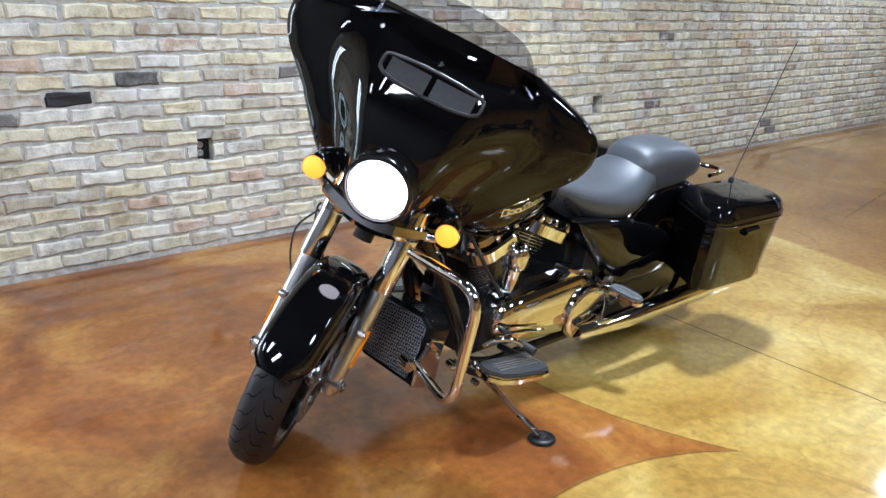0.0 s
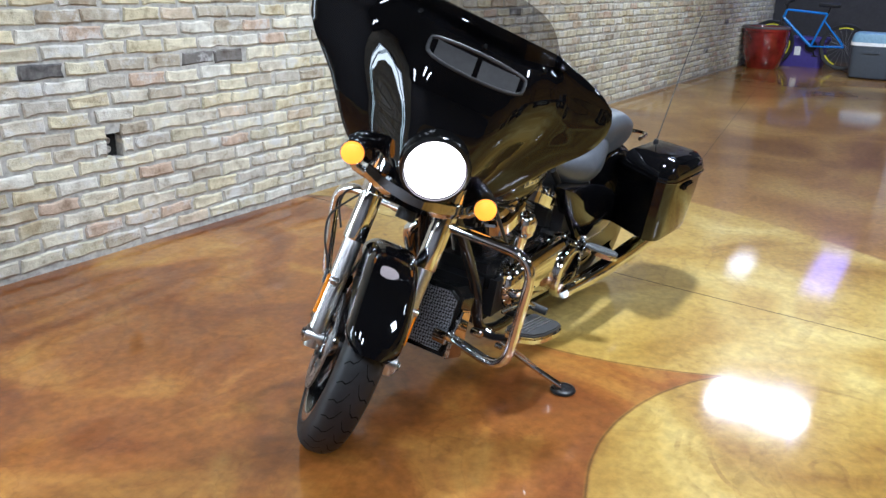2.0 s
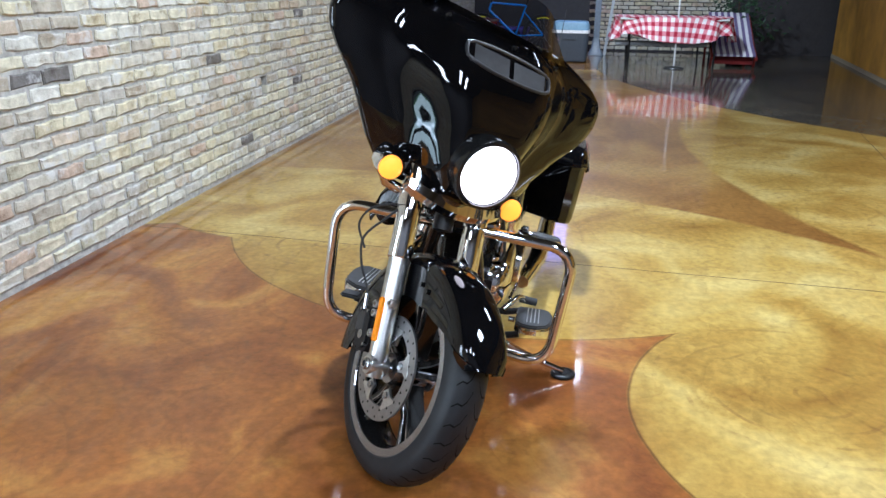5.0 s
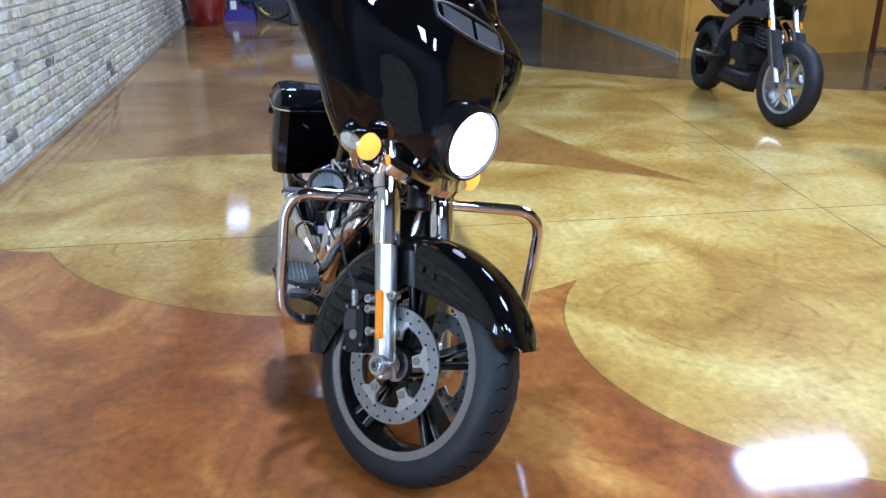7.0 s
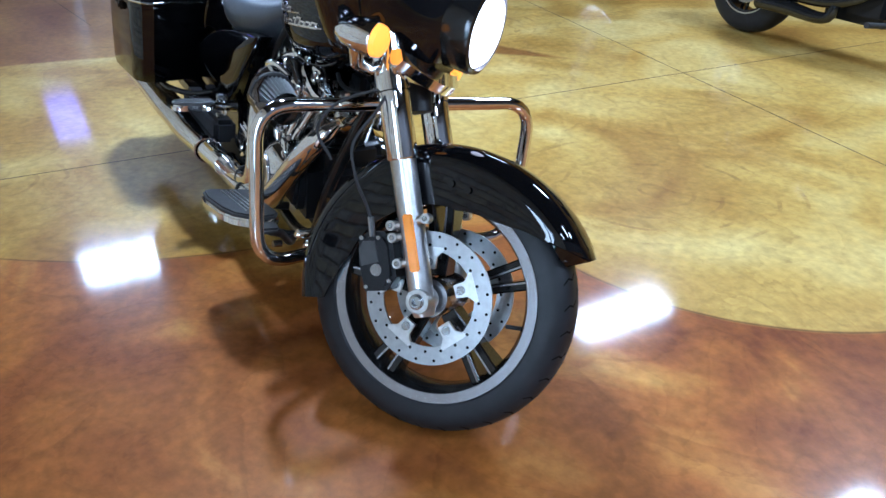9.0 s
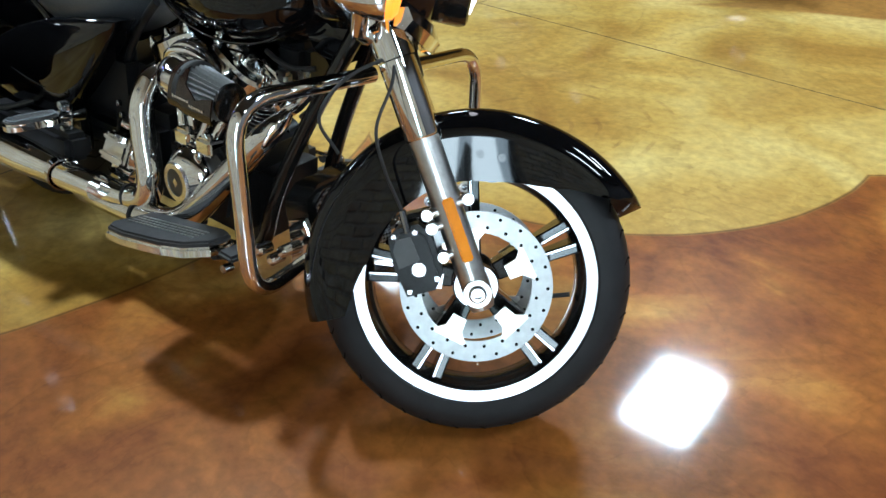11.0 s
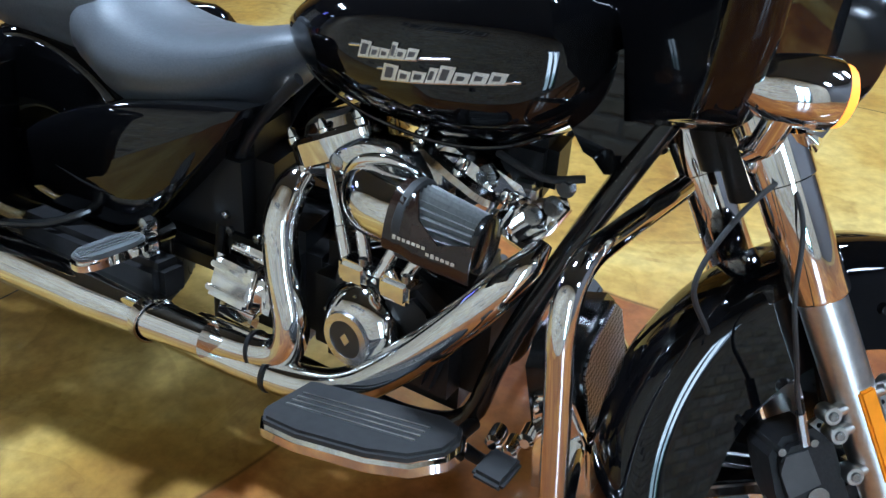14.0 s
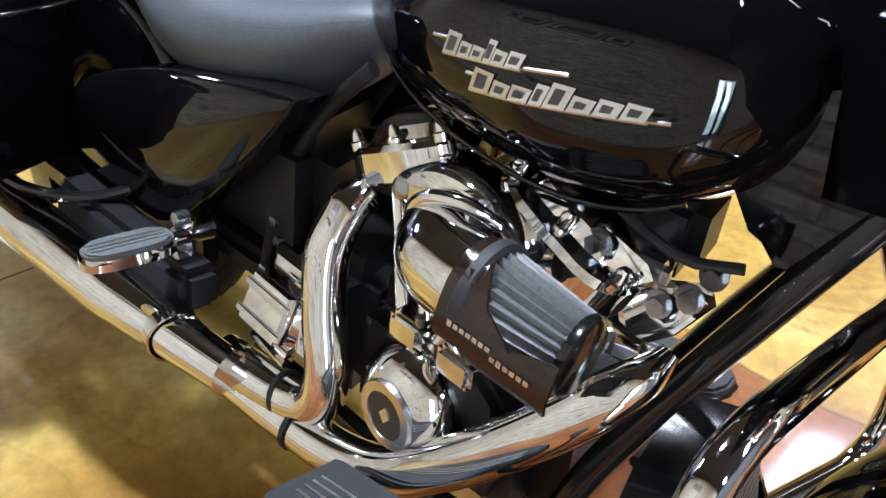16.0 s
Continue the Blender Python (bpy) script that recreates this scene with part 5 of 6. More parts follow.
# frame and engine guard
def frame_side(s):
    ppart("downtube", tube(rounded([(1.31, s * 0.028, 0.79), (1.155, s * 0.085, 0.48), (1.10, s * 0.11, 0.34), (1.07, s * 0.12, 0.20), (0.95, s * 0.135, 0.165), (0.45, s * 0.14, 0.17)], 0.08), 0.019, 16), gloss_black, "gloss black frame tube")
    ppart("upper_frame_tube", tube(rounded([(0.66, s * 0.10, 0.71), (0.56, s * 0.105, 0.62), (0.47, s * 0.110, 0.47), (0.44, s * 0.120, 0.30), (0.45, s * 0.14, 0.18)], 0.08), 0.012, 14), black_metal)
    g = [(1.27, s * 0.105, 0.262), (1.338, s * 0.360, 0.268), (1.325, s * 0.366, 0.46), (1.310, s * 0.372, 0.648), (1.335, s * 0.035, 0.655)]
    ppart("engine_guard", tube(rounded(g, 0.095, 9), 0.0165, 18), chrome, "chrome engine guard", still=True)
    ppart("guard_clamp", lathe([(0.0, -0.02), (0.025, -0.02), (0.025, 0.02), (0.0, 0.02)], 18, Matrix.Translation((1.29, s * 0.10, 0.262)) @ ACROSS), chrome, still=True)
    # footboard
    m = Matrix.Translation((1.005, s * 0.296, 0.279)) @ Matrix.Rotation(radians(-9), 4, "Y") @ Matrix.Rotation(radians(4 * s), 4, "X")
    o = [(-0.150, -0.058), (-0.135, -0.064), (0.11, -0.062), (0.145, -0.045), (0.158, -0.015), (0.155, 0.02), (0.12, 0.058), (0.06, 0.074), (-0.06, 0.080), (-0.13, 0.070), (-0.152, 0.045)]
    o = [(x, y * s) for x, y in o]
    if s > 0:
        m = Matrix.Translation((0.010, 0, -0.006)) @ m
        o = [(x * 0.82, y * 0.88) for x, y in o]
    board = ppart("footboard", prism([(x * 1.035, y * 1.05) for x, y in o], m @ Matrix.Translation((0, 0, -0.022)), 0.020, r=0.006), chrome, "footboard with ribbed rubber pad in a chrome pan", still=True)
    ppart("rubber_pad", prism(o, m @ Matrix.Translation((0, 0, -0.002)), 0.012, r=0.005), rubber, parent=board, still=True)
    for k in range(4):
        ppart("pad_rib", box(0.0, 0.0, 0.0, 0.235 if s < 0 else 0.19, 0.0035, 0.0025, m=m @ Matrix.Translation((-0.01, s * (-0.018 + 0.013 * k), 0.0105))), alu, parent=board, smooth=0, still=True)
    for x in (0.89, 1.10):
        ppart("board_bracket", tube([(x, s * 0.12, 0.215), (x, s * 0.20, 0.225), (x, s * 0.26, 0.245)], 0.012, 12), black_metal, still=True)
        ppart("bracket_bolt", lathe([(0.0, -0.012), (0.010, -0.012), (0.010, 0.012), (0.0, 0.012)], 12, Matrix.Translation((x, s * 0.225, 0.20)) @ ACROSS), white_metal, still=True)
    # passenger peg
    pm = Matrix.Translation((0.452, s * 0.288, 0.392)) @ Matrix.Rotation(radians(90 + 8 * s), 4, "Z") @ Matrix.Rotation(radians(3 * s), 4, "Y")
    peg = ppart("passenger_peg", prism(superellipse(0, 0, 0.068, 0.030, 3.0, 26), pm @ Matrix.Translation((0, 0, -0.014)), 0.018, r=0.006), chrome, "folding passenger peg with rubber pad", still=True)
    ppart("rubber_pad", prism(superellipse(0, 0, 0.064, 0.027, 3.0, 26), pm @ Matrix.Translation((0, 0, 0.004)), 0.008, r=0.003), simple("grey_rubber", (0.09, 0.095, 0.10), 0.5), parent=peg, still=True)
    for k in (-1, 0, 1):
        ppart("pad_rib", box(0, 0, 0, 0.11, 0.003, 0.003, m=pm @ Matrix.Translation((0.0, 0.010 * k, 0.0125))), alu, parent=peg, smooth=0, still=True)
    ppart("peg_mount", tube([(0.440, s * 0.15, 0.384), (0.444, s * 0.20, 0.386), (0.450, s * 0.235, 0.390)], [0.020, 0.017, 0.014], 14), chrome, parent=peg, still=True)
    ppart("mount_plate", box(0.444, s * 0.190, 0.380, 0.032, 0.018, 0.085, 0.007), chrome, parent=peg, still=True)
    for z in (0.414, 0.351):
        ppart("mount_bolt", lathe([(0.0, -0.010), (0.012, -0.010), (0.012, 0.010), (0.007, 0.013), (0.0, 0.013)], 14, axis((0.446, s * 0.202, z), (0, s, 0))), white_metal, parent=peg, still=True)


both_sides(frame_side)

# oil cooler between the downtubes
mesh_m, n_, l_, b_ = mat("black_wire_mesh")
ch = n_.new("ShaderNodeTexChecker")
ch.inputs["Scale"].default_value = 150
ch.inputs["Color1"].default_value, ch.inputs["Color2"].default_value = (0.01, 0.01, 0.01, 1), (0.34, 0.36, 0.40, 1)
mp = n_.new("ShaderNodeMapping")
mp.inputs["Rotation"].default_value = (radians(45), 0, 0)
l_.new(n_.new("ShaderNodeTexCoord").outputs["Object"], mp.inputs["Vector"])
l_.new(mp.outputs["Vector"], ch.inputs["Vector"])
l_.new(ch.outputs["Color"], b_.inputs["Base Color"])
b_.inputs["Roughness"].default_value = 0.35
b_.inputs["Metallic"].default_value = 0.6
om = Matrix.Translation((1.225, 0, 0.285)) @ Matrix.Rotation(radians(-14), 4, "Y")
cooler = ppart("oil_cooler", prism([(-0.115, -0.12), (0.115, -0.12), (0.130, -0.06), (0.130, 0.09), (0.09, 0.12), (-0.09, 0.12), (-0.130, 0.09), (-0.130, -0.06)],
                                   om @ Matrix(((0, 0, 1, -0.045), (1, 0, 0, 0), (0, 1, 0, 0), (0, 0, 0, 1))), 0.09, r=0.012), gloss_black, "oil cooler with wire mesh front and chrome side covers")
ppart("mesh_grille", prism([(-0.10, -0.10), (0.10, -0.10), (0.115, -0.05), (0.115, 0.08), (0.08, 0.105), (-0.08, 0.105), (-0.115, 0.08), (-0.115, -0.05)],
                           om @ Matrix(((0, 0, 1, 0.0455), (1, 0, 0, 0), (0, 1, 0, 0), (0, 0, 0, 1))), 0.004), mesh_m, parent=cooler, smooth=0)
for s in (1, -1):
    ppart("side_cover", prism([(-0.055, -0.125), (0.05, -0.115), (0.055, -0.02), (0.03, 0.055), (-0.03, 0.045)],
                              om @ Matrix(((1, 0, 0, 0), (0, 0, s, s * 0.131), (0, 1, 0, 0), (0, 0, 0, 1))), 0.012, r=0.005), chrome, parent=cooler, smooth=30)
for x, y, z in ((1.17, -0.165, 0.232), (1.15, -0.185, 0.255), (1.19, -0.15, 0.255), (1.16, 0.165, 0.24)):
    ppart("pedal_pivot", lathe([(0.0, -0.02), (0.014, -0.02), (0.014, 0.02), (0.008, 0.026), (0.0, 0.026)], 14, axis((x, y, z), (0.2, math.copysign(1, y), 0.1))), chrome)
ppart("brake_pedal", tube(smooth_path([(1.09, -0.20, 0.215), (1.15, -0.225, 0.235), (1.20, -0.26, 0.285), (1.215, -0.29, 0.305)], 6), [0.012, 0.010, 0.010, 0.014], 12), black_metal)
ppart("pedal_pad", box(1.215, -0.305, 0.312, 0.05, 0.065, 0.016, 0.006), rubber)

# side stand
sp = [(1.03, 0.14, 0.19), (1.03, 0.22, 0.165), (1.015, 0.36, 0.117), (1.011, 0.455, 0.096)]
stand = ppart("side_stand", tube(sp, [0.014, 0.012, 0.010, 0.010], 14), chrome, "extended side stand with round foot")
back = BIKE.inverted()
foot = back @ Vector((0.712, -0.510, 0.0))
nrm = back.to_3x3() @ Vector((0, 0, 1))
ppart("stand_foot", lathe([(0.0, 0.0), (0.042, 0.0), (0.045, 0.004), (0.042, 0.011), (0.034, 0.014), (0.030, 0.010), (0.016, 0.010), (0.012, 0.016), (0.0, 0.017)], 28, axis(foot, nrm)), black_metal, parent=stand)
ppart("stand_spring_pin", tube([(1.015, 0.375, 0.112), (1.035, 0.378, 0.128)], 0.006, 8), chrome, parent=stand)


# cables and lines on the fork
def line(name, pts, r=0.0035, material=rubber):
    ppart(name, tube(smooth_path([TURN @ Vector(p) for p in pts], 8), r, 8), material)


line("brake_line", [(1.470, -0.118, 0.425), (1.450, -0.130, 0.460), (1.425, -0.155, 0.51), (1.40, -0.168, 0.58), (1.405, -0.14, 0.66), (1.39, -0.10, 0.72)], 0.0030)
line("brake_fitting", [(1.482, -0.116, 0.395), (1.464, -0.120, 0.435)], 0.0065, white_metal)
line("sensor_wire", [(1.42, -0.09, 0.73), (1.33, -0.14, 0.66), (1.29, -0.15, 0.58), (1.33, -0.12, 0.52)], 0.0035)
ppart("clutch_cable", tube(smooth_path([(1.20, 0.10, 0.80), (1.10, 0.14, 0.62), (1.02, 0.16, 0.50), (0.96, 0.15, 0.44)], 6), 0.006, 8), rubber)
# row of raised marks on the frame tube near the steering head: plain bars
for k in range(12):
    p = Vector((1.295, -0.048, 0.76)).lerp(Vector((1.235, -0.07, 0.64)), k / 12)
    ppart("stamped_mark", box(p.x - 0.004, p.y - 0.0005, p.z, 0.009, 0.003, 0.0035, m=Matrix.Rotation(radians(25), 4, "Y")), alu, smooth=0)


# ---- things along the far end ----
def thing(name, label, category, loc=(0, 0, 0), rz=0.0, group=""):
    e = tagged(new(name), label, category, group)
    e.matrix_world = pose(*loc, 0, 0, rz)
    return e


red_glaze = simple("dark_red_glaze", (0.16, 0.012, 0.010), 0.12, vary=0.6, scale=5, coat=0.6)
pot = thing("plant_pot", "large dark red glazed ceramic pot by the brick wall", "pot", (12.70, 1.54, 0))
pot.scale = (1.08, 1.08, 1.08)
part("body", lathe([(0.0, 0.0), (0.225, 0.0), (0.245, 0.03), (0.30, 0.22), (0.325, 0.42), (0.335, 0.54), (0.345, 0.545), (0.345, 0.60), (0.325, 0.605), (0.310, 0.56), (0.29, 0.40), (0.0, 0.38)], 40), red_glaze, pot)
part("rim", lathe([(0.325, 0.585), (0.350, 0.585), (0.355, 0.605), (0.345, 0.622), (0.325, 0.615)], 40, closed=True), simple("grey_glaze", (0.10, 0.08, 0.08), 0.2), pot)

tub = thing("storage_tub", "purple plastic storage tub with lid", "tub", (13.58, 1.08, 0), 90)
tub.scale = (1.1, 1.1, 1.1)
violet = simple("purple_plastic", (0.055, 0.040, 0.22), 0.4, vary=0.1)
part("body", loft([[(x * k, y * k, z) for x, y in superellipse(0, 0, 0.33, 0.22, 8, 32)] for z, k in ((0.0, 0.9), (0.02, 0.92), (0.40, 1.0))]), violet, tub)
part("lid", loft([[(x * k, y * k, z) for x, y in superellipse(0, 0, 0.35, 0.24, 8, 32)] for z, k in ((0.385, 1.0), (0.43, 1.0), (0.445, 0.93))]), violet, tub)
part("sticker", box(0.05, 0.212, 0.24, 0.09, 0.008, 0.13), simple("white_paper", (0.7, 0.7, 0.68), 0.8), tub, smooth=0)
part("sticker", box(0.27, 0.205, 0.20, 0.05, 0.008, 0.14), simple("yellow_paper", (0.6, 0.5, 0.05), 0.8), tub, smooth=0)

cooler_box = thing("cool_box", "dark grey wheeled cool box with pale blue lid", "cooler", (12.39, -0.11, 0))
cooler_box.scale = (1.1, 1.1, 1.1)
slate = simple("slate_plastic", (0.045, 0.055, 0.07), 0.45, vary=0.1)
part("body", loft([[(x * k, y * k, z) for x, y in superellipse(0, 0, 0.20, 0.27, 7, 32)] for z, k in ((0.02, 0.93), (0.06, 0.97), (0.44, 1.03))]), slate, cooler_box)
part("band", loft([[(x * k, y * k, z) for x, y in superellipse(0, 0, 0.20, 0.27, 7, 32)] for z, k in ((0.44, 1.06), (0.485, 1.07))]), simple("white_plastic", (0.75, 0.75, 0.75), 0.4), cooler_box)
part("lid", loft([[(x * k, y * k, z) for x, y in superellipse(0, 0, 0.20, 0.27, 6, 32)] for z, k in ((0.485, 1.05), (0.55, 1.03), (0.60, 0.96), (0.615, 0.85))]), simple("pale_blue_plastic", (0.16, 0.28, 0.38), 0.4), cooler_box)
part("handle", box(-0.205, 0.0, 0.36, 0.03, 0.22, 0.05, 0.012), slate, cooler_box)
for y in (-0.24, 0.24):
    part("wheel", lathe([(0.0, -0.02), (0.06, -0.02), (0.06, 0.02), (0.0, 0.02)], 20, Matrix.Translation((0.14, y, 0.06)) @ ACROSS), rubber, cooler_box)

# bicycle leaning at the end of the room
bcy = thing("bicycle", "bright blue bicycle with black tyres and yellow rim stripes", "bicycle", (13.3, 0.98, 0), 90)
bcy.matrix_world = pose(13.28, 0.98, 0, 0, 0, 90) @ Matrix.Rotation(radians(-5), 4, "X") @ Matrix.Scale(1.08, 4)
sky_blue = simple("blue_paint", (0.015, 0.20, 0.62), 0.25, vary=0.1, coat=0.5)
for x in (0.54, -0.52):
    w = part("wheel", lathe([(0.288, -0.012), (0.305, -0.02), (0.335, -0.025), (0.35, 0.0), (0.335, 0.025), (0.305, 0.02), (0.288, 0.012)], 48, Matrix.Translation((x, 0, 0.35)) @ ACROSS, closed=True), rubber, bcy)
    for k in range(20):
        a = 2 * math.pi * k / 20
        part("spoke", tube([(x + 0.02 * math.cos(a + 0.6), 0.015 * (-1) ** k, 0.35 + 0.02 * math.sin(a + 0.6)), (x + 0.295 * math.cos(a), 0, 0.35 + 0.295 * math.sin(a))], 0.0015, 5), alu, w)
    for a0 in (0.5, 2.6, 4.4):
        part("rim_stripe", lathe([(0.275, -0.014), (0.292, -0.014), (0.292, 0.014), (0.275, 0.014)], 8, Matrix.Translation((x, 0, 0.35)) @ ACROSS, closed=True, a0=a0, a1=a0 + 0.7), simple("yellow_stripe", (0.75, 0.7, 0.03), 0.4), w)
    part("hub", tube([(x, -0.05, 0.35), (x, 0.05, 0.35)], 0.02, 12), black_metal, w)
bb, seat_top, head_top, head_low = (-0.05, 0, 0.33), (-0.22, 0, 0.82), (0.36, 0, 0.86), (0.40, 0, 0.74)
for a, b, r in ((bb, seat_top, 0.016), (bb, head_low, 0.022), (seat_top, head_top, 0.018), (head_low, head_top, 0.02)):
    part("frame_tube", tube([a, b], r, 14), sky_blue, bcy)
for s in (0.06, -0.06):
    part("chain_stay", tube([bb, (-0.52, s, 0.35)], 0.011, 10), sky_blue, bcy)
    part("seat_stay", tube([(-0.19, 0, 0.72), (-0.52, s, 0.35)], 0.009, 10), sky_blue, bcy)
    part("fork_blade", tube([head_low, (0.42, s, 0.66), (0.54, s, 0.35)], 0.016, 12), black_metal, bcy)
part("seat_post", tube([seat_top, (-0.25, 0, 0.93)], 0.014, 12), black_metal, bcy)
part("saddle", loft([[(x, y * w, 0.95 + z * 0.03) for y, z in superellipse(0, 0, 1, 1, 2.5, 16)] for x, w in ((-0.38, 0.04), (-0.34, 0.075), (-0.24, 0.06), (-0.12, 0.025), (-0.08, 0.01))]), rubber, bcy)
part("handlebar", tube(smooth_path([(0.33, -0.32, 0.97), (0.37, -0.12, 0.95), (0.37, 0.12, 0.95), (0.33, 0.32, 0.97)], 5), 0.014, 12), black_metal, bcy)
part("stem", tube([head_top, (0.37, 0, 0.95)], 0.018, 12), black_metal, bcy)
part("chainring", lathe([(0.0, -0.004), (0.09, -0.004), (0.09, 0.004), (0.0, 0.004)], 32, Matrix.Translation((-0.05, -0.04, 0.33)) @ ACROSS), black_metal, bcy)
part("crank", tube([(-0.05, -0.06, 0.33), (-0.11, -0.07, 0.18)], 0.011, 10), black_metal, bcy)
part("pedal", box(-0.11, -0.11, 0.175, 0.09, 0.08, 0.02, 0.005), plastic, bcy)

# table with gingham cloth
ging, n_, l_, b_ = mat("red_white_gingham")
sp_ = n_.new("ShaderNodeSeparateXYZ")
uvn = n_.new("ShaderNodeUVMap")
l_.new(uvn.outputs["UV"], sp_.inputs[0])


def stripe(sock):
    k = n_.new("ShaderNodeMath")
    k.operation = "MULTIPLY"
    k.inputs[1].default_value = 1 / 0.115
    l_.new(sock, k.inputs[0])
    f = n_.new("ShaderNodeMath")
    f.operation = "FRACT"
    l_.new(k.outputs[0], f.inputs[0])
    g = n_.new("ShaderNodeMath")
    g.operation = "GREATER_THAN"
    g.inputs[1].default_value = 0.5
    l_.new(f.outputs[0], g.inputs[0])
    return g.outputs[0]


add = n_.new("ShaderNodeMath")
l_.new(stripe(sp_.outputs["X"]), add.inputs[0])
l_.new(stripe(sp_.outputs["Y"]), add.inputs[1])
hf = n_.new("ShaderNodeMath")
hf.operation = "MULTIPLY"
hf.inputs[1].default_value = 0.5
l_.new(add.outputs[0], hf.inputs[0])
l_.new(ramp(n_, l_, hf.outputs[0], [(0.0, (0.75, 0.72, 0.72)), (0.5, (0.62, 0.22, 0.26)), (1.0, (0.36, 0.012, 0.04))]), b_.inputs["Base Color"])
b_.inputs["Roughness"].default_value = 0.85

TC = Vector((12.13, -1.74, 0))
table = thing("table", "folding table under a checked cloth", "table", TC)
part("tabletop", box(0, 0, 0.70, 0.72, 1.56, 0.03, 0.008), simple("white_laminate", (0.6, 0.6, 0.58), 0.5), table)
for x in (-0.27, 0.27):
    for y in (-0.62, 0.62):
        part("leg", tube([(x, y, 0.0), (x, y, 0.69)], 0.014, 10), black_metal, table)
part("bench", box(-0.05, 0.15, 0.33, 0.30, 1.35, 0.05, 0.01), simple("grey_board", (0.22, 0.23, 0.24), 0.6), table)
for y in (-0.4, 0.65):
    part("bench_leg", tube([(-0.15, y, 0.0), (-0.05, y, 0.31)], 0.014, 8), black_metal, table)
# the cloth: draped with folds, its own thing
bm = bmesh.new()
uvl = bm.loops.layers.uv.new("UVMap")
N, RINGS = 96, 14
rnd = random.Random(8)
grid, uvs = [], []
for j in range(RINGS + 1):
    row, urow = [], []
    for k in range(N):
        a = 2 * math.pi * k / N
        c, s = math.cos(a), math.sin(a)
        ex = 4.5 if j < 7 else 3.0
        ux, uy = 0.40 * math.copysign(abs(c) ** (2 / ex), c), 0.86 * math.copysign(abs(s) ** (2 / ex), s)
        if j <= 6:
            f = j / 6
            p = (ux * f, uy * f, 0.730)
        else:
            f = (j - 6) / (RINGS - 6)
            fold = 1 + 0.12 * f * math.sin(11 * a + 0.7 * math.sin(3 * a)) + 0.10 * f
            hem = 0.30 + 0.06 * math.sin(4 * a + 1.0)
            p = (ux * fold, uy * (1 + (fold - 1) * 0.5), 0.730 - hem * (f ** 1.1) - 0.006)
        row.append(bm.verts.new(p))
        urow.append((ux * (min(j, 6) / 6) + (max(0, j - 6) / 8) * 0.30 * c, uy * (min(j, 6) / 6) + (max(0, j - 6) / 8) * 0.30 * s) if j else (0, 0))
    grid.append(row)
    uvs.append(urow)
for j in range(1, RINGS):
    for k in range(N):
        k2 = (k + 1) % N
        f = bm.faces.new((grid[j][k], grid[j][k2], grid[j + 1][k2], grid[j + 1][k]))
        for lp, uv in zip(f.loops, (uvs[j][k], uvs[j][k2], uvs[j + 1][k2], uvs[j + 1][k])):
            lp[uvl].uv = uv
for k in range(N):
    bm.verts.remove(grid[0][k])
f = bm.faces.new(grid[1])
for lp, uv in zip(f.loops, uvs[1]):
    lp[uvl].uv = uv
cloth = tagged(finish("tablecloth", bm, ging, smooth=60), "red and white gingham tablecloth hanging in folds", "tablecloth")
cloth.location = TC
cloth.scale = table.scale = (1.08, 1.08, 1.08)
pole = thing("umbrella_pole", "thin white metal pole standing through the table", "pole", (TC.x - 0.42, TC.y - 0.05, 0))
part("shaft", tube([(0, 0, 0.02), (0, 0, 1.6)], 0.014, 12), simple("white_tube", (0.6, 0.6, 0.6), 0.35), pole)
part("foot", lathe([(0.0, 0.0), (0.16, 0.0), (0.15, 0.02), (0.03, 0.04), (0.0, 0.04)], 28), plastic, pole)

# striped lounger with red underside
lng = thing("sun_lounger", "striped sling lounger on a red frame", "lounger", (12.5, -2.77, 0), -90)
lng.scale = (1.1, 1.1, 1.1)
band, n_, l_, b_ = mat("grey_white_stripes")
wv = n_.new("ShaderNodeTexWave")
wv.bands_direction = "X"
wv.inputs["Scale"].default_value = 3.4
l_.new(n_.new("ShaderNodeTexCoord").outputs["Object"], wv.inputs["Vector"])
l_.new(ramp(n_, l_, wv.outputs["Fac"], [(0.45, (0.13, 0.10, 0.20)), (0.55, (0.62, 0.62, 0.64))]), b_.inputs["Base Color"])
b_.inputs["Roughness"].default_value = 0.8
prof = smooth_path([(0, -0.35, 0.16), (0, 0.0, 0.30), (0, 0.35, 0.50), (0, 0.75, 0.72)], 6)
part("sling", loft([[(x, p.y, p.z + dz) for x, dz in ((-0.30, 0), (0.30, 0), (0.30, 0.03), (-0.30, 0.03))] for p in prof]), band, lng)
for x in (-0.31, 0.31):
    part("side_rail", tube([(x, p.y, p.z - 0.03) for p in prof], 0.025, 10), simple("dull_red_frame", (0.22, 0.02, 0.015), 0.5), lng)
    for y, z in ((-0.25, 0.17), (0.55, 0.56)):
        part("leg", tube([(x, y + 0.08, 0.0), (x, y, z)], 0.02, 8), simple("dull_red_leg", (0.22, 0.02, 0.015), 0.5), lng)
part("red_back", loft([[(x, p.y + 0.10, p.z - 0.12 + dz) for x, dz in ((-0.28, 0), (0.28, 0), (0.28, 0.05), (-0.28, 0.05))] for p in prof]), simple("red_cloth", (0.20, 0.015, 0.015), 0.8), lng)

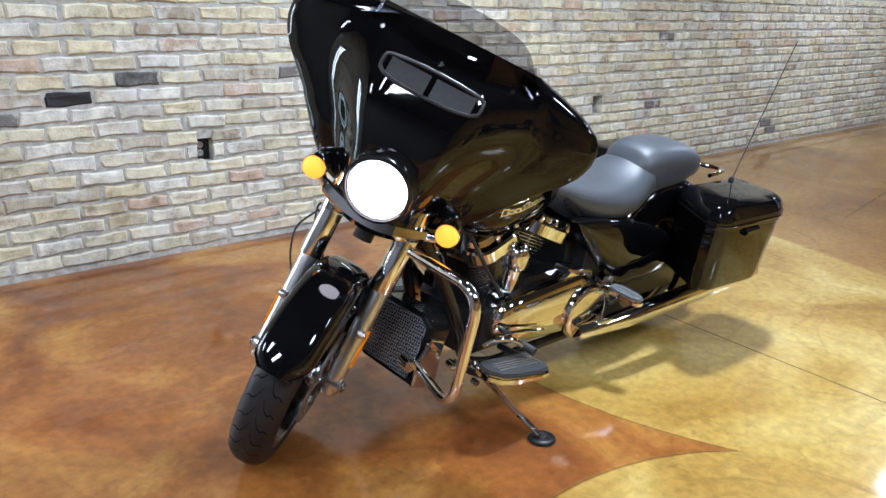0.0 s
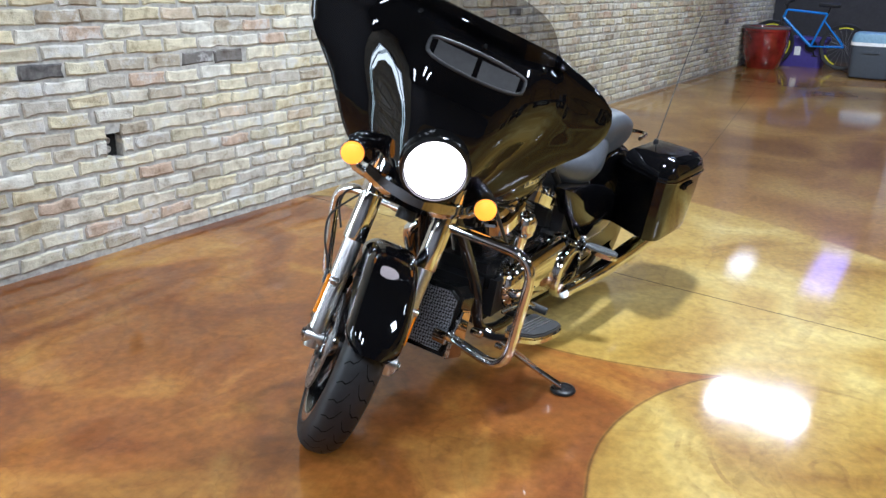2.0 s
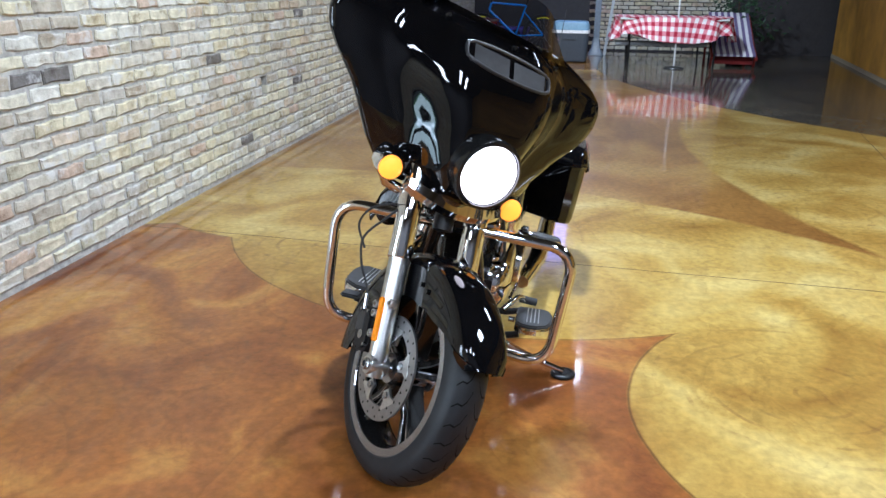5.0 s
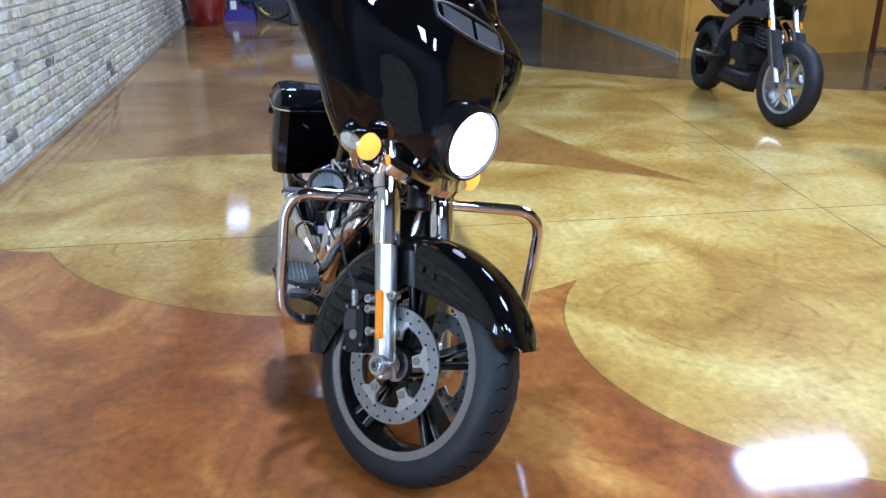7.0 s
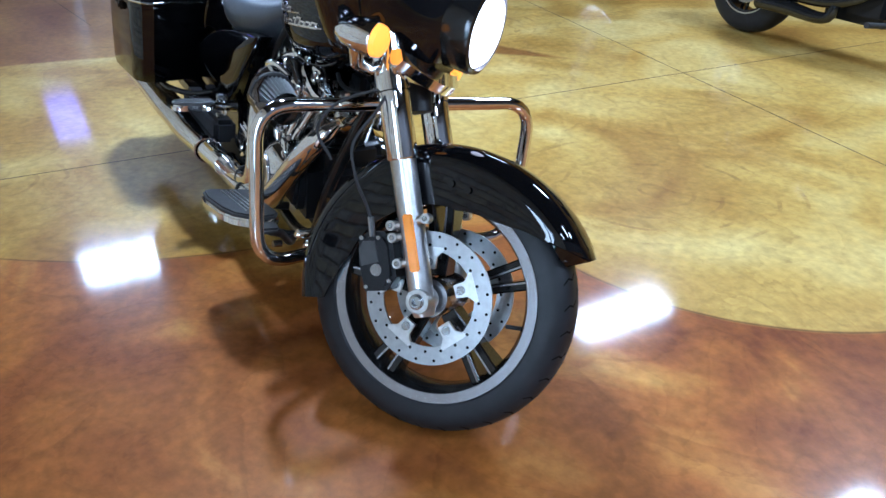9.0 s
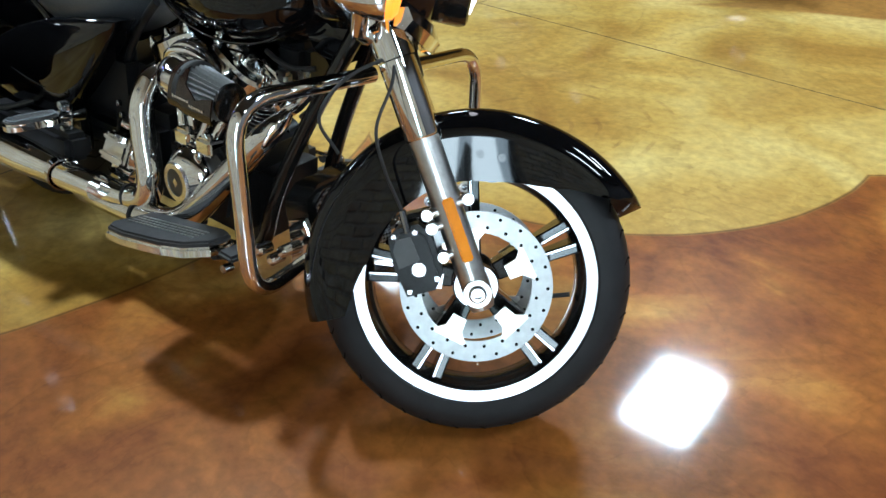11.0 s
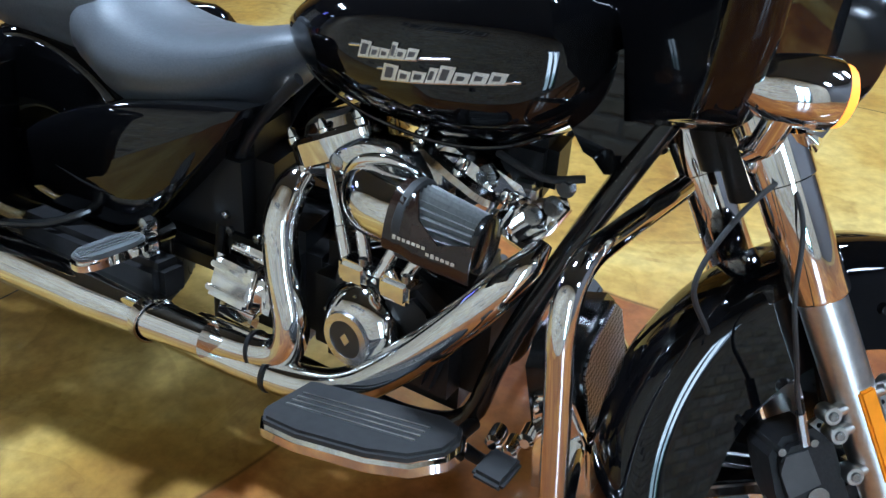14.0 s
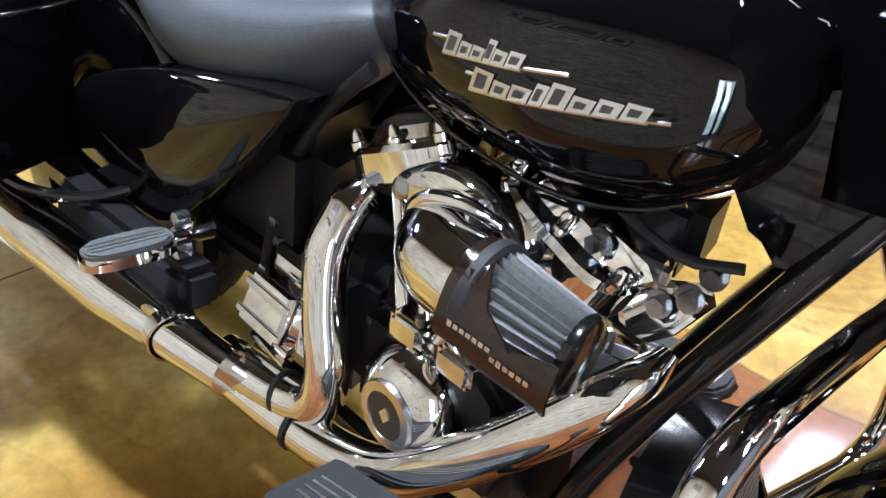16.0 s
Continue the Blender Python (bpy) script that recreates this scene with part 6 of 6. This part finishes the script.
# potted shrub behind it
shrub = thing("shrub", "dark green leafy shrub beside the lounger", "plant", (13.5, -3.0, 0))
part("pot", lathe([(0.0, 0.0), (0.14, 0.0), (0.18, 0.26), (0.17, 0.28), (0.0, 0.26)], 24), plastic, shrub)
part("stem", tube([(0, 0, 0.24), (0.02, 0.01, 0.6), (0.0, 0.04, 1.0)], [0.02, 0.014, 0.008], 8), simple("bark", (0.08, 0.05, 0.03), 0.9), shrub)
rnd = random.Random(3)
bm = bmesh.new()
for k in range(700):
    c = Vector((rnd.gauss(0, 0.20), rnd.gauss(0, 0.26), rnd.uniform(0.35, 1.25)))
    d = Vector((rnd.gauss(0, 1), rnd.gauss(0, 1), rnd.gauss(0, 0.6))).normalized()
    w = d.orthogonal().normalized() * 0.018
    q = [bm.verts.new(c + v) for v in (w * 0, d * 0.05 + w, d * 0.11, d * 0.05 - w)]
    bm.faces.new(q)
tagged(part("leaves", bm, simple("dark_leaf", (0.02, 0.05, 0.02), 0.5, vary=0.5, scale=6), shrub), kind="stuff")

# grey metal post between the bare dark end wall and the brick
post = thing("metal_post", "grey metal upright with flared foot", "post", (13.76, -0.54, 0))
grey_metal = simple("grey_painted_metal", (0.16, 0.19, 0.23), 0.4, vary=0.15)
part("shaft", box(0, 0, 1.2, 0.10, 0.11, 2.4, 0.01), grey_metal, post)
part("foot", loft([[(x * k, y * k, z) for x, y in superellipse(0, 0, 0.10, 0.11, 6, 20)] for z, k in ((0, 1.3), (0.03, 1.3), (0.12, 0.8), (0.3, 0.55))]), grey_metal, post)
part("angled_brace", box(0.05, -0.22, 0.55, 0.06, 0.05, 1.1, m=Matrix.Rotation(radians(6), 4, "X")), simple("pale_metal", (0.45, 0.48, 0.5), 0.4), post)


# ---- the other motorcycles ----
def plain_wheel(e, x, r, half, rim, m, lip, spokes, side=1, disc=steel):
    at = m @ Matrix.Translation((x, 0, r)) @ ACROSS
    pr = [(rim + (r - rim) * math.sin(math.pi * k / 12) ** 0.6, half * math.copysign(abs(math.cos(math.pi * k / 12)) ** 0.75, math.cos(math.pi * k / 12))) for k in range(13)]
    w = part("tyre", lathe(pr + [(rim - 0.01, -half * 0.8), (rim - 0.01, half * 0.8)], 48, at, closed=True), tyre_mat, e)
    part("rim", lathe([(rim - 0.025, -half * 0.8), (rim + 0.004, -half * 0.9), (rim + 0.004, half * 0.9), (rim - 0.025, half * 0.8)], 48, at, closed=True), lip, w)
    part("hub", lathe([(0.0, -0.06), (0.04, -0.06), (0.04, 0.06), (0.0, 0.06)], 20, at), alu, w)
    for k in range(spokes):
        a = 2 * math.pi * k / spokes
        for d in (-0.10, 0.10):
            p0, p1 = Vector((0.035 * math.cos(a + d), 0.035 * math.sin(a + d), 0)), Vector(((rim - 0.02) * math.cos(a + d), (rim - 0.02) * math.sin(a + d), 0))
            part("spoke", tube([at @ p0, at @ p1], 0.009, 8), lip, w)
    part("brake_disc", lathe([(0.08, -0.003), (0.145, -0.003), (0.145, 0.003), (0.08, 0.003)], 40, at @ Matrix.Translation((0, 0, 0.075 * side)), closed=True), disc, w)
    return w


def street_bike():
    e = tagged(new("street_motorcycle"), "dark naked street motorcycle with silver wheels parked by the ochre wall", "motorcycle")
    e.matrix_world = pose(5.22, -3.58, 0, 0, 0, 172.2) @ Matrix.Rotation(radians(-7), 4, "X")
    grey_frame = simple("grey_frame_paint", (0.028, 0.030, 0.035), 0.35)
    tn = Matrix.Translation((1.60, 0, 0)) @ Matrix.Rotation(radians(14), 4, "Z") @ Matrix.Translation((-1.60, 0, 0))
    plain_wheel(e, 0.0, 0.31, 0.085, 0.215, Matrix(), gloss_black, 5)
    plain_wheel(e, 1.60, 0.31, 0.06, 0.225, tn, alu, 6)
    for s in (1, -1):
        part("fork_leg", tube([tn @ Vector((1.60, s * 0.11, 0.31)), tn @ Vector((1.44, s * 0.11, 0.62)), tn @ Vector((1.28, s * 0.11, 0.95))], [0.028, 0.028, 0.022], 16), white_metal, e)
        part("fork_guard", loft([[tn @ Vector((1.60 - 0.5 * z + x, s * (0.105 + y), 0.31 + z)) for x, y in ((-0.045, -0.02), (0.06, -0.02), (0.06, 0.03), (-0.045, 0.03))] for z in (0.11, 0.2, 0.36)]), grey_frame, e)
        part("frame_spar", loft([[(x, s * (0.13 + 0.03 * k), z + dz) for dz, k in ((-0.06, 0), (-0.06, 1), (0.06, 1), (0.06, 0))] for x, z in ((1.25, 0.80), (0.9, 0.78), (0.55, 0.60), (0.45, 0.42))]), grey_frame, e)
        part("foot_peg", tube([(0.42, s * 0.14, 0.36), (0.40, s * 0.30, 0.38)], 0.014, 10), white_metal, e)
        part("swing_arm", tube([(0.5, s * 0.10, 0.38), (0.0, s * 0.11, 0.31)], 0.03, 12), grey_frame, e)
    part("caliper", box(1.53, 0.10, 0.36, 0.06, 0.05, 0.11, 0.01), white_metal, e)
    part("engine", box(0.85, 0, 0.44, 0.36, 0.26, 0.26, 0.06), black_metal, e)
    for k, x in enumerate((0.72, 1.0)):
        part("cylinder", lathe([(0.0, 0.0)] + [(0.088 if q % 2 else 0.074, 0.02 + 0.016 * q) for q in range(13)] + [(0.0, 0.24)], 24, axis((x, 0, 0.50), (0.35 * (-1 if k == 0 else 1), 0, 1))), black_metal, e)
    pipe = simple("heat_tinted_steel", (0.30, 0.24, 0.17), 0.25, 1.0, vary=0.3, scale=8)
    for s in (0.05, 0.12):
        part("header_pipe", tube(smooth_path([(1.05, s, 0.70), (1.18, s + 0.02, 0.60), (1.17, s + 0.03, 0.40), (1.0, s, 0.26), (0.75, 0, 0.22)], 6), 0.022, 12), pipe, e)
    part("muffler", box(0.72, 0, 0.20, 0.55, 0.18, 0.12, 0.04), black_metal, e)
    part("belly_pan", loft([[(x, y * w, 0.24 + 0.07 * z) for y, z in superellipse(0, 0, 0.11, 1, 3, 16)] for x, w in ((1.02, 0.4), (0.94, 1.0), (0.62, 1.0))]), black_metal, e)
    disc_at = tn @ Matrix.Translation((1.60, 0, 0.31)) @ ACROSS @ Matrix.Translation((0, 0, 0.045))
    part("perimeter_disc", lathe([(0.165, -0.003), (0.207, -0.003), (0.207, 0.003), (0.165, 0.003)], 48, disc_at, closed=True), steel, e)
    for s in (1, -1):
        part("fork_reflector", tube([tn @ Vector((1.415, s * 0.139, 0.69)), tn @ Vector((1.395, s * 0.139, 0.73))], 0.012, 8), amber, e)
        part("exhaust_bracket", box(0.46, s * 0.15, 0.44, 0.10, 0.03, 0.03, 0.008), white_metal, e)
    part("fuel_tank", loft([[(x, y * w, 0.86 + h * z) for y, z in superellipse(0, 0, 0.16, 0.13, 2.6, 24)] for x, w, h in ((0.52, 0.4, 0.5), (0.7, 0.9, 1), (1.0, 1.05, 1.1), (1.18, 0.7, 0.8))]), paint, e)
    part("seat", loft([[(x, y * w, 0.82 + z + dz) for y, z in superellipse(0, 0, 0.13, 0.05, 3, 20)] for x, w, dz in ((0.58, 0.6, 0), (0.35, 1, 0.0), (0.05, 0.9, 0.08), (-0.22, 0.6, 0.12))]), leather, e)
    part("tail", loft([[(x, y * w, 0.74 + z + dz) for y, z in superellipse(0, 0, 0.12, 0.05, 4, 20)] for x, w, dz in ((0.3, 1, 0), (-0.1, 0.8, 0.08), (-0.32, 0.4, 0.14))]), black_metal, e)
    part("rear_hugger", lathe([(0.335, -0.09), (0.345, -0.09), (0.345, 0.09), (0.335, 0.09)], 16, Matrix.Translation((0, 0, 0.31)) @ ACROSS, closed=True, a0=radians(-150), a1=radians(-60)), black_metal, e)
    part("tail_light", box(-0.33, 0, 0.88, 0.04, 0.14, 0.05, 0.01), black_metal, e)
    part("handlebar", tube(smooth_path([(1.15, -0.36, 1.02), (1.24, -0.12, 1.02), (1.24, 0.12, 1.02), (1.15, 0.36, 1.02)], 5), 0.013, 12), black_metal, e)
    part("headlight", lathe([(0.0, -0.10), (0.07, -0.08), (0.09, 0.0), (0.085, 0.02), (0.0, 0.03)], 28, axis((1.38, 0.0, 0.93), (1, 0.1, 0))), black_metal, e)


def cruiser():
    e = tagged(new("cruiser_motorcycle"), "black low cruiser motorcycle with black exhaust pipes", "motorcycle")
    e.matrix_world = pose(2.31, -3.47, 0, 0, 0, 180) @ Matrix.Rotation(radians(-6), 4, "X")
    plain_wheel(e, 0.0, 0.325, 0.075, 0.215, Matrix(), gloss_black, 7, -1)
    part("rim_lip", lathe([(0.205, 0.0), (0.219, 0.0), (0.219, 0.005), (0.205, 0.005)], 48, Matrix.Translation((0, -0.071, 0.325)) @ ACROSS, closed=True), alu, e)
    plain_wheel(e, 1.60, 0.325, 0.055, 0.225, Matrix(), gloss_black, 7, -1, gloss_black)
    for s in (1, -1):
        part("fork_leg", tube([(1.60, s * 0.11, 0.325), (1.28, s * 0.11, 0.92)], 0.026, 14), black_metal, e)
        part("swing_arm", tube([(0.5, s * 0.12, 0.33), (0.0, s * 0.12, 0.325)], 0.025, 12), black_metal, e)
        spring = [(0.10 + 0.10 * t + 0.022 * math.cos(40 * t) * 0.8, s * 0.15 + 0.022 * math.sin(40 * t), 0.34 + 0.30 * t) for t in np.linspace(0, 1, 90)]
        part("shock_spring", tube(spring, 0.006, 6), gloss_black, e)
        part("shock_body", tube([(0.10, s * 0.15, 0.33), (0.20, s * 0.15, 0.65)], 0.014, 12), white_metal, e)
        part("fender_strut", tube([(0.5, s * 0.12, 0.62), (0.05, s * 0.12, 0.66), (-0.22, s * 0.11, 0.60)], 0.02, 10), black_metal, e)
    part("rear_fender", lathe([(0.36, -0.10), (0.375, -0.09), (0.38, 0.0), (0.375, 0.09), (0.36, 0.10), (0.355, 0.0)], 28, Matrix.Translation((0, 0, 0.335)) @ ACROSS, closed=True, a0=radians(-165), a1=radians(-30)), paint, e)
    for k, (x, z) in enumerate(((0.30, 0.31), (0.34, 0.23))):
        part("exhaust_pipe", tube(smooth_path([(0.95 - 0.2 * k, -0.13, 0.55), (0.92 - 0.2 * k, -0.19, 0.40), (0.7, -0.20, z), (x + 0.1, -0.20, z), (0.12 + 0.1 * k, -0.20, z)], 6), [0.022, 0.024, 0.03, 0.04, 0.042], 16), gloss_black, e)
    part("engine", box(0.78, 0, 0.36, 0.46, 0.30, 0.28, 0.05), black_metal, e)
    for sg in (-1, 1):
        m = axis((0.78, 0, 0.40), (0.40 * sg, 0, 0.92), (1, 0, 0))
        part("cylinder", lathe([(0.0, 0.0)] + [(0.085 if k % 2 else 0.072, 0.10 + 0.012 * k) for k in range(16)] + [(0.0, 0.30)], 24, m), black_metal, e)
        part("rocker_cover", prism(superellipse(0, 0, 0.09, 0.11, 4, 24), m @ Matrix.Translation((0, 0, 0.29)), 0.06, r=0.01), black_metal, e)
    part("air_cleaner", lathe([(0.0, 0.0), (0.075, 0.0), (0.075, 0.05), (0.06, 0.065), (0.0, 0.07)], 28, axis((0.80, -0.14, 0.58), (0, -1, 0))), gloss_black, e)
    part("foot_peg", tube([(1.02, -0.14, 0.25), (1.03, -0.34, 0.26)], 0.016, 10), rubber, e)
    part("side_stand", tube([(0.9, 0.14, 0.2), (0.86, 0.36, 0.05)], 0.012, 10), black_metal, e)
    part("fuel_tank", loft([[(x, y * w, 0.80 + h * z) for y, z in superellipse(0, 0, 0.14, 0.11, 2.4, 24)] for x, w, h in ((0.50, 0.4, 0.4), (0.7, 0.9, 0.9), (0.95, 1.0, 1.0), (1.16, 0.5, 0.6))]), paint, e)
    part("seat", loft([[(x, y * w, 0.66 + z + dz) for y, z in superellipse(0, 0, 0.15, 0.05, 3, 20)] for x, w, dz in ((0.56, 0.5, 0.04), (0.4, 0.9, 0), (0.22, 1.0, 0.02), (0.1, 0.7, 0.08))]), leather, e)
    part("handlebar", tube(smooth_path([(1.02, -0.40, 1.02), (1.20, -0.12, 1.0), (1.20, 0.12, 1.0), (1.02, 0.40, 1.02)], 5), 0.013, 12), black_metal, e)
    part("headlight", lathe([(0.0, -0.08), (0.06, -0.07), (0.085, 0.0), (0.0, 0.03)], 28, axis((1.40, 0, 0.86), (1, 0, 0))), gloss_black, e)
    part("turn_signal", tube([(-0.18, -0.10, 0.66), (-0.18, -0.22, 0.66), (-0.16, -0.23, 0.66), (-0.24, -0.23, 0.66)], [0.008, 0.008, 0.026, 0.026], 12), gloss_black, e)


street_bike()
cruiser()
# framed panel on the ochre wall
panel = tagged(new("door_1"), "ochre door panel with dark red-brown frame", "door", kind="structure")
frame_brown = simple("red_brown_frame", (0.10, 0.025, 0.015), 0.5)
for y in (-6.72, -7.93):
    part("frame_post", box(7.07, y, 1.05, 0.06, 0.05, 2.1), frame_brown, panel, smooth=0)
part("frame_head", box(7.07, -7.325, 2.12, 0.06, 1.26, 0.05), frame_brown, panel, smooth=0)
part("threshold", box(7.06, -7.325, 0.03, 0.07, 1.16, 0.05), alu, panel, smooth=0)


# ---- the bricks of the wall ----
def brick_material(name, per_island):
    m, n, l, b = mat(name)
    if per_island:
        r = n.new("ShaderNodeNewGeometry").outputs["Random Per Island"]
    else:
        r = n.new("ShaderNodeObjectInfo").outputs["Random"]
    tones = [(0.0, (0.50, 0.47, 0.35)), (0.10, (0.60, 0.57, 0.43)), (0.20, (0.43, 0.39, 0.31)), (0.28, (0.63, 0.60, 0.48)), (0.42, (0.55, 0.52, 0.43)), (0.52, (0.58, 0.53, 0.37)),
             (0.62, (0.62, 0.61, 0.54)), (0.73, (0.53, 0.45, 0.34)), (0.80, (0.47, 0.45, 0.39)), (0.87, (0.62, 0.58, 0.43)), (0.95, (0.50, 0.39, 0.30)), (0.985, (0.16, 0.15, 0.14))]
    base = ramp(n, l, r, tones)
    for nd in n:
        if nd.bl_idname == "ShaderNodeValToRGB":
            nd.color_ramp.interpolation = "CONSTANT"
    pos = n.new("ShaderNodeNewGeometry").outputs["Position"]
    t = noise_tex(n, l, 16, 6, 0.65, pos)
    t2 = noise_tex(n, l, 90, 4, 0.6, pos)
    blot = ramp(n, l, t.outputs["Fac"], [(0.30, (0.50, 0.46, 0.40)), (0.42, (0.86, 0.84, 0.80)), (0.54, (1.02, 1.01, 0.98)), (0.68, (1.25, 1.24, 1.22))])
    k = n.new("ShaderNodeMix")
    k.data_type, k.blend_type = "RGBA", "MULTIPLY"
    k.inputs["Factor"].default_value = 1.0
    l.new(base, k.inputs["A"])
    l.new(blot, k.inputs["B"])
    # brown stains that run over several bricks
    st = ramp(n, l, noise_tex(n, l, 4.5, 6, 0.7, pos).outputs["Fac"], [(0.54, (1, 1, 1)), (0.66, (0.66, 0.57, 0.46))])
    ks = n.new("ShaderNodeMix")
    ks.data_type, ks.blend_type = "RGBA", "MULTIPLY"
    ks.inputs["Factor"].default_value = 0.8
    l.new(k.outputs["Result"], ks.inputs["A"])
    l.new(st, ks.inputs["B"])
    k = ks
    # smeared mortar on the faces
    sm = ramp(n, l, noise_tex(n, l, 7, 5, 0.7, pos).outputs["Fac"], [(0.54, (0, 0, 0)), (0.64, (0.75, 0.75, 0.75))])
    k2 = n.new("ShaderNodeMix")
    k2.data_type = "RGBA"
    l.new(sm, k2.inputs["Factor"])
    l.new(k.outputs["Result"], k2.inputs["A"])
    k2.inputs["B"].default_value = (0.60, 0.60, 0.57, 1)
    l.new(k2.outputs["Result"], b.inputs["Base Color"])
    b.inputs["Roughness"].default_value = 0.85
    bump(n, l, b, t2.outputs["Fac"], 0.8, 0.004)
    return m


brick_one = brick_material("pale_brick", False)
brick_many = brick_material("pale_brick_rows", True)
COURSE, MODULE, BL, BH = 0.0764, 0.2155, 0.200, 0.0600


def brick_shape(rnd):
    """A worn brick lying along x, its face towards -y at y = 0."""
    vs, fs = [], []
    outer, inner = [], []
    for u, w in ((-1, -1), (-0.35, -1), (0.35, -1), (1, -1), (1, 0), (1, 1), (0.35, 1), (-0.35, 1), (-1, 1), (-1, 0)):
        dx, dz = rnd.gauss(0, 0.0038), rnd.gauss(0, 0.0034)
        outer.append((u * BL / 2 + dx, 0.006 + abs(rnd.gauss(0, 0.0015)), w * BH / 2 + dz))
        inner.append((u * (BL / 2 - 0.008) + dx, rnd.gauss(0, 0.0018), w * (BH / 2 - 0.007) + dz))
    back = [(x, 0.05, z) for x, _, z in outer]
    vs = inner + outer + back
    n = 10
    fs.append(tuple(range(n)))
    for k in range(n):
        j = (k + 1) % n
        fs.append((k, n + k, n + j, j))
        fs.append((n + k, 2 * n + k, 2 * n + j, n + j))
    return vs, fs


rnd = random.Random(21)
shapes = [brick_shape(rnd) for _ in range(14)]
brick_meshes = []
for vs, fs in shapes:
    me = bpy.data.meshes.new("brick")
    me.from_pydata(vs, [], fs)
    me.materials.append(brick_one)
    brick_meshes.append(me)
dark_brick = simple("black_brick", (0.015, 0.015, 0.016), 0.6, vary=0.4, scale=40, bumpy=0.4)
grey_brick = simple("charcoal_brick", (0.10, 0.095, 0.09), 0.8, vary=0.7, scale=25, bumpy=0.4)


def clear_of(x, z, holes):
    return all(x + BL / 2 < a + 0.012 or x - BL / 2 > b - 0.012 or z + BH / 2 < c + 0.012 or z - BH / 2 > d - 0.012 for a, b, c, d in holes)


big_v, big_f = [], []
row = 0
while 0.034 + row * COURSE + BH < CEIL:
    z = 0.034 + row * COURSE + BH / 2
    start = 0.105 + (0.0 if row % 2 == 0 else MODULE / 2) - 28 * MODULE
    for k in range(100):
        x = start + k * MODULE + rnd.gauss(0, 0.004)
        if x < X0 or x > X1:
            continue
        pick = rnd.randrange(len(shapes))
        dy, dz = rnd.gauss(0, 0.0015), rnd.gauss(0, 0.0015)
        if not clear_of(x, z, (SOCKET, GAP, GLASS)):
            # cut bricks on both sides of an opening
            for a, b, c, d in (SOCKET, GAP, GLASS):
                if min(z + BH / 2, d) - max(z - BH / 2, c) < 0.012:
                    continue
                for lo, hi in ((x - BL / 2, min(x + BL / 2, a)), (max(x - BL / 2, b), x + BL / 2)):
                    if x + BL / 2 > a and x - BL / 2 < b and hi - lo > 0.03:
                        ob = new("brick", brick_meshes[pick])
                        ob.parent = wall_north
                        ob.location = ((lo + hi) / 2, WALL_Y + dy, z + dz)
                        ob.scale = ((hi - lo) / BL, 1, 1)
            if not all(x + BL / 2 < a or x - BL / 2 > b or min(z + BH / 2, d) - max(z - BH / 2, c) < 0.012 for a, b, c, d in (SOCKET, GAP, GLASS)):
                continue
        if -0.35 < x < 3.35 and row < 16:
            ob = new("brick", brick_meshes[pick])
            ob.parent = wall_north
            ob.location = (x, WALL_Y + dy, z + dz)
            ob.rotation_euler = (0, rnd.gauss(0, 0.006), 0)
            if row == 10 and abs(x - 0.105) < 0.03:
                ob.material_slots[0].link = "OBJECT"
                ob.material_slots[0].material = dark_brick
            if (row == 11 and abs(x - 0.43) < 0.06) or (row == 4 and abs(x - 0.21) < 0.06) or (row == 9 and abs(x - 1.85) < 0.08):
                ob.material_slots[0].link = "OBJECT"
                ob.material_slots[0].material = grey_brick
        else:
            vs, fs = shapes[pick]
            o = len(big_v)
            big_v += [(x + a, WALL_Y + dy + b, z + dz + c) for a, b, c in vs]
            big_f += [tuple(i + o for i in f) for f in fs]
    row += 1
# the short brick stretch on the end wall, seen behind the table
row = 0
while 0.034 + row * COURSE + BH < CEIL:
    z = 0.034 + row * COURSE + BH / 2
    for k in range(12):
        y = -2.95 + (k + (0.5 if row % 2 else 0)) * MODULE
        vs, fs = shapes[rnd.randrange(len(shapes))]
        o = len(big_v)
        big_v += [(X1 - 0.012 + b, y - a, z + c) for a, b, c in vs]
        big_f += [tuple(i + o for i in f) for f in fs]
    row += 1
me = bpy.data.meshes.new("brick_rows")
me.from_pydata(big_v, [], big_f)
me.materials.append(brick_many)
rows_ob = tagged(new("brick_rows", me), "rows of pale worn bricks", kind="stuff")
rows_ob.parent = wall_north

# socket in its rough hole, and the empty hole further along
sock = tagged(new("power_socket"), "double power socket set in a rough hole in the brick", "socket")
sx, sz = (SOCKET[0] + SOCKET[1]) / 2, (SOCKET[2] + SOCKET[3]) / 2
# near-black colour puts the shade of the deep hole into the box
part("box", box(sx, WALL_Y + 0.10, sz, 0.085, 0.08, 0.118), simple("recess_shade", (0.006, 0.006, 0.006), 0.8), sock, smooth=0)
face = simple("grey_socket_face", (0.30, 0.28, 0.25), 0.5)
for dz in (-0.021, 0.021):
    part("outlet_face", lathe([(0.0, 0.0), (0.017, 0.0), (0.017, 0.012), (0.015, 0.014), (0.0, 0.014)], 20, axis((sx - 0.012, WALL_Y + 0.060, sz + dz), (0, -1, 0))), face, sock)
    for dx in (-0.006, 0.006):
        part("slot", box(sx - 0.012 + dx, WALL_Y + 0.0455, sz + dz + 0.003, 0.0025, 0.002, 0.010), plastic, sock, smooth=0)
